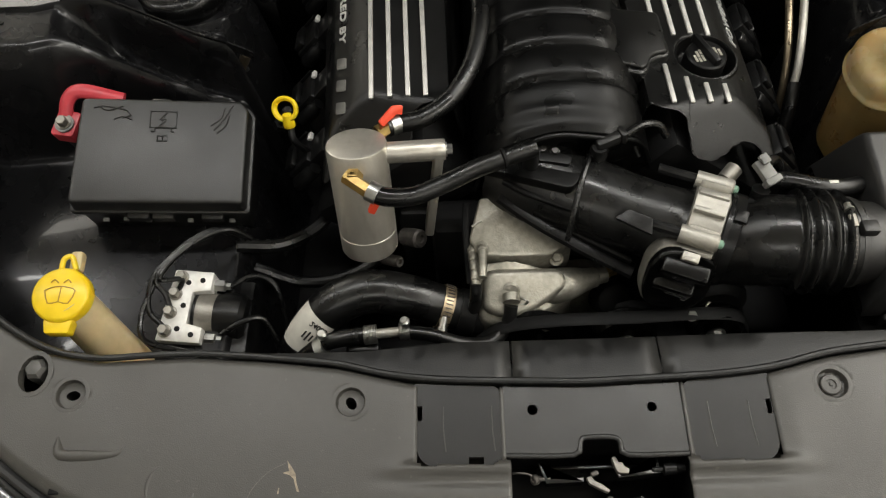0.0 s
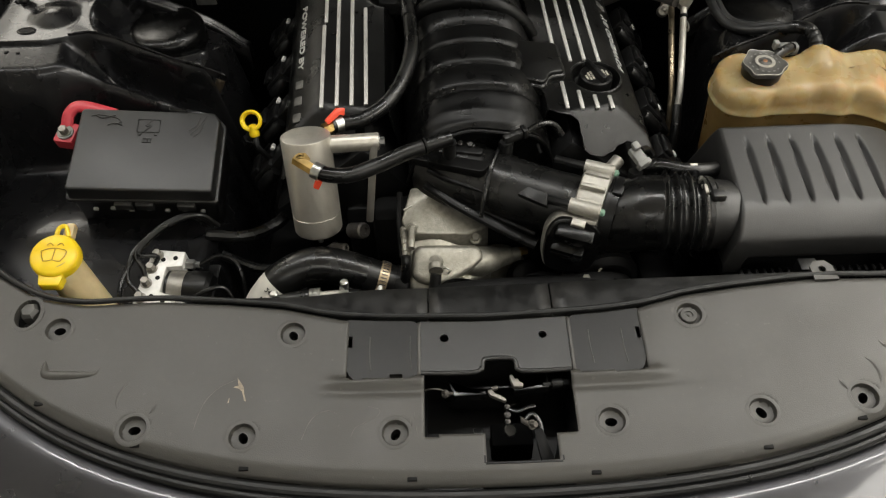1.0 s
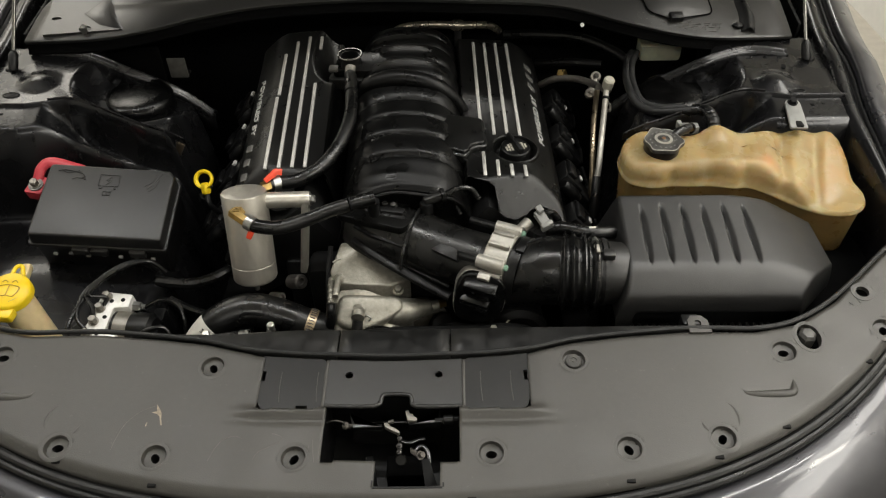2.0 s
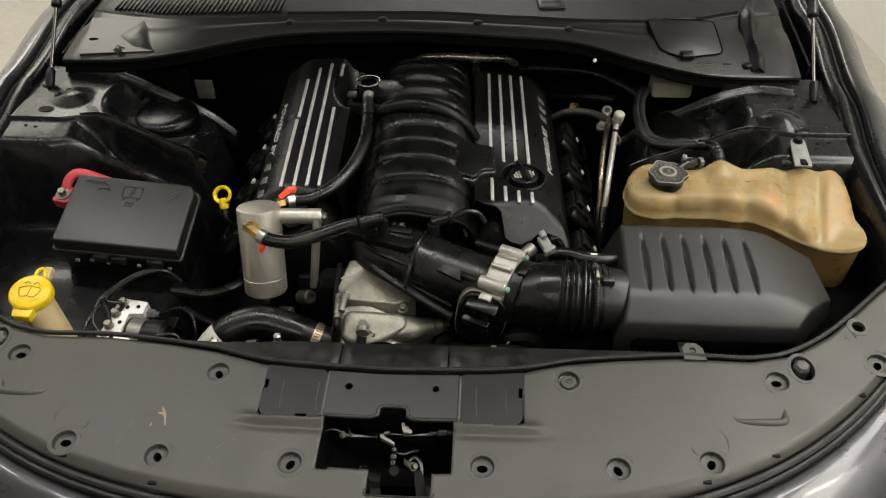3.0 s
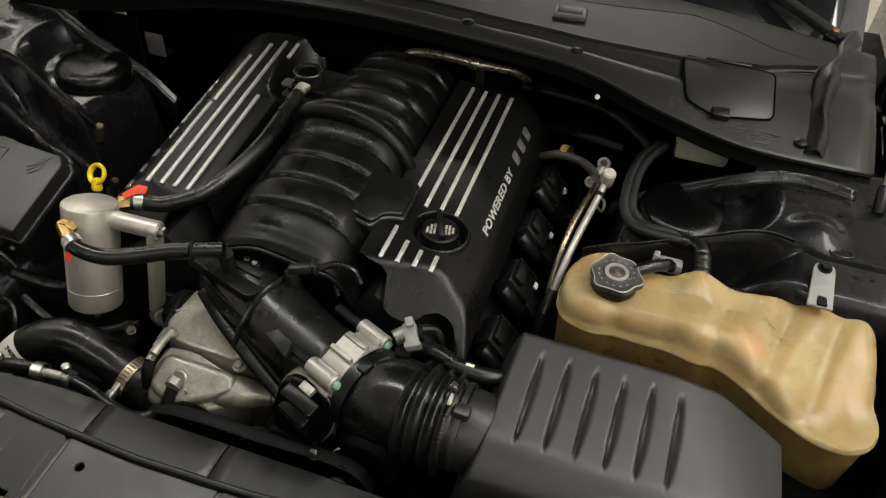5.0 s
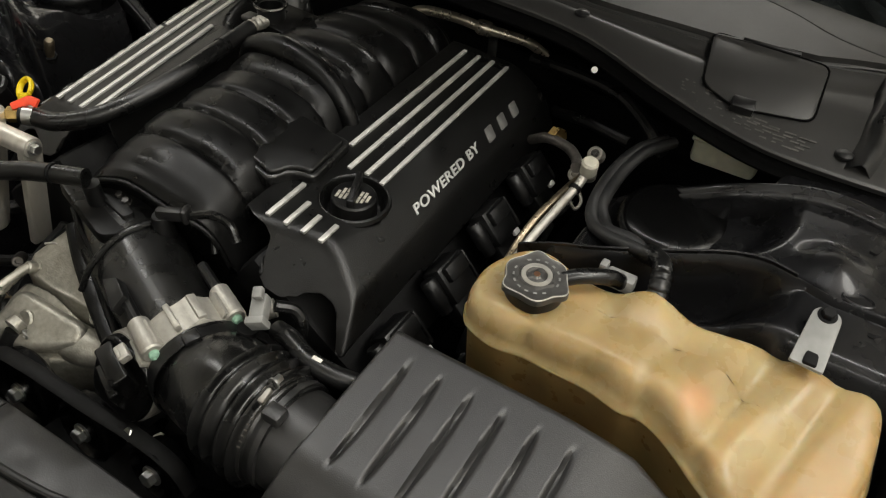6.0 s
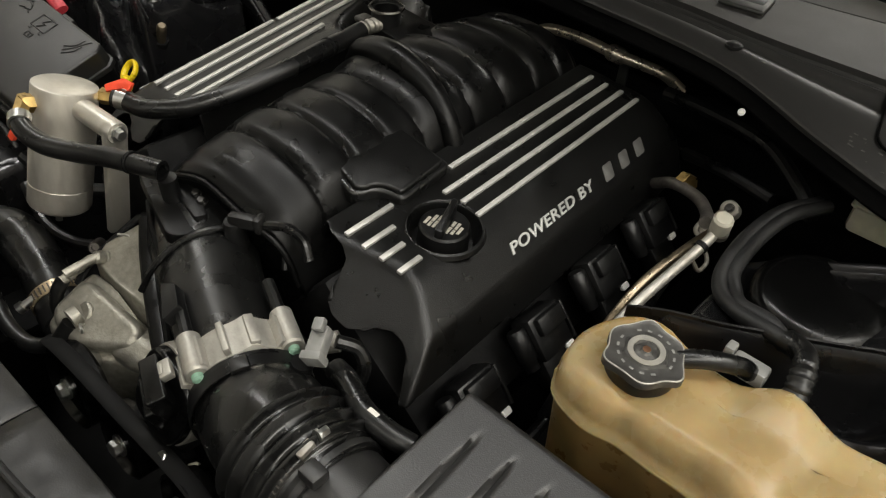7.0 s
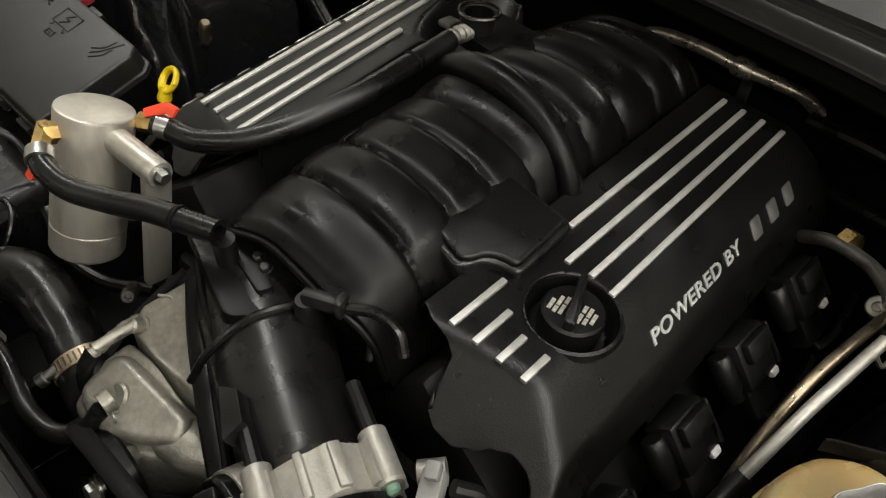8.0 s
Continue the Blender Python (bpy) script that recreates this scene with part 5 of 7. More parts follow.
for k, ang in enumerate((-62, -38, -14, 10, 34, 58)):
    w = side * math.sin(radians(ang)) + V((0, 0, 1)) * math.cos(radians(ang))
    part("web", box((0.034, 0.006 + 0.003 * (k % 2), 0.009), (0, 0, 0.0565), Matrix.Translation(t0) @ Matrix((A, w.cross(A) * 1.0, w)).transposed().to_4x4(), 0.0015), CAST_BRIGHT, throttle)
for p in ((0.179, 0.370, 0.840), (0.147, 0.296, 0.838)):
    lug = lathe([(-0.024, 0.0105), (0.017, 0.0105), (0.019, 0.009)], p, A, 20)
    part("lug", lug, CAST_BRIGHT, throttle, "cast screw lug")
    part("paint_mark", lathe([(0, 0.0052), (0.004, 0.0050), (0.0058, 0.0025)], V(p) + A * 0.019, A, 12), GREEN_DOT, throttle, "green paint mark")
    part("stud", tube([V(p) - A * 0.022, V(p) - A * 0.05, V(p) - A * 0.068], 0.0062, 10, 4), BLACK_PLASTIC, throttle)
part("side_boss", lathe([(0, 0.010), (0.02, 0.010)], (0.196, 0.388, 0.825), (0.6, 0.6, 0.2), 16), CAST, throttle)
mot = V((0.128, 0.272, 0.792))
m = Matrix.Translation(mot) @ frame_of(V((-0.05, -0.93, 0.36)), A)
part("actuator_rim", prism([V((p[0] * 1.05, p[1] * 1.05)) for p in rounded([(-0.030, -0.040), (0.026, -0.040), (0.038, -0.016), (0.038, 0.026), (0.018, 0.040), (-0.026, 0.040), (-0.038, 0.020), (-0.038, -0.018)], 0.014)], m, -0.024, -0.006, 0.002), CAST, throttle, "cast rim behind the actuator")
part("actuator", prism(rounded([(-0.030, -0.040), (0.026, -0.040), (0.038, -0.016), (0.038, 0.026), (0.018, 0.040), (-0.026, 0.040), (-0.038, 0.020), (-0.038, -0.018)], 0.014), m, -0.03, 0.004, 0.004, seg=3), GLOSS_BLACK, throttle, "black actuator cover")
up = V((-0.05, -0.35, 0.93)).normalized()
m = Matrix((A, up.cross(A).normalized(), up)).transposed().to_4x4()
m.translation = V((0.123, 0.264, 0.823))
part("gear_case", box((0.052, 0.019, 0.034), (0.0045, 0.0035, -0.017), m, 0.003, 3), GLOSS_BLACK, throttle, "black gear case")
part("gear_ledge", box((0.046, 0.030, 0.046), (0.000, -0.004, -0.046), m, 0.003, 3), GLOSS_BLACK, throttle, "black stepped gear case")
part("clip", box((0.019, 0.011, 0.009), (0.0045, 0.0175, 0.000), m, 0.0015), CAST_BRIGHT, throttle, "pale spring clip")
part("clip_slot", box((0.012, 0.004, 0.003), (0.0045, 0.0145, 0.004), m, 0.0008), CAST_BRIGHT, throttle)
for k in range(3):
    part("case_rib", box((0.042, 0.002, 0.0030), (0.0, -0.0192, -0.032 - 0.010 * k), m, 0.0008), GLOSS_BLACK, throttle)
part("case_pip", lathe([(0, 0.0022), (0.0012, 0.0018)], m @ V((-0.004, -0.0062, -0.012)), m.to_3x3() @ V((0, -1, 0)), 10), BLACK_PLASTIC, throttle)
part("plug", box((0.036, 0.034, 0.036), (0.008, -0.004, -0.080), m, 0.004), BLACK_PLASTIC, throttle, "black wiring plug")
part("plug_collar", box((0.040, 0.038, 0.006), (0.008, -0.004, -0.066), m, 0.002), BLACK_PLASTIC, throttle)
part("plug_lead", tube([m @ V((0.010, -0.004, -0.094)), m @ V((0.020, 0.004, -0.112)), m @ V((0.045, 0.020, -0.120)), m @ V((0.075, 0.03, -0.13))], 0.006, 10, 6), RUBBER, throttle, "black wiring lead")
part("bracket", box((0.006, 0.03, 0.06), (0.128, 0.300, 0.735), pose(0, 0, 0, 0, 0, 0), 0.002), GRIMY_CAST, throttle)

bellows = thing("intake_bellows", (0.24, 0.31, 0.75), "black rubber intake bellows with four ribs and a hose clamp", "intake hose")
path = [t0 + A * 0.020, t0 + A * 0.040, V((0.232, 0.309, 0.812)), V((0.262, 0.304, 0.815)), V((0.300, 0.301, 0.816)), V((0.318, 0.300, 0.816))]


def folds(s):
    r = 0.0545 - 0.004 * step(0.05, 0.12, s) + 0.002 * step(0.2, 0.4, s)
    for c in (0.56, 0.635, 0.71, 0.785):
        r += 0.0080 * bell(s - c, 0.018)
    return r - 0.002 * step(0.83, 0.86, s)


part("hose", tube(path, folds, 48, 26), RUBBER, bellows)
part("cuff", clamp_band(t0 + A * 0.031, A, 0.0535, 0.011), BLACK_PLASTIC, bellows, "black cuff band")
for ang in (-8,):
    up = V((0.397, 0.918, 0)) * math.sin(radians(ang)) + V((0, 0, 1)) * math.cos(radians(ang))
    part("cuff_lug", box((0.014, 0.016, 0.006), (0, 0, 0.0560), Matrix.Translation(t0 + A * 0.033) @ Matrix((A, up.cross(A), up)).transposed().to_4x4(), 0.0018), BLACK_PLASTIC, bellows)
part("clamp", clamp_band((0.298, 0.301, 0.816), (1, -0.03, 0), 0.0515, 0.011), BLACK_STEEL, bellows, "dark worm-drive clamp")
m = Matrix.Translation((0.298, 0.292, 0.8705)) @ pose(0, 0, 0, 12, 0, 4)
part("clamp_screw", box((0.008, 0.015, 0.007), (0, 0, 0), m, 0.002), CAST, bellows)
for k in range(7):
    part("band_tooth", box((0.006, 0.0013, 0.0008), (0, 0, 0.0532), Matrix.Translation((0.298, 0.301, 0.816)) @ pose(0, 0, 0, 26 + 5.5 * k, 0, 0), 0), GRIMY_CAST, bellows)
part("screw_head", hexbolt(m @ V((0, 0.012, 0)), (0, 1, -0.1), 0.004, 0.010), ZINC, bellows)
plug = thing("grey_connector", (0.228, 0.368, 0.85), "light grey wiring connector above the intake bellows", "connector")
m = Matrix.Translation((0.226, 0.366, 0.866)) @ pose(0, 0, 0, 20, -15, 25)
part("shell", box((0.015, 0.030, 0.014), (0, 0, 0), m, 0.002), GREY_CLIP, plug)
part("collar", box((0.019, 0.008, 0.018), (0, -0.013, 0), m, 0.002), GREY_CLIP, plug)
part("tab", box((0.010, 0.012, 0.008), (0.002, 0.012, 0.012), m, 0.002), GREY_CLIP, plug)
part("stem", lathe([(-0.03, 0.008), (0.0, 0.010)], (0.222, 0.352, 0.852), (0.1, 0.2, 1), 14), BLACK_PLASTIC, plug)
part("lead", tube([(0.232, 0.380, 0.864), (0.246, 0.392, 0.855), (0.256, 0.388, 0.835), (0.25, 0.37, 0.80)], 0.006, 10, 6), RUBBER, plug)
stub = thing("vacuum_pipe", (0.285, 0.355, 0.84), "short black pipe with a tiny pale mark beside the air box", "pipe")
part("tube", tube([(0.240, 0.372, 0.842), (0.262, 0.366, 0.848), (0.290, 0.356, 0.848), (0.318, 0.356, 0.846), (0.338, 0.362, 0.842)], 0.0100, 16, 6, hollow=0.7), RUBBER, stub)
part("mark", box((0.010, 0.004, 0.0006), (0.302, 0.3552, 0.8577), bevel=0), LABEL_PAPER, stub, "tiny pale mark")

# air box
airbox = thing("air_box", (0.50, 0.32, 0.62), "large satin black air filter box with six moulded grooves", "air box")
GX = [0.375 + 0.0314 * i for i in range(6)]


def lid_top(x, y):
    z = 0.872 + 0.125 * (y - 0.39)
    z = smin(z, 0.876 - 0.46 * (x - 0.548), 0.024)
    z = smin(z, 0.868 + 3.5 * (0.418 - y - 0.35 * max(0, x - 0.58)), 0.022)
    yf = 0.2605
    z = smin(z, 0.856 + 1.15 * (y - yf), 0.022)
    z = smin(z, 0.828 + 9.0 * (y - yf + 0.026), 0.012)
    z = smin(z, 0.866 + 4.5 * (x - 0.345), 0.020)
    d = (x - 0.592) * 0.70 - (y - 0.238) * 0.71
    z = smin(z, 0.828 - 7.0 * d, 0.014)
    z = smin(z, 0.828 - 9.0 * (x - 0.655), 0.012)
    for i, gx in enumerate(GX):
        t = (y - 0.272) / 0.122
        if -0.1 < t < 1.1:
            w = 0.0022 + 0.0036 * (1 - (2 * t - 1) ** 2)
            q = x - gx - 0.003 * t
            z -= 0.0056 * step(w, 0.0, -q * 1.5 if q < 0 else q * 0.7) * step(-0.02, 0.15, t) * step(1.02, 0.85, t)
    return z


bm = sheet(grid(0.325, 0.71, 0.002), lambda x: grid(0.175, 0.45, 0.003), lid_top, lambda x, y: lid_top(x, y) > (0.748 if x < 0.352 else 0.775))
for v in bm.verts:
    if v.is_boundary and v.co.x > 0.35:
        v.co.z = 0.770
for _ in range(12):
    bmesh.ops.smooth_vert(bm, verts=[v for v in bm.verts if v.is_boundary], factor=0.5, use_axis_x=True, use_axis_y=True, use_axis_z=True)
thicken(part("lid", bm, AIRBOX_PLASTIC, airbox, sharp=50), 0.003)
part("neck", tube([(0.300, 0.301, 0.816), (0.325, 0.300, 0.815), (0.345, 0.300, 0.812), (0.365, 0.300, 0.806)], lambda s: 0.0475 + 0.003 * step(0.5, 1, s), 40, 8), AIRBOX_PLASTIC, airbox)
part("neck_band", lathe([(0, 0.048), (0, 0.0515), (0.006, 0.0515), (0.006, 0.048)], (0.310, 0.301, 0.816), (1, 0, 0), 40, cap=False), AIRBOX_PLASTIC, airbox)
part("clamp_lug", box((0.018, 0.016, 0.012), (0.315, 0.285, 0.866), bevel=0.003), AIRBOX_PLASTIC, airbox)
base = rounded([(0.346, 0.254), (0.40, 0.248), (0.578, 0.246), (0.643, 0.308), (0.643, 0.410), (0.346, 0.425)], 0.02, 6)
part("base", prism(base, Matrix(), 0.62, 0.817, 0.003), BLACK_PLASTIC, airbox)
# tray raised and widened over the wing floor, its black painting the shade there
part("tray", prism(rounded([(0.330, 0.196), (0.64, 0.200), (0.765, 0.27), (0.765, 0.46), (0.335, 0.46)], 0.03, 6), Matrix(), 0.60, 0.758, 0.003), MATTE_BLACK, airbox, "dull black lower tray, widened to paint the wing floor's shade")
part("flange", prism([V((0.51 + (p[0] - 0.51) * 1.03, 0.31 + (p[1] - 0.31) * 1.04)) for p in base], Matrix(), 0.742, 0.752, 0.002), BLACK_PLASTIC, airbox)
tab = cutout([V(p) for p in ((0.411, 0.166), (0.441, 0.166), (0.4385, 0.186), (0.431, 0.194), (0.417, 0.194), (0.4105, 0.186))], [circle(0.4245, 0.1815, 0.0048)], lambda x, y: 0.8325 + 0.10 * (y - 0.180), 0.003)
part("mounting_tab", tab, GREY_PLASTIC, airbox, "grey clipped-corner mounting tab with a hole", sharp=20)
tooth = None
for k in range(22):
    at = V((0.352 + 0.0105 * k, 0.226 + 0.00012 * k, 0.764))
    if tooth is None:
        tooth = part("inlet_tooth", box((0.0045, 0.010, 0.026), at, bevel=0.001, seg=1), BLACK_PLASTIC, airbox)
    else:
        again(tooth, at, airbox)
part("tab_leg", box((0.024, 0.020, 0.070), (0.427, 0.212, 0.772), bevel=0.002), BLACK_PLASTIC, airbox)

# drive belt and pulleys in front of the engine
drive = thing("belt_drive", (0.08, 0.27, 0.58), "black drive belt over dark pulleys with bright bolts", "belt drive")
part("belt", tube([(-0.105, 0.250, 0.690), (-0.070, 0.250, 0.728), (0.0, 0.250, 0.742), (0.08, 0.250, 0.744), (0.16, 0.250, 0.750), (0.205, 0.250, 0.742), (0.224, 0.250, 0.712)], 0.0085, 10, 6, flat=0.22), DARK, drive)
for px, pz, r in ((-0.030, 0.690, 0.047), (0.078, 0.702, 0.038), (0.183, 0.716, 0.033)):
    wheel = part("pulley", lathe([(-0.016, r * 0.9), (-0.012, r), (0.010, r), (0.012, r * 0.88), (0.003, r * 0.82), (0.002, r * 0.36), (0.010, r * 0.32)], (px, 0.250, pz), (0, -1, 0.12), 40), GLOSS_BLACK, drive)
    part("bolt", hexbolt((px, 0.240, pz + 0.001), (0, -1, 0.12), 0.0085, 0.010), ZINC, drive, "bright pulley bolt")
part("tensioner", lathe([(-0.03, 0.024), (0.000, 0.024), (0.008, 0.020), (0.012, 0.012), (0.013, 0.002)], (0.072, 0.305, 0.690), (0.1, -0.6, 0.7), 24), DARK, drive, "grimy black tensioner")
part("tensioner_arm", prism(rounded([(-0.010, -0.012), (0.062, -0.008), (0.070, 0.004), (0.010, 0.016), (-0.012, 0.010)], 0.006), Matrix.Translation((0.080, 0.272, 0.712)) @ pose(0, 0, 0, 62, 0, 0), -0.008, 0.006, 0.002), DARK, drive)
alternator = thing("alternator", (0.20, 0.30, 0.66), "dark alternator with a pale cap behind the belt", "alternator")
part("case", lathe([(-0.05, 0.040), (-0.044, 0.048), (0.010, 0.048), (0.018, 0.038)], (0.190, 0.300, 0.690), (0.1, -1, 0.1), 32), DARK, alternator)
part("fin_ring", lathe([(0.0, 0.0485), (0.004, 0.050), (0.008, 0.0485)], (0.190, 0.300, 0.690), (0.1, -1, 0.1), 32), DARK, alternator)
part("pale_cap", prism(rounded([(-0.016, -0.009), (0.018, -0.010), (0.016, 0.010), (-0.014, 0.010)], 0.004), Matrix.Translation((0.176, 0.262, 0.742)) @ pose(0, 0, 0, 18, 20, -24) @ Matrix.Scale(0.5, 4), -0.010, 0.004, 0.002), BEIGE_CAP, alternator, "pale plastic cap")
part("case_bolt", hexbolt((0.150, 0.252, 0.744), (-0.1, -0.6, 0.8), 0.006, 0.009), ZINC, alternator, "small bright bolt")

# thermostat housing, cast
stat = thing("thermostat_housing", (-0.03, 0.32, 0.66), "cast aluminium thermostat housing with pipe stubs and bolts", "thermostat housing")


def block(top, low, material, parent, name, bevel=0.006):
    b = skin([[V((p[0], p[1], low)) for p in top], [V(p) for p in top]])
    rim = [e for e in b.edges if all(v.co.z > low + 0.01 for v in e.verts)]
    ups = [e for e in b.edges if abs(e.verts[0].co.z - e.verts[1].co.z) > 0.03]
    bmesh.ops.bevel(b, geom=list(set(rim + ups)), offset=bevel, segments=3, affect="EDGES", profile=0.5)
    return part(name, b, material, parent)


block([(-0.110, 0.346, 0.779), (-0.101, 0.327, 0.771), (-0.060, 0.326, 0.769), (-0.010, 0.333, 0.758), (0.020, 0.350, 0.756), (-0.045, 0.392, 0.803), (-0.096, 0.396, 0.796)], 0.66, STAT_CAST, stat, "upper_casting", 0.004)
block([(-0.106, 0.300, 0.747), (-0.098, 0.260, 0.726), (-0.060, 0.256, 0.721), (-0.018, 0.276, 0.720), (0.020, 0.304, 0.714), (0.022, 0.326, 0.722), (-0.058, 0.3245, 0.765), (-0.099, 0.322, 0.762)], 0.655, STAT_CAST, stat, "lower_casting", 0.008)
part("plateau", prism(rounded([(-0.052, -0.026), (-0.010, -0.038), (0.030, -0.020), (0.060, 0.0), (0.052, 0.022), (-0.046, 0.026)], 0.018, 6), Matrix.Translation((-0.048, 0.297, 0.738)) @ pose(0, 0, 0, 28, 6, 6), -0.03, 0.011, 0.009, seg=4), STAT_CAST, stat)
part("casting_seam", tube([(-0.1060, 0.3600, 0.7845), (-0.0960, 0.3660, 0.7855), (-0.0862, 0.3655, 0.7830), (-0.0623, 0.3583, 0.7752), (-0.0286, 0.3495, 0.7655)], 0.0014, 8, 6), CAST_BRIGHT, stat, "raised casting seam")
part("spout", lathe([(-0.02, 0.012), (0.0, 0.021), (0.02, 0.0225), (0.036, 0.019), (0.050, 0.0145), (0.064, 0.0130), (0.066, 0.0105), (0.078, 0.0105)], (-0.012, 0.306, 0.722), (0.95, 0.28, -0.08), 28), STAT_CAST, stat)
part("brass_end", lathe([(0, 0.008), (0.010, 0.008), (0.012, 0.0065), (0.020, 0.0065)], (0.056, 0.327, 0.718), (0.95, 0.28, -0.08), 6), BRASS, stat, "brass end fitting")
part("long_bolt", lathe([(0, 0.0085), (0.004, 0.0090), (0.005, 0.0070), (0.014, 0.0070), (0.016, 0.0055)], (-0.094, 0.338, 0.770), (0.0, -0.75, 0.55), 12), STAT_CAST, stat, "zinc nut")
part("bolt_shank", tube([(-0.094, 0.328, 0.778), (-0.0945, 0.308, 0.777), (-0.095, 0.292, 0.775)], 0.0052, 12, 4), STAT_CAST, stat)
part("bolt", hexbolt((-0.002, 0.336, 0.744), (0.1, -0.4, 0.9), 0.0062, 0.010), STAT_CAST, stat)
part("washer", lathe([(0, 0.0095), (0.002, 0.0095)], (-0.002, 0.3365, 0.743), (0.1, -0.4, 0.9), 18), STAT_CAST, stat)
part("stub", lathe([(-0.02, 0.0155), (0.006, 0.0150), (0.008, 0.0125), (0.016, 0.0120), (0.018, 0.0100)], (-0.0615, 0.300, 0.735), (0.0, -0.62, 0.55), 24), STAT_CAST, stat)
part("stub_clip", lathe([(0, 0.0105), (0.010, 0.0105)], (-0.061, 0.283, 0.748), (0.0, -0.75, -0.1), 18), STAT_CAST, stat, "bright spring clip")
part("clip_ear", tube([(-0.050, 0.281, 0.742), (-0.046, 0.276, 0.748), (-0.041, 0.275, 0.744), (-0.044, 0.275, 0.738), (-0.049, 0.275, 0.738)], 0.0013, 8, 5), ZINC, stat, "bent wire clip")
part("side_stub", lathe([(0, 0.010), (0.028, 0.009), (0.030, 0.006)], (-0.026, 0.272, 0.712), (0.2, -0.6, 0.5), 14), STAT_CAST, stat)
part("gasket", tube([(-0.112, 0.392, 0.790), (-0.1135, 0.360, 0.776), (-0.112, 0.330, 0.762), (-0.110, 0.305, 0.742)], 0.0045, 8, 5, flat=0.6), DARK, stat)
part("flange", prism(rounded([(-0.016, -0.036), (0.018, -0.034), (0.020, 0.030), (-0.018, 0.034)], 0.007), Matrix.Translation((-0.085, 0.268, 0.690)) @ pose(0, 0, 0, 62, 0, 0), -0.012, 0.004, 0.002), STAT_CAST, stat)
part("heat_wrap", tube([(-0.1075, 0.350, 0.762), (-0.1065, 0.330, 0.768), (-0.1040, 0.308, 0.766), (-0.1030, 0.290, 0.761)], lambda s: 0.0056 + 0.0004 * math.sin(33 * s) + 0.0004 * math.sin(97 * s), 14, 12), STAT_CAST, stat, "crinkled foil heat wrap")
part("heat_wrap_hose", tube([(-0.103, 0.291, 0.762), (-0.104, 0.280, 0.745), (-0.110, 0.276, 0.70)], 0.0075, 12, 5), RUBBER, stat)
for x, y, r in ((-0.176, 0.402, 0.013), (-0.204, 0.366, 0.008)):
    part("engine_boss", lathe([(-0.03, r), (0, r), (0.003, r * 0.8), (0.003, r * 0.45), (-0.002, r * 0.4)], (x, y, 0.700), (0.7, -0.5, 0.5), 18), GRIMY_CAST, stat, "grimy cast boss")
part("water_pump_face", lathe([(0, 0.05), (0.02, 0.048), (0.03, 0.03)], (0.03, 0.345, 0.655), (0.1, -0.9, 0.3), 28), STAT_CAST, stat)

# upper radiator hose with its label and clamp
hose = thing("radiator_hose", (-0.22, 0.28, 0.68), "thick black radiator hose with a white label and bright clamp", "hose")
HP = [(-0.342, 0.236, 0.620), (-0.333, 0.246, 0.665), (-0.312, 0.264, 0.705), (-0.278, 0.284, 0.733), (-0.236, 0.297, 0.741), (-0.190, 0.297, 0.729), (-0.147, 0.291, 0.711), (-0.095, 0.283, 0.695)]
part("body", tube(HP, 0.0270, 32, 12), RUBBER, hose)
part("label", patch(HP, 0.0275, 20, 32, (0.10, -0.45, 0.88), 60), LABEL_PAPER, hose, "white printed label")
line = spline(HP, 12)
t = (line[31] - line[27]).normalized()
u = V((0.35, -0.62, 0.70))
u = (u - t * t.dot(u)).normalized()
m = Matrix((t.cross(u), -t, u)).transposed().to_4x4()
m.translation = line[30] + u * 0.0278
part("label_number", writing("24088", 0.0095, m @ Matrix.Translation((-0.013, 0.0, 0)), 0.0002), INK, hose, "printed number")
for k in range(4):
    part("label_bar", box((0.0022, 0.010 + 0.004 * (k % 2), 0.0006), (-0.010 + 0.0050 * k, 0.018, -0.0006), m, 0), INK, hose, "illegible printed bar")
part("clamp", clamp_band((-0.143, 0.290, 0.7095), (0.93, -0.13, -0.33), 0.0272, 0.014), WORN_CLAMP, hose, "worn bright worm-drive clamp")
for k in range(12):
    turn = Matrix.Translation((-0.143, 0.290, 0.7095)) @ frame_of((0.93, -0.13, -0.33), (0, 0, 1)) @ pose(0, 0, 0, 0, 0, -60 + 10 * k)
    part("band_slot", box((0.0010, 0.0016, 0.009), (0.0290, 0, 0), turn, 0), GRIMY_CAST, hose)
part("clamp_screw", lathe([(-0.012, 0.005), (0.012, 0.005), (0.013, 0.007), (0.020, 0.007)], (-0.143, 0.268, 0.722), (-0.2, -0.8, -0.4), 12), ZINC, hose)
part("collar", lathe([(0, 0.029), (0.02, 0.029), (0.024, 0.026)], (-0.126, 0.288, 0.704), (0.95, -0.12, -0.25), 28), BLACK_PLASTIC, hose)

# small coolant hose with quick connectors
small = thing("coolant_hose", (-0.17, 0.24, 0.72), "thin black coolant hose with bright quick connectors", "hose")
part("left_hose", tube([(-0.335, 0.215, 0.690), (-0.312, 0.219, 0.722), (-0.284, 0.226, 0.744), (-0.250, 0.232, 0.748), (-0.222, 0.2345, 0.748)], 0.0100, 14, 7), RUBBER, small)
part("right_hose", tube([(-0.194, 0.237, 0.748), (-0.160, 0.236, 0.740), (-0.120, 0.230, 0.726), (-0.088, 0.236, 0.716), (-0.067, 0.254, 0.722), (-0.061, 0.272, 0.742)], 0.0084, 14, 8), RUBBER, small)
part("joiner", lathe([(0, 0.0058), (0.030, 0.0058)], (-0.222, 0.2345, 0.748), (1, 0.09, 0), 14), CAST_BRIGHT, small, "pale metal joiner")
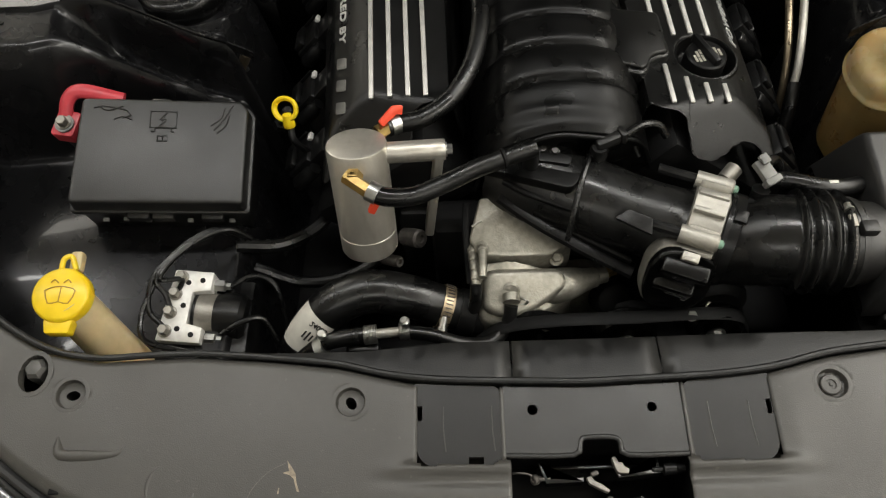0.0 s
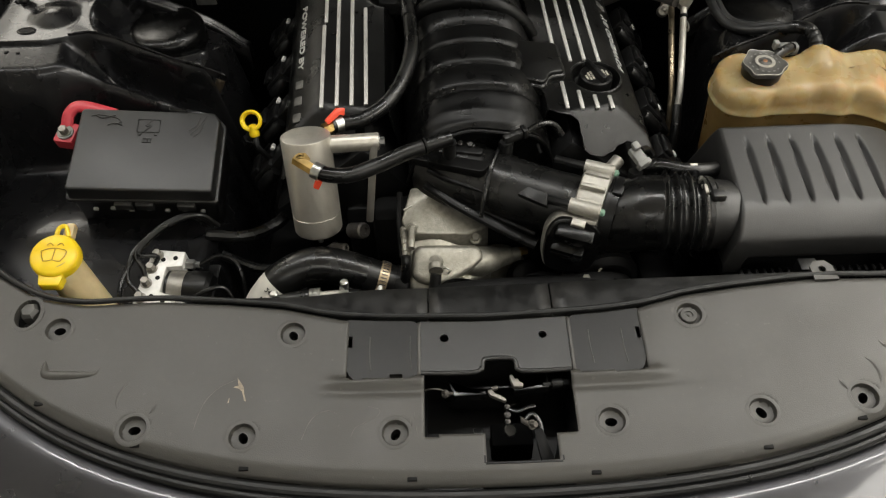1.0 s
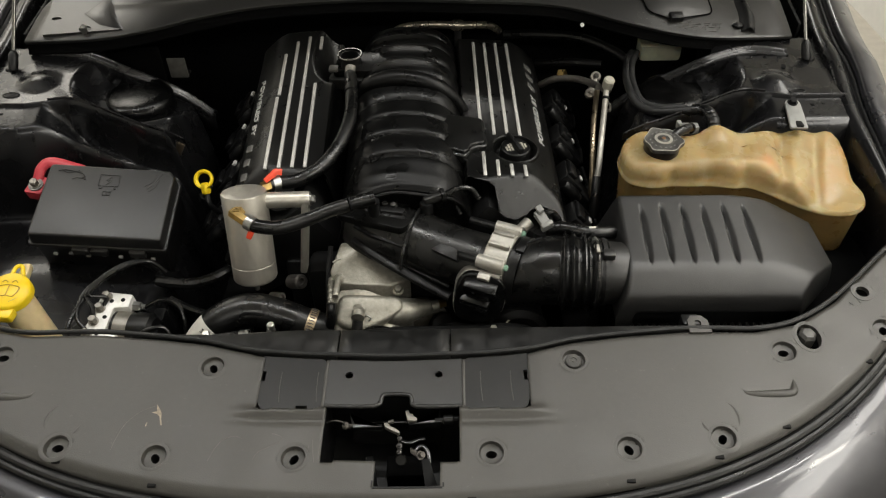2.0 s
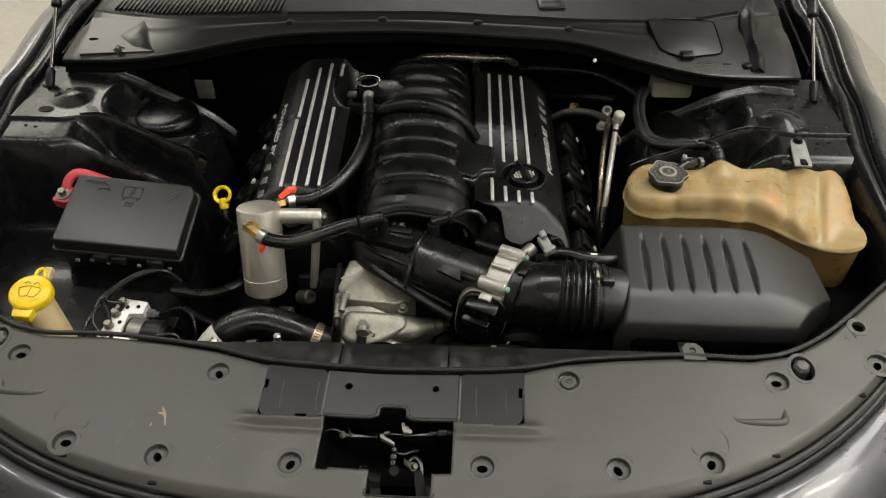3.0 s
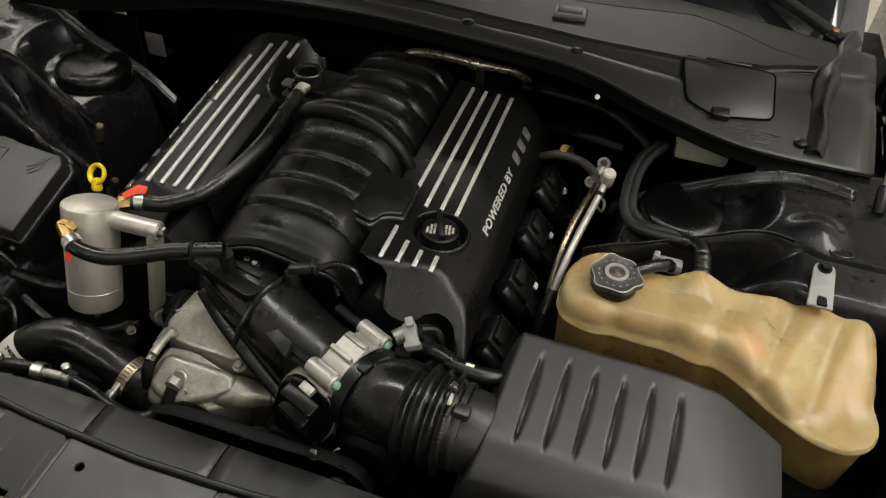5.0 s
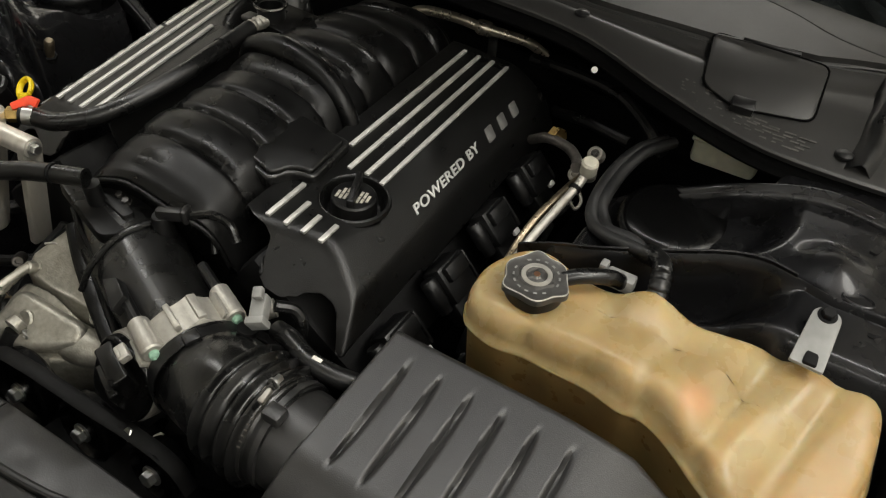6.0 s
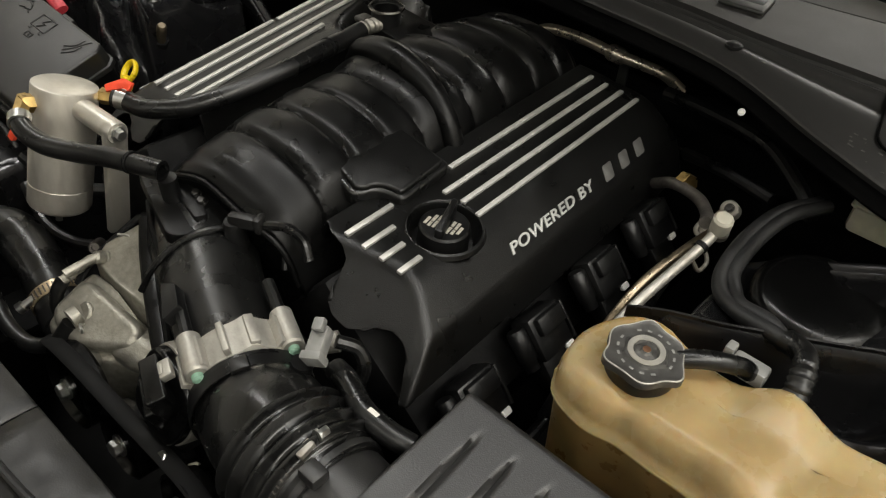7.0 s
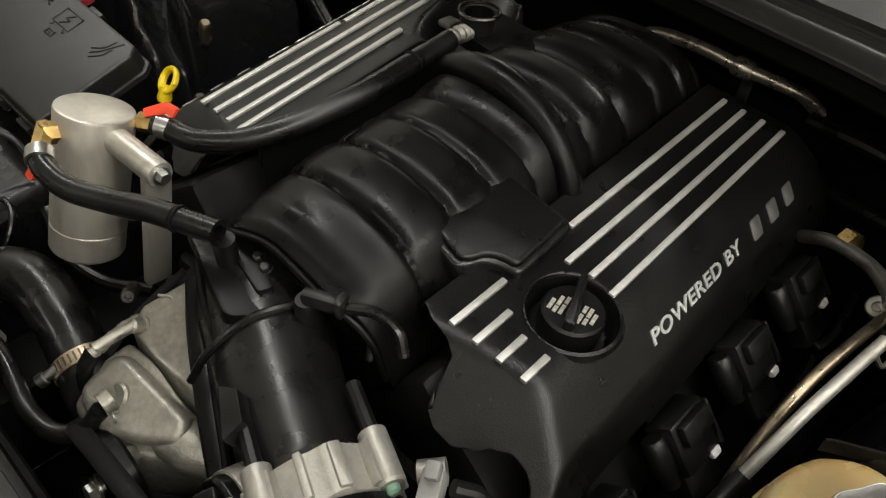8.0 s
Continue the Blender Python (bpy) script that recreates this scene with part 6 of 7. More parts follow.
for x, r, w in ((-0.229, 0.0110, 0.016), (-0.189, 0.0096, 0.013), (-0.288, 0.0112, 0.012)):
    at = V((x, 0.2345 + 0.09 * (x + 0.222) - (0.006 if x < -0.25 else 0), 0.748 if x > -0.25 else 0.7415))
    way = V((1, 0.09, 0)) if x > -0.25 else V((0.9, 0.22, 0.35))
    prof = []
    for k in range(9):
        prof += [(-w / 2 + w * k / 9, r), (-w / 2 + w * (k + 0.5) / 9, r + 0.0009)]
    part("clamp", lathe(prof, at, way, 22), ZINC, small, "bright ribbed clamp")
for x, z in ((-0.187, 0.764), (-0.284, 0.757)):
    part("clamp_screw", lathe([(-0.010, 0.0035), (-0.002, 0.0035), (0.0, 0.0058), (0.006, 0.0062), (0.008, 0.0045)], (x, 0.239 if x > -0.2 else 0.228, z), (-0.1, 0.1, 1), 10), ZINC, small, "knurled screw head")
part("holder", box((0.036, 0.014, 0.024), (-0.238, 0.224, 0.728), bevel=0.003), BLACK_PLASTIC, small)

# ---- catch can ----
can = thing("catch_can", (-0.233, 0.356, 0.758), "brushed aluminium oil catch can on a billet arm", "catch can")
c0, c1 = V((-0.2335, 0.352, 0.757)), V((-0.2350, 0.3975, 0.9015))
w = (c1 - c0).normalized()
L = (c1 - c0).length
part("body", lathe([(0.0, 0.030), (0.003, 0.0335), (0.006, 0.0350), (0.0305, 0.0350), (0.0312, 0.0343), (0.0322, 0.0343), (0.033, 0.0350), (L - 0.0035, 0.0350), (L - 0.001, 0.0342), (L, 0.0325), (L, 0.001)], c0, w, 64), BRUSHED, can)
part("drain", lathe([(-0.02, 0.004), (-0.008, 0.004), (-0.007, 0.008), (0.002, 0.008)], c0, w, 14), ZINC, can, "small drain stub")
arm0, arm1 = V((-0.206, 0.396, 0.884)), V((-0.134, 0.399, 0.884))
part("arm", lathe([(0, 0.0125), (0.070, 0.0125), (0.072, 0.0115)], arm0, arm1 - arm0, 32), BRUSHED, can, "round billet arm")
part("arm_bolt", hexbolt(arm1, arm1 - arm0, 0.0062, 0.008), ZINC, can)
m = Matrix.Translation((-0.150, 0.392, 0.820)) @ pose(0, 0, 0, -6, 8, 0)
part("plate", box((0.011, 0.026, 0.140), (0, 0, -0.004), m, 0.003), BRUSHED, can, "flat billet plate")
part("inlet", lathe([(-0.004, 0.0105), (0.016, 0.0105), (0.018, 0.009)], (-0.236, 0.364, 0.890), (0.0, -0.9, 0.25), 6), BRASS, can, "brass elbow fitting")
part("inlet_turn", lathe([(-0.012, 0.0085), (0.020, 0.0085)], (-0.235, 0.348, 0.893), (0.75, -0.55, -0.12), 6), BRASS, can)
part("outlet", lathe([(0, 0.0095), (0.022, 0.0095)], (-0.214, 0.425, 0.886), (0.8, 0.55, 0), 6), BRASS, can, "brass elbow fitting")


def breather_hose(points, r, tag_at, tag_turn, clamp_at, clamp_way, label, end_sleeve=None):
    h = thing("breather_hose", points[0], label, "hose", "catch can hoses")
    part("hose", tube(points, r, 20, 12, hollow=0.55), RUBBER, h)
    part("clamp", lathe([(-0.006, r + 0.0012), (0.006, r + 0.0012)], clamp_at, clamp_way, 24), ZINC, h, "bright pinch clamp")
    m = Matrix.Translation(tag_at) @ tag_turn
    part("tag", prism(rounded([(-0.004, -0.012), (0.004, -0.012), (0.0045, 0.010), (0.010, 0.014), (0.002, 0.022), (-0.006, 0.012)], 0.002), m, -0.0025, 0.0025, 0.001), ORANGE_TAG, h, "red plastic tag")
    if end_sleeve:
        part("sleeve", tube(end_sleeve, r - 0.0004, 20, 8, hollow=0.6), RUBBER, h, "short end sleeve")
        way = V(end_sleeve[1]) - V(end_sleeve[0])
        part("tie", lathe([(-0.0015, r + 0.0010), (0.0015, r + 0.0010)], V(end_sleeve[0]) + way * 0.05, way, 24), DARK, h, "thin black tie")
    return h


breather_hose([(-0.219, 0.337, 0.891), (-0.200, 0.331, 0.886), (-0.170, 0.336, 0.880), (-0.134, 0.352, 0.881), (-0.100, 0.367, 0.886), (-0.071, 0.3765, 0.8900)], 0.0108,
              (-0.212, 0.326, 0.880), frame_of((0.2, -0.9, 0.3), (-1, -0.1, 0.2)) @ pose(0, 0, 0, 0, 0, 160), (-0.213, 0.334, 0.890), (0.85, -0.45, -0.2), "black rubber breather hose with a red tag at the can",
              [(-0.0695, 0.3770, 0.8902), (-0.052, 0.3830, 0.8915), (-0.033, 0.3900, 0.8925)])
breather_hose([(-0.203, 0.434, 0.886), (-0.190, 0.441, 0.884), (-0.160, 0.449, 0.884), (-0.125, 0.475, 0.891), (-0.100, 0.520, 0.903), (-0.088, 0.580, 0.914), (-0.090, 0.640, 0.920), (-0.096, 0.690, 0.921), (-0.100, 0.718, 0.922)], 0.0112,
              (-0.200, 0.437, 0.900), frame_of((0.4, -0.7, 0.5), (0.8, 0.5, 0)) @ pose(0, 0, 0, 0, 0, -70), (-0.194, 0.4395, 0.8845), (0.85, 0.5, -0.1), "long black rubber breather hose running over the manifold",
              [(-0.092, 0.655, 0.9205), (-0.0945, 0.672, 0.921), (-0.097, 0.695, 0.9215)])
post = thing("breather_stub", (-0.03, 0.395, 0.84), "black upright breather stub on the intake elbow", "breather stub")
part("tube", tube([(-0.036, 0.398, 0.838), (-0.036, 0.396, 0.860), (-0.035, 0.394, 0.882)], 0.0095, 16, 5), BLACK_PLASTIC, post)
sensor = thing("air_sensor", (0.056, 0.418, 0.85), "dark grey elbow sensor with a black lead on the intake elbow", "sensor")
part("foot", lathe([(-0.02, 0.011), (0.008, 0.011), (0.012, 0.009)], (0.046, 0.413, 0.853), (0, -0.1, 1), 18), BLACK_PLASTIC, sensor)
m = Matrix.Translation((0.056, 0.418, 0.868)) @ pose(0, 0, 0, 0, -6, 22)
part("body", box((0.032, 0.015, 0.015), (0, 0, 0), m, 0.005), LID_PLASTIC, sensor)
part("collar", box((0.009, 0.018, 0.018), (0.018, 0, 0), m, 0.004), LID_PLASTIC, sensor)
part("lead", tube([(0.078, 0.426, 0.870), (0.098, 0.436, 0.874), (0.118, 0.440, 0.868), (0.130, 0.436, 0.852)], 0.0048, 10, 7), RUBBER, sensor)
part("second_lead", tube([(0.074, 0.428, 0.864), (0.088, 0.440, 0.850), (0.10, 0.43, 0.825)], 0.0042, 10, 6), RUBBER, sensor)
bolt_set = thing("manifold_bolts", (-0.03, 0.43, 0.855), "dark bolts on a small black bracket", "bolts")
part("bracket", prism(rounded([(-0.03, -0.008), (0.028, -0.02), (0.032, -0.008), (-0.02, 0.012)], 0.004), Matrix.Translation((-0.018, 0.412, 0.858)), -0.006, 0.001, 0.001), BLACK_PLASTIC, bolt_set)
for p in ((-0.020, 0.415, 0.858), (-0.006, 0.412, 0.858)):
    part("bolt", hexbolt(p, (0, -0.3, 1), 0.0045, 0.006), BLACK_STEEL, bolt_set)

# ---- coolant tank ----
tank = thing("coolant_tank", (0.56, 0.50, 0.66), "aged amber translucent coolant tank with a ribbed body", "coolant tank")
OUT = [(0.374, 0.500), (0.387, 0.479), (0.420, 0.469), (0.450, 0.474), (0.480, 0.473), (0.515, 0.473), (0.548, 0.466), (0.570, 0.468), (0.600, 0.456), (0.630, 0.438), (0.655, 0.424), (0.685, 0.408),
       (0.715, 0.400), (0.738, 0.412), (0.749, 0.440), (0.746, 0.475), (0.752, 0.510), (0.750, 0.560), (0.742, 0.590), (0.728, 0.602), (0.690, 0.592), (0.650, 0.590), (0.610, 0.577), (0.570, 0.574),
       (0.535, 0.582), (0.500, 0.566), (0.465, 0.572), (0.430, 0.588), (0.398, 0.580), (0.380, 0.558), (0.372, 0.530)]
outline = [V((p.x, p.y)) for p in spline([(*p, 0) for p in OUT + OUT[:1]], 4)[:-1]]


def inset(pts, d):
    n = len(pts)
    out = []
    for i, p in enumerate(pts):
        t = (pts[(i + 2) % n] - pts[i - 2]).normalized()
        out.append(p + V((-t.y, t.x)) * d)
    return out


def tank_z(p):
    x, y = p.x, p.y
    z = 0.898 - 0.045 * max(0.0, x - 0.45) - 0.30 * step(0.585, 0.70, x) * max(0.0, 0.570 - y)
    z -= 0.008 * step(0.415, 0.375, x) + 0.010 * step(0.545, 0.46, x)
    for c, deep, wide in ((0.445, 0.005, 0.009), (0.507, 0.005, 0.008), (0.570, 0.006, 0.008), (0.638, 0.013, 0.010), (0.695, 0.008, 0.009)):
        z -= deep * bell(x - c - 0.25 * (y - 0.52) * (c > 0.56), wide)
    z += 0.021 * bell(math.hypot(x - 0.532, y - 0.552), 0.021)
    return z


def seam_z(p):
    return 0.846 - 0.012 * step(0.57, 0.66, p.x) + 0.010 * step(0.67, 0.74, p.x)


SPINE = [V((0.405, 0.532)), V((0.55, 0.525)), V((0.62, 0.522)), V((0.705, 0.500))]


def to_spine(p):
    best = None
    for a, b in zip(SPINE, SPINE[1:]):
        t = max(0.0, min(1.0, (p - a).dot(b - a) / (b - a).length_squared))
        q = a + (b - a) * t
        if best is None or (p - q).length < (p - best).length:
            best = q
    return best


spine = [to_spine(p) for p in outline]
for _ in range(6):
    spine = [(spine[i - 1] + spine[i] * 2 + spine[(i + 1) % len(spine)]) / 4 for i in range(len(spine))]
spine = [to_spine(p) for p in spine]
rings = [[V((p.x, p.y, seam_z(p) + 0.004)) for p in inset(outline, 0.004)], [V((p.x, p.y, seam_z(p) - 0.001)) for p in inset(outline, 0.001)],
         [V((p.x, p.y, seam_z(p) - 0.001)) for p in inset(outline, -0.0018)], [V((p.x, p.y, seam_z(p) + 0.0020)) for p in inset(outline, -0.0020)], [V((p.x, p.y, seam_z(p) + 0.0034)) for p in outline]]
for t, drop in ((0.006, 0.026), (0.03, 0.0145), (0.08, 0.0068), (0.15, 0.0026), (0.25, 0.0006), (0.40, 0), (0.58, 0), (0.75, 0), (0.90, 0), (1.0, 0)):
    ring = []
    for p, q in zip(outline, spine):
        fold = sum(bell(p.x - c, 0.007) for c in (0.447, 0.508, 0.566, 0.622, 0.672)) if p.y < 0.50 else 0
        c = p + (q - p) * min(1.0, t + 0.085 * fold * step(0.30, 0.02, t))
        ring.append(V((c.x, c.y, max(tank_z(c) - drop, seam_z(p) + 0.006))))
    rings.append(ring)
bm = skin(rings, cap=False)
bm.verts.ensure_lookup_table()
bmesh.ops.remove_doubles(bm, verts=bm.verts[-len(outline):], dist=0.0018)
for _ in range(4):
    bmesh.ops.smooth_vert(bm, verts=[v for v in bm.verts if v.co.z > 0.876 and not v.is_boundary], factor=0.5, use_axis_x=True, use_axis_y=True, use_axis_z=True)
bmesh.ops.recalc_face_normals(bm, faces=bm.faces)
upper_half = part("upper_half", bm, AMBER, tank, sharp=75)
rings = []
for dz in (-0.003, 0.004, 0.02, 0.05, 0.08, 0.12):
    rings.append([V((p.x, p.y, seam_z(p) - dz)) for p in inset(outline, 0.0022 + 0.06 * max(dz, 0))])
part("lower_half", skin(rings[::-1]), COOLANT, tank, "darker amber lower half holding coolant", sharp=60)
bm = bmesh.new()
prism(rounded([(-0.0145, -0.055), (0.0145, -0.055), (0.0125, 0.012), (-0.0125, 0.012)], [0.002, 0.002, 0.013, 0.013], 6), Matrix.Translation((0.676, 0.612, 0.9125)) @ pose(0, 0, 0, 14, 0, -3), -0.0025, 0.0015, 0.0008, bm=bm)
bracket = part("bracket", bm, GREY_CLIP, tank, "pale grey bracket with a bolt")
part("bracket_window", box((0.012, 0.034, 0.005), (0.675, 0.576, 0.9020), pose(0, 0, 0, 0, 0, 0), 0.002), DARK, tank)
part("bracket_bolt", hexbolt((0.676, 0.616, 0.914), (0, -0.24, 1), 0.0065, 0.008), DARK, tank)
n = V((0.02, -0.06, 1)).normalized()
o = V((0.434, 0.517, 0.885))


def scallop(a, s):
    return 1 + (0.10 * max(0.0, math.cos(3 * a + 0.5)) ** 4 + 0.045 * math.cos(6 * a + 0.4) if s > 0.015 else 0)


part("filler_neck", lathe([(-0.01, 0.026), (0.003, 0.027), (0.004, 0.0285), (0.016, 0.0290)], o, n, 40), BLACK_PLASTIC, tank, "black filler neck")
lid = part("pressure_cap", lathe([(0.0165, 0.0285), (0.0168, 0.0305), (0.0220, 0.0305), (0.0245, 0.0288), (0.0235, 0.026), (0.0238, 0.017), (0.0258, 0.0155), (0.0258, 0.010), (0.0240, 0.0085), (0.0245, 0.005), (0.0265, 0.003), (0.0268, 0.0005)], o, n, 72, bumps=scallop), CAP_METAL, tank, "dull grey metal pressure cap with scalloped edge")
m = Matrix.Translation(o) @ frame_of(n)
for k in range(16):
    if k % 8 != 3:
        part("print_bar", box((0.0035, 0.0018, 0.0004), (0, 0.0215, 0.0238), m @ pose(0, 0, 0, 0, 0, k * 22.5), 0), GREY_CLIP, lid, "faint pale print bar")
part("rim", tube([m @ V((0.0295 * scallop(a, 1) * math.cos(a), 0.0295 * scallop(a, 1) * math.sin(a), 0.0236)) for a in [math.pi * k / 36 for k in range(73)]], 0.0007, 8, 1), CAST_BRIGHT, lid, "worn bright rim")
part("inner_ring", lathe([(0.0255, 0.0150), (0.0264, 0.0145), (0.0264, 0.0105), (0.0255, 0.0100)], o, n, 32, cap=False), CAST_BRIGHT, lid, "worn bright ring")
part("centre_dot", lathe([(0, 0.0032), (0.0004, 0.0032)], o + n * 0.0267, n, 16), COPPER, lid, "rusty centre dot")

# hoses and conduit by the tank
ohose = thing("overflow_hose", (0.50, 0.65, 0.86), "black overflow hose running round the strut tower", "hose")
part("end", tube([(0.536, 0.570, 0.890), (0.534, 0.580, 0.902), (0.529, 0.598, 0.908), (0.520, 0.611, 0.905), (0.508, 0.618, 0.901)], lambda q: 0.0100 + (0.0007 * math.sin(75 * q) if q < 0.45 else 0), 16, 10), RUBBER, ohose, "ribbed hose end")
for k in range(2):
    d = 0.0095 * k
    part("conduit", tube([(0.510, 0.617 + d * 0.5, 0.901 - d), (0.490, 0.624 + d, 0.896), (0.460, 0.638 + d, 0.886), (0.436 + d, 0.662 + d, 0.878), (0.423 + d, 0.700, 0.878), (0.421 + d, 0.760, 0.882), (0.430 + d, 0.815, 0.886), (0.450 + d, 0.870, 0.880)], 0.0074, 12, 10), SEAL_RUBBER, ohose)
part("second_conduit", tube([(0.448, 0.530, 0.900), (0.468, 0.544, 0.905), (0.486, 0.558, 0.903), (0.496, 0.572, 0.894), (0.500, 0.585, 0.88)], 0.008, 12, 7), RUBBER, ohose)
clip2 = thing("hose_clip", (0.49, 0.58, 0.88), "pale plastic hose clip behind the coolant tank", "clip")
part("body", box((0.030, 0.016, 0.016), (0.497, 0.582, 0.886), bevel=0.003), GREY_CLIP, clip2)
part("prong", box((0.008, 0.012, 0.014), (0.478, 0.584, 0.892), bevel=0.002), GREY_CLIP, clip2)

# air conditioning lines
lines = thing("refrigerant_lines", (0.36, 0.68, 0.70), "bare metal refrigerant lines with pale end caps", "pipe")
part("thin_line", tube([(0.387, 0.770, 0.860), (0.384, 0.752, 0.848), (0.376, 0.710, 0.832), (0.367, 0.662, 0.812), (0.360, 0.622, 0.785), (0.356, 0.604, 0.764)], 0.0056, 14, 8), CAST_BRIGHT, lines)
part("tan_line", tube([(0.376, 0.800, 0.835), (0.368, 0.760, 0.830), (0.357, 0.700, 0.816), (0.352, 0.652, 0.790), (0.350, 0.622, 0.755), (0.35, 0.60, 0.70)], 0.0054, 14, 8), TAN_METAL, lines, "dull tan pipe")
part("rubber_end", tube([(0.3565, 0.606, 0.766), (0.352, 0.580, 0.742), (0.348, 0.56, 0.70)], 0.0085, 14, 6), RUBBER, lines)
part("fitting_lug", lathe([(-0.010, 0.0105), (0.004, 0.0105), (0.006, 0.009), (0.006, 0.005), (0.002, 0.004)], (0.376, 0.832, 0.848), (-0.1, -0.75, 0.65), 24), CAST, lines, "round lug with a dark bolt")
part("lug_bolt", hexbolt((0.376, 0.8285, 0.852), (-0.1, -0.75, 0.65), 0.0042, 0.005), BLACK_STEEL, lines)
part("lower_lug", lathe([(-0.010, 0.0105), (0.004, 0.0105), (0.006, 0.009), (0.006, 0.005), (0.002, 0.004)], (0.364, 0.806, 0.826), (-0.1, -0.75, 0.65), 24), CAST, lines)
part("fitting_bar", tube([(0.377, 0.835, 0.846), (0.371, 0.820, 0.836), (0.365, 0.808, 0.824)], 0.0085, 12, 4), CAST, lines)
part("pale_cap", lathe([(0, 0.0100), (0.004, 0.0108), (0.018, 0.0108), (0.021, 0.0085)], (0.388, 0.771, 0.860), (0.10, -0.25, 1), 12), BEIGE_CAP, lines, "pale plastic cap")
part("cap_collar", lathe([(-0.008, 0.0085), (-0.006, 0.011), (0, 0.011)], (0.388, 0.773, 0.858), (0.10, -0.25, 1), 16), CAST, lines)
part("ring_clip", lathe([(0, 0.0075), (0.005, 0.0075)], (0.383, 0.747, 0.846), (0.1, 0.6, 0.3), 16), DARK, lines)
part("bracket_loop", tube([(0.384, 0.757, 0.842), (0.394, 0.750, 0.832), (0.392, 0.738, 0.826), (0.383, 0.738, 0.834)], 0.0024, 8, 6), CAST, lines)
part("rear_line", tube([(0.372, 0.772, 0.860), (0.362, 0.800, 0.852), (0.338, 0.830, 0.845), (0.300, 0.850, 0.835), (0.27, 0.87, 0.81)], 0.0070, 14, 7), GRIMY_CAST, lines)
part("brass_collar", lathe([(0, 0.012), (0.014, 0.012)], (0.318, 0.852, 0.842), (-0.8, 0.4, -0.2), 6), BRASS, lines)

# brake fluid reservoir under the cowl, and a bare bracket on the other side
fluid = thing("brake_reservoir", (0.517, 0.92, 0.82), "cream plastic fluid reservoir under the cowl edge", "reservoir")
part("tank", box((0.085, 0.05, 0.038), (0.520, 0.928, 0.860), pose(0, 0, 0, 0, 0, 0), 0.008), MILKY, fluid)
part("ledge", box((0.09, 0.056, 0.005), (0.520, 0.925, 0.878), bevel=0.003), MILKY, fluid)
plate = thing("grey_bracket", (-0.479, 0.872, 0.84), "flat grey metal bracket near the firewall", "bracket")
part("plate", box((0.038, 0.004, 0.044), (-0.479, 0.870, 0.860), pose(0, 0, 0, 0, 0, 0), 0.002), BUMPER_RUBBER, plate)
part("foot", box((0.030, 0.03, 0.004), (-0.479, 0.884, 0.838), bevel=0.001), DARK, plate)

# ---- strut tower caps, bonnet struts, studs ----
for s, x, y, z in ((-1, -0.520, 0.747, 0.853), (1, 0.508, 0.744, 0.848)):
    ob = thing("tower_cap", (x, y, z - 0.02), "round domed black strut tower cap", "tower cap", "strut tower caps")
    part("dome", lathe([(-0.03, 0.066), (0.004, 0.0658), (0.012, 0.0640), (0.018, 0.0595), (0.0215, 0.052), (0.0225, 0.042), (0.0230, 0.020), (0.0232, 0.002)], (x, y, z), (0, -0.05, 1), 48), GLOSS_BLACK, ob)
    part("rim", lathe([(-0.034, 0.068), (-0.030, 0.0735), (-0.024, 0.0735), (-0.020, 0.066)], (x, y, z), (0, -0.05, 1), 48), RUBBER, ob)
for s in (-1, 1):
    ob = thing("bonnet_strut", (s * 0.748, 0.765, 0.91), "thin gas strut holding the bonnet up", "gas strut", "bonnet gas struts")
    low, mid = V((s * 0.748, 0.765, 0.927)), V((s * 0.745, 0.868, 1.040))
    high = low + (mid - low) * 3.2
    part("rod", tube([low, (low + mid) / 2, mid], 0.0034, 12, 4), ROD_STEEL, ob, "polished rod")
    part("cylinder", tube([mid, (mid + high) / 2, high], 0.0095, 20, 4), BLACK_STEEL, ob, "dark gas cylinder")
    part("collar", lathe([(-0.003, 0.0065), (0, 0.0098), (0.004, 0.0098)], mid, high - low, 20), DARK, ob)
    part("socket", lathe([(-0.012, 0.0065), (-0.006, 0.0085), (0.020, 0.0085), (0.026, 0.0055)], low, high - low, 14), BLACK_PLASTIC, ob)
    part("ball_stud", lathe([(-0.022, 0.013), (-0.010, 0.012), (-0.008, 0.006), (0.006, 0.006)], low, (-s * 0.5, 0, 1), 14), BLACK_PLASTIC, ob)
for x, y, z in ((-0.413, 0.614, 0.832), (-0.365, 0.566, 0.770)):
    ob = thing("stud", (x, y, z - 0.03), "bare threaded stud on the inner wing", "stud", "inner wing studs")
    b = lathe([(-0.012, 0.0068)] + [(0.0026 * i, 0.0075 if i % 2 else 0.0067) for i in range(9)] + [(0.0235, 0.005)], (x, y, z), (0.45, -0.10, 0.85), 14)
    part("thread", b, TAN_METAL if z > 0.8 else BLACK_STEEL, ob)
    part("nut", lathe([(-0.020, 0.011), (-0.010, 0.011)], (x, y, z), (0.45, -0.10, 0.85), 6), DARK, ob)

# ---- fuse box ----
fuse = thing("fuse_box", (-0.48, 0.44, 0.72), "black plastic fuse box with moulded warning symbols", "fuse box")
ex = V((0.191, 0.009, -0.025)).normalized()
ey = V((-0.002, 0.130, 0.045))
ey = (ey - ex * ey.dot(ex)).normalized()
F = Matrix((ex, ey, ex.cross(ey))).transposed().to_4x4()
F.translation = V((-0.4880, 0.4465, 0.8455))
out = rounded([(-0.108, -0.071), (0.103, -0.070), (0.105, 0.058), (0.096, 0.070), (-0.103, 0.070)], [0.007, 0.006, 0.004, 0.004, 0.008], 5)
part("lid", prism(out, F, -0.026, 0.0, 0.0035, seg=4, taper=0.975), FUSE_PLASTIC, fuse)
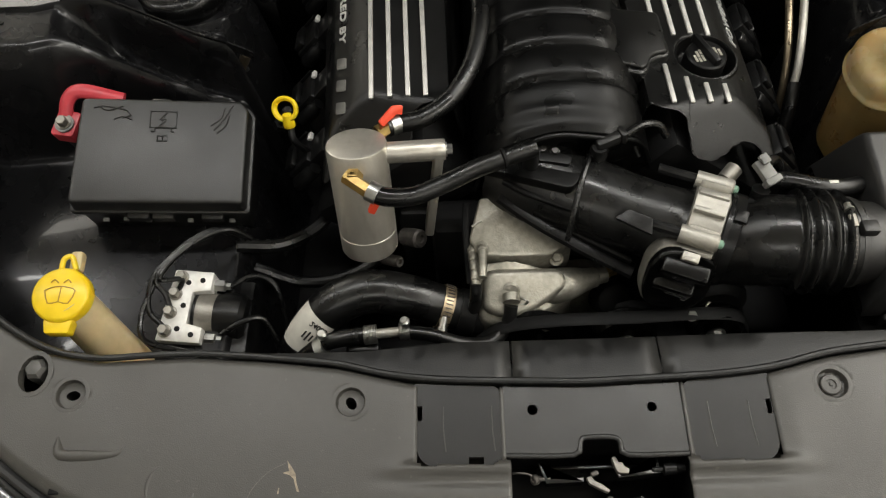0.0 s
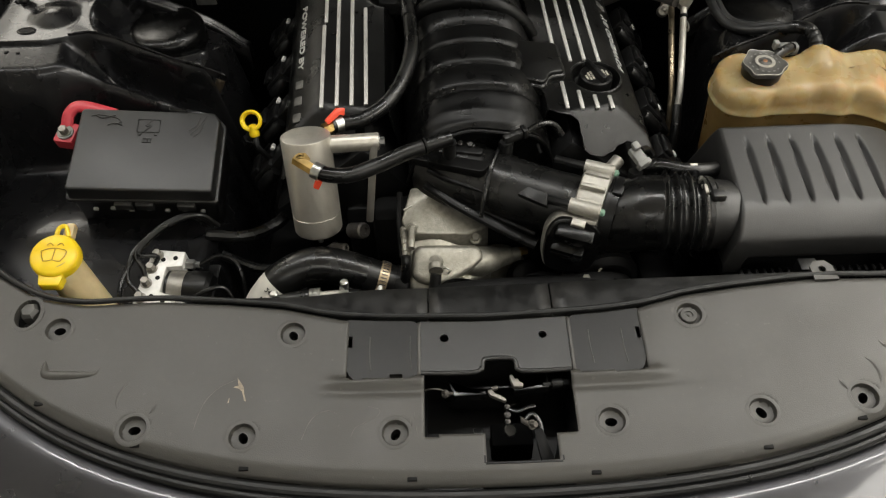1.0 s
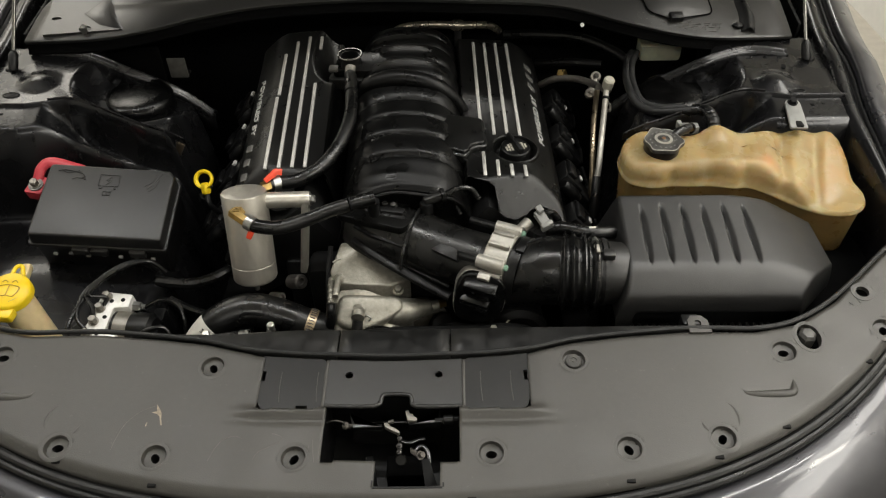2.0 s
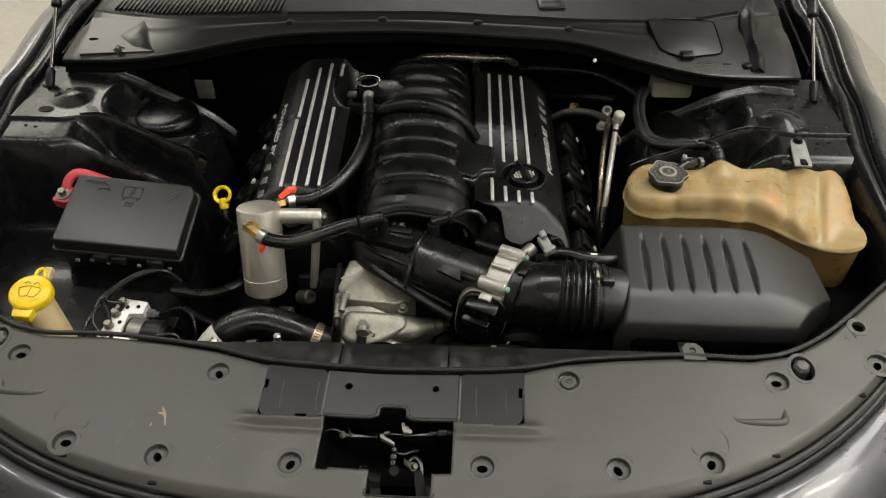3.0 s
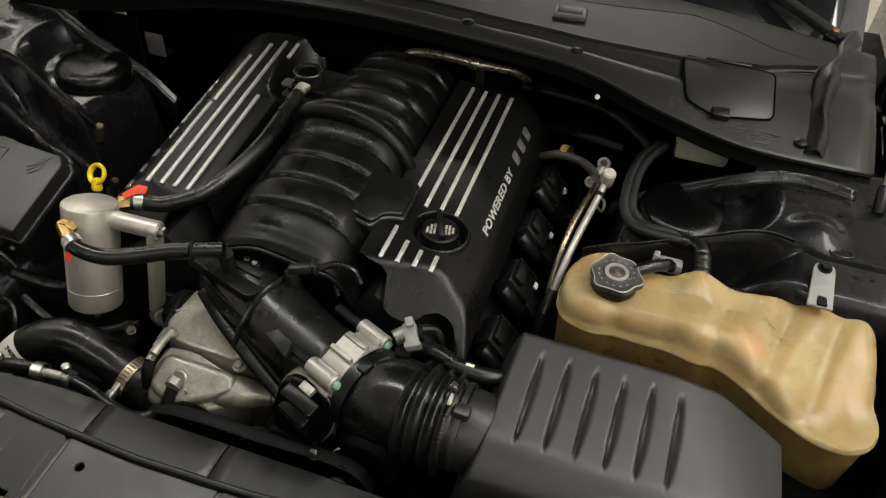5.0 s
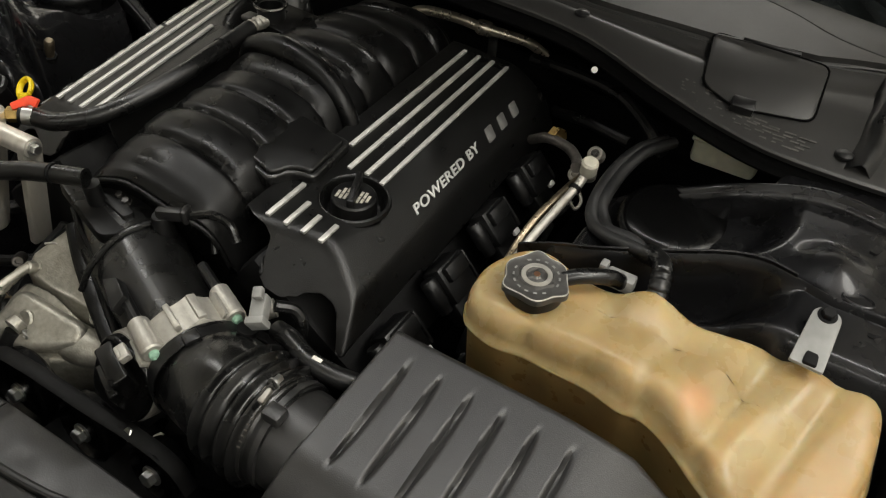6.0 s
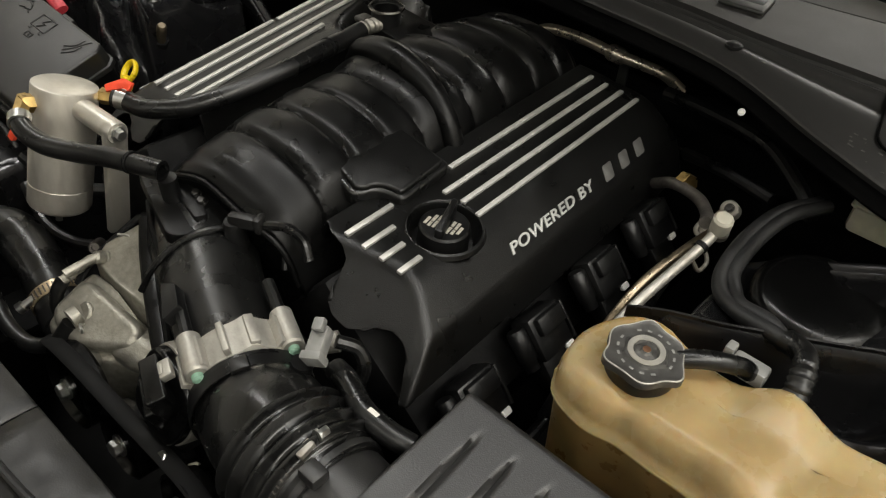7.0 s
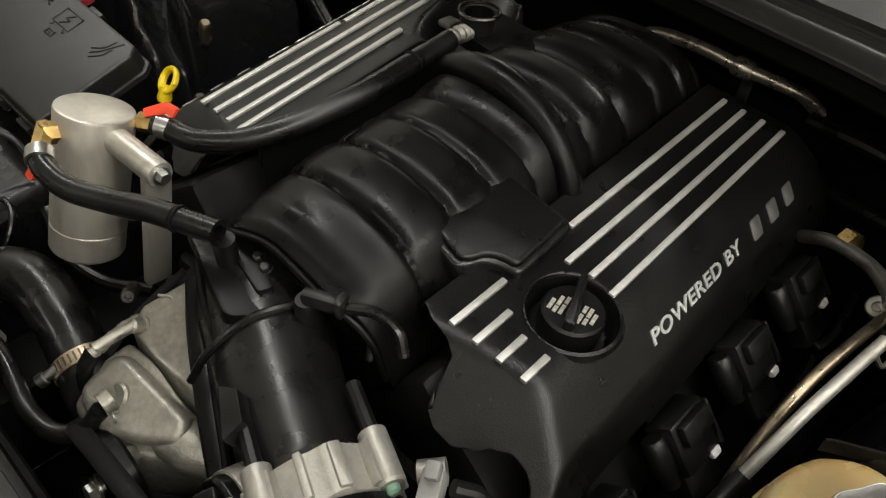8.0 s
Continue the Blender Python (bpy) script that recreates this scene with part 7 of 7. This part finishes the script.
part("rim", prism([V((p[0] * 1.035, p[1] * 1.04)) for p in out], F, -0.034, -0.026, 0.002), FUSE_PLASTIC, fuse)
part("base", prism([V((p[0] * 0.98, p[1] * 0.97)) for p in out], F, -0.120, -0.034, 0), BLACK_PLASTIC, fuse)


def relief(points, r=0.0011, per=4):
    return tube([F @ V((x, y, 0.0001)) for x, y in points], r, 6, per)


for pts in ([(-0.016, 0.030), (0.016, 0.030), (0.016, 0.052), (-0.016, 0.052), (-0.016, 0.030)], [(0.004, 0.050), (-0.004, 0.041), (0.004, 0.041), (-0.005, 0.032)],
            [(-0.010, 0.030), (-0.010, 0.025), (-0.014, 0.025)], [(0.010, 0.030), (0.010, 0.025), (0.014, 0.025)],
            [(-0.006, 0.012), (0.006, 0.012), (0.006, 0.019), (-0.006, 0.019), (-0.006, 0.012)], [(0.0, 0.012), (0.0, 0.019)],
            [(-0.085, 0.055), (-0.075, 0.058), (-0.060, 0.056), (-0.045, 0.052), (-0.040, 0.046), (-0.050, 0.042)], [(-0.080, 0.058), (-0.068, 0.052), (-0.050, 0.058)], [(-0.060, 0.040), (-0.050, 0.044), (-0.038, 0.040)],
            [(0.062, 0.028), (0.072, 0.040), (0.080, 0.055), (0.084, 0.062)], [(0.058, 0.034), (0.070, 0.044), (0.074, 0.058)], [(0.066, 0.024), (0.076, 0.034), (0.080, 0.048)]):
    part("symbol", relief(pts, per=1 if len(pts) > 4 else 3), LID_PLASTIC, fuse)
for x in (-0.03, 0.0, 0.06):
    part("latch", box((0.026, 0.008, 0.016), (x, -0.076, -0.036), F, 0.002), FUSE_PLASTIC, fuse)
part("rear_latch", box((0.024, 0.010, 0.014), (-0.01, 0.074, -0.026), F, 0.002), FUSE_PLASTIC, fuse)
for k in range(7):
    part("terminal_clip", box((0.007, 0.005, 0.005), (-0.075 + 0.026 * k, -0.075, -0.052 + 0.004 * (k % 2)), F, 0.001), GREY_CLIP, fuse)
term = thing("battery_terminal", (-0.635, 0.505, 0.80), "red plastic battery terminal cover with an exposed bolt", "terminal")
T = Matrix.Translation((-0.632, 0.512, 0.832)) @ pose(0, 0, 0, 16, 4, -6) @ Matrix.Scale(0.85, 4)
part("cover", prism(rounded([(-0.020, -0.022), (0.016, -0.024), (0.020, 0.018), (-0.016, 0.022)], 0.006), T, -0.020, 0.003, 0.003), RED, term)
part("arm", tube([T @ V((-0.004, 0.012, 0.0)), T @ V((0.000, 0.034, 0.012)), T @ V((0.020, 0.048, 0.016)), T @ V((0.080, 0.046, 0.002))], 0.010, 12, 6, flat=0.7), RED, term, "red arm")
part("washer", lathe([(0, 0.0125), (0.003, 0.0125)], T @ V((0.0, -0.004, 0.003)), T.to_3x3() @ V((0, 0, 1)), 18), GREY_CLIP, term)
part("bolt", hexbolt(T @ V((0.0, -0.004, 0.005)), T.to_3x3() @ V((0, 0, 1)), 0.0070, 0.012), CAST, term)
part("stand", box((0.03, 0.03, 0.05), (0, 0, -0.045), T, 0.004), BLACK_PLASTIC, term)

# ---- washer bottle ----
washer = thing("washer_bottle", (-0.53, 0.22, 0.66), "yellowed washer filler neck with a yellow flip cap", "washer bottle")
c = V((-0.560, 0.246, 0.836))
n = V((0.10, -0.22, 0.97)).normalized()
part("neck", tube([c - n * 0.004, V((-0.552, 0.240, 0.80)), V((-0.535, 0.226, 0.75)), V((-0.518, 0.214, 0.70)), V((-0.505, 0.206, 0.64))], lambda s: 0.0245 + 0.003 * s, 28, 7), BEIGE, washer)
m = Matrix.Translation(c) @ frame_of(n)
part("cap", lathe([(-0.010, 0.028), (-0.008, 0.0312), (0.003, 0.0312), (0.006, 0.030), (0.0080, 0.027), (0.0085, 0.001)], c, n, 48), YELLOW, washer, "yellow flip cap")
part("tab", prism(rounded([(-0.016, -0.027), (0.016, -0.027), (0.013, -0.043), (-0.013, -0.043)], 0.003), m, -0.012, 0.002, 0.002), YELLOW, washer)
part("hinge_loop", tube([m @ V((-0.006, 0.029, 0.0)), m @ V((-0.004, 0.042, 0.002)), m @ V((0.004, 0.045, 0.002)), m @ V((0.010, 0.030, 0.0))], 0.0030, 10, 6), YELLOW, washer)
part("hinge_post", box((0.014, 0.024, 0.014), (0.007, 0.042, -0.008), m, 0.004), BEIGE, washer)
for pts in ([(-0.018, 0.006), (-0.010, 0.010), (0.0, 0.0115), (0.010, 0.010), (0.018, 0.006), (0.012, -0.010), (0.0, -0.008), (-0.012, -0.010), (-0.018, 0.006)], [(0, -0.008), (0.001, 0.010)], [(-0.012, 0.016), (-0.008, 0.020), (-0.003, 0.016)], [(0.003, 0.016), (0.008, 0.020), (0.012, 0.016)]):
    part("symbol", tube([m @ V((x, y, 0.0086)) for x, y in [(0.9 * a, 0.9 * b - 0.002) for a, b in pts]], 0.0007, 6, 2), OCHRE, washer, "darker moulded washer symbol")

# ---- brake modulator ----
abs_unit = thing("brake_modulator", (-0.45, 0.28, 0.62), "bare metal brake modulator block with black pump motor", "brake modulator")
part("stand", box((0.10, 0.11, 0.09), (-0.44, 0.285, 0.66), bevel=0.006), BLACK_PLASTIC, abs_unit)
m = Matrix.Translation((-0.462, 0.287, 0.728)) @ pose(0, 0, 0, 12, 5, -4)
part("block", prism(rounded([(-0.030, -0.046), (0.024, -0.046), (0.024, -0.026), (0.004, -0.022), (0.004, 0.018), (0.026, 0.022), (0.026, 0.046), (-0.022, 0.046)], 0.002), m, -0.045, 0.012, 0.0015), RAW_BLOCK, abs_unit)
for k, (x, y) in enumerate(((-0.020, -0.034), (-0.018, -0.010), (-0.016, 0.014), (-0.012, 0.036))):
    part("union_nut", hexbolt(m @ V((x, y, 0.010)), m.to_3x3() @ V((0, 0, 1)), 0.0062, 0.014), CAST, abs_unit)
for x, y in ((0.014, 0.034), (0.012, -0.036), (-0.004, 0.0), (-0.003, 0.030), (-0.006, -0.030)):
    part("port", lathe([(-0.002, 0.0034), (0.0006, 0.0034)], m @ V((x, y, 0.0122)), m.to_3x3() @ V((0, 0, 1)), 14), DARK, abs_unit)
part("motor", lathe([(0, 0.028), (0.030, 0.028), (0.034, 0.030), (0.058, 0.030), (0.064, 0.024)], m @ V((0.006, -0.002, -0.018)), m.to_3x3() @ V((1, 0, 0)), 32), BLACK_PLASTIC, abs_unit, "black pump motor")
part("motor_band", lathe([(0.004, 0.0285), (0.026, 0.0285)], m @ V((0.006, -0.002, -0.018)), m.to_3x3() @ V((1, 0, 0)), 32), CAST, abs_unit)
for y, d in ((0.034, 1), (-0.036, -1)):
    part("side_nut", lathe([(0, 0.008), (0.012, 0.008), (0.014, 0.005), (0.02, 0.005)], m @ V((0.026, y, -0.004)), m.to_3x3() @ V((1, 0, 0)), 6), ZINC, abs_unit)
pipes = thing("brake_lines", (-0.45, 0.30, 0.66), "thin black brake lines curving round the modulator", "pipe")
part("line", tube([(-0.415, 0.318, 0.727), (-0.385, 0.330, 0.732), (-0.360, 0.322, 0.722), (-0.350, 0.295, 0.69), (-0.348, 0.26, 0.65)], 0.0036, 10, 8), RUBBER, pipes)
part("line", tube([(-0.416, 0.250, 0.727), (-0.390, 0.262, 0.735), (-0.368, 0.270, 0.728), (-0.355, 0.256, 0.70), (-0.34, 0.235, 0.66)], 0.0036, 10, 8), RUBBER, pipes)
for k in range(3):
    d = 0.008 * k
    part("line", tube([(-0.404 + d, 0.372, 0.755), (-0.425 + d, 0.368, 0.782), (-0.452 + d * 0.6, 0.352, 0.785), (-0.478 + d * 0.4, 0.330, 0.778), (-0.497 + d * 0.6, 0.305, 0.770), (-0.500 + d * 2.0, 0.272 + d * 2.6, 0.755), (-0.484 + d * 0.6, 0.255 + d * 3.0, 0.742)], 0.0034, 10, 8), RUBBER, pipes)
part("line", tube([(-0.497, 0.300, 0.765), (-0.507, 0.26, 0.755), (-0.497, 0.232, 0.748), (-0.45, 0.222, 0.738), (-0.40, 0.212, 0.72)], 0.0034, 10, 8), RUBBER, pipes)
for x, y in ((-0.573, 0.394), (-0.598, 0.369)):
    ob = thing("ground_bolt", (x, y, 0.66), "bare bolt with a broad washer on the inner wing", "bolt", "ground bolts")
    part("washer", lathe([(-0.01, 0.011), (0.0, 0.0135), (0.002, 0.0135)], (x, y, 0.690), (0.3, -0.5, 0.8), 20), BRASS, ob)
    part("head", hexbolt((x, y, 0.691), (0.3, -0.5, 0.8), 0.0075, 0.012), ZINC, ob)

# ---- dipstick ----
dip = thing("dipstick", (-0.345, 0.525, 0.70), "yellow plastic dipstick ring on a black stem", "dipstick")
c = V((-0.345, 0.524, 0.831))
nn = V((-0.22, -0.74, 0.63)).normalized()
m = Matrix.Translation(c) @ frame_of(nn)
ringpts = [m @ V((0.0155 * math.cos(a), 0.0138 * math.sin(a), 0)) for a in [2 * math.pi * k / 16 for k in range(17)]]
part("ring", tube(ringpts, 0.0032, 12, 3, flat=1.35), YELLOW, dip)
part("stem", lathe([(-0.012, 0.006), (0.002, 0.0085), (0.006, 0.0075)], m @ V((0.002, -0.018, -0.003)), m.to_3x3() @ V((0, -1, -0.4)), 12), YELLOW, dip)
part("tube", tube([m @ V((0.002, -0.024, -0.006)), V((-0.335, 0.50, 0.79)), V((-0.30, 0.52, 0.72)), V((-0.26, 0.55, 0.64))], 0.0050, 10, 8), BLACK_PLASTIC, dip)

# ---- bonnet latch ----
latch = thing("bonnet_latch", (0.01, 0.03, 0.705), "black bonnet latch with small pale zinc claws in its well", "latch")
part("left_bar", prism(rounded([(-0.0415, 0.045), (-0.004, 0.046), (-0.004, 0.0515), (-0.0385, 0.0505), (-0.0445, 0.068), (-0.0485, 0.067)], 0.0012, 3), Matrix.Translation((0, 0, 0.787)), -0.012, 0.0, 0.0012), LATCH_STEEL, latch, "black lacquered bar")
part("right_bar", prism(rounded([(0.030, 0.0495), (0.0725, 0.0535), (0.0705, 0.073), (0.0665, 0.0725), (0.0675, 0.0585), (0.030, 0.055)], 0.0012, 3), Matrix.Translation((0, 0, 0.787)), -0.012, 0.0, 0.0012), LATCH_STEEL, latch, "black lacquered bar")
part("left_bolt", lathe([(-0.006, 0.0030), (0.0, 0.0032), (0.0005, 0.0052), (0.0035, 0.0052), (0.0050, 0.0036), (0.0052, 0.0018), (0.0040, 0.0010)], (-0.0505, 0.050, 0.784), (-0.7, -0.3, 0.6), 16), GRIMY_CAST, latch, "dull zinc bolt")
part("left_pin", lathe([(0, 0.0020), (0.014, 0.0020)], (-0.0505, 0.050, 0.784), (0.98, 0, 0.1), 10), GRIMY_CAST, latch)
part("rod_end", lathe([(-0.010, 0.0028), (0.0, 0.0028), (0.001, 0.0062), (0.013, 0.0062), (0.014, 0.005), (0.022, 0.004)], (0.0745, 0.0575, 0.786), (1, 0.05, 0), 18), BLACK_PLASTIC, latch, "black rod end")
part("cable", tube([(-0.051, 0.052, 0.785), (-0.060, 0.055, 0.787), (-0.070, 0.056, 0.786), (-0.078, 0.057, 0.780)], 0.0011, 6, 5), GRIMY_CAST, latch, "thin release cable")
part("right_claw", prism(rounded([(-0.0045, 0.008), (-0.0015, 0.009), (0.0005, 0.004), (0.0035, 0.0045), (0.004, 0.0015), (0.008, -0.001), (0.007, -0.0045), (-0.001, -0.004), (-0.003, 0.001)], 0.0010, 3), Matrix.Translation((0.031, 0.0585, 0.789)) @ Matrix.Scale(1.3, 4), -0.004, 0.0015, 0.0007), CAST, latch, "pale zinc claw")
part("left_claw", prism(rounded([(-0.009, 0.004), (-0.005, 0.0055), (-0.002, 0.001), (0.004, -0.002), (0.010, -0.007), (0.008, -0.009), (0.001, -0.0055), (-0.007, -0.001)], 0.0010, 3), Matrix.Translation((0.0085, 0.0450, 0.789)) @ Matrix.Scale(1.15, 4), -0.004, 0.001, 0.0007), CAST, latch, "pale zinc claw")
part("tooth", box((0.008, 0.0045, 0.005), (0.0235, 0.0495, 0.786), pose(0, 0, 0, 0, 0, 18), 0.0014), GRIMY_CAST, latch)
for y, z, r in ((0.029, 0.786, 0.0034), (0.020, 0.783, 0.0042), (0.0125, 0.781, 0.0036)):
    part("rivet", lathe([(-0.010, r * 0.7), (-0.001, r * 0.7), (0.0, r), (0.0022, r * 0.9), (0.0032, r * 0.4)], (0.0195, y, z), (0, -0.3, 1), 14), BLACK_STEEL, latch, "dark rivet")
part("lower_disc", lathe([(-0.006, 0.0075), (0.0, 0.0078), (0.0015, 0.0062), (0.0012, 0.002)], (0.022, 0.004, 0.776), (0, -0.4, 1), 20), LATCH_STEEL, latch)
part("link", tube([(0.020, 0.028, 0.784), (0.032, 0.024, 0.785), (0.044, 0.028, 0.786), (0.052, 0.030, 0.785)], 0.0026, 8, 6, flat=0.6), LATCH_STEEL, latch)
part("link", tube([(0.038, 0.012, 0.782), (0.048, 0.020, 0.784), (0.056, 0.010, 0.782), (0.058, -0.010, 0.778)], 0.0030, 8, 6, flat=0.6), LATCH_STEEL, latch)
part("spring", tube([V((0.0345 + 0.0012 * k / 4, 0.0135 - 0.0009 * k / 4 + 0.0032 * math.cos(k * math.pi / 2), 0.784 + 0.0032 * math.sin(k * math.pi / 2))) for k in range(28)], 0.0009, 6, 2), GRIMY_CAST, latch, "small return spring")
part("lower_bolt", hexbolt((0.046, 0.006, 0.784), (0.5, -0.3, 0.7), 0.0042, 0.008), GRIMY_CAST, latch)
part("lever", prism(rounded([(-0.006, 0.03), (0.004, 0.03), (0.008, -0.016), (0.002, -0.026), (-0.008, -0.012)], 0.002), Matrix.Translation((0.060, -0.028, 0.778)) @ pose(0, 0, 0, 10, 0, 12), -0.002, 0.002, 0.0006), DARK, latch, "black release lever")
part("side_bracket", box((0.010, 0.012, 0.010), (-0.016, -0.002, 0.784), pose(0, 0, 0, 0, 0, 8), 0.001), LATCH_STEEL, latch)
part("back_plate", box((0.120, 0.004, 0.050), (0.012, 0.066, 0.745), bevel=0.001), LATCH_STEEL, latch)
part("post", box((0.05, 0.03, 0.040), (0.026, 0.016, 0.725), bevel=0.003), MATTE_BLACK, latch)

# dark looms between fuse box, engine and wing
loom = thing("wiring_loom", (-0.33, 0.45, 0.60), "black taped wiring loom beside the engine", "wiring")
for pts, r in (([(-0.42, 0.385, 0.72), (-0.36, 0.40, 0.70), (-0.31, 0.45, 0.69), (-0.30, 0.55, 0.68), (-0.31, 0.70, 0.70), (-0.33, 0.85, 0.72)], 0.010),
               ([(-0.40, 0.37, 0.69), (-0.34, 0.36, 0.665), (-0.28, 0.37, 0.66), (-0.22, 0.40, 0.67)], 0.008)):
    part("loom_branch", tube(pts, r, 10, 7), RUBBER, loom)
loom2 = thing("wiring_loom", (0.33, 0.90, 0.75), "black wiring loom along the firewall", "wiring")
for pts, r in (([(0.20, 1.0, 0.86), (0.28, 0.98, 0.87), (0.36, 0.95, 0.875), (0.42, 0.90, 0.87), (0.45, 0.87, 0.86)], 0.009), ([(0.25, 0.98, 0.80), (0.33, 0.93, 0.83), (0.40, 0.90, 0.84)], 0.008)):
    part("loom_branch", tube(pts, r, 10, 7), RUBBER, loom2)
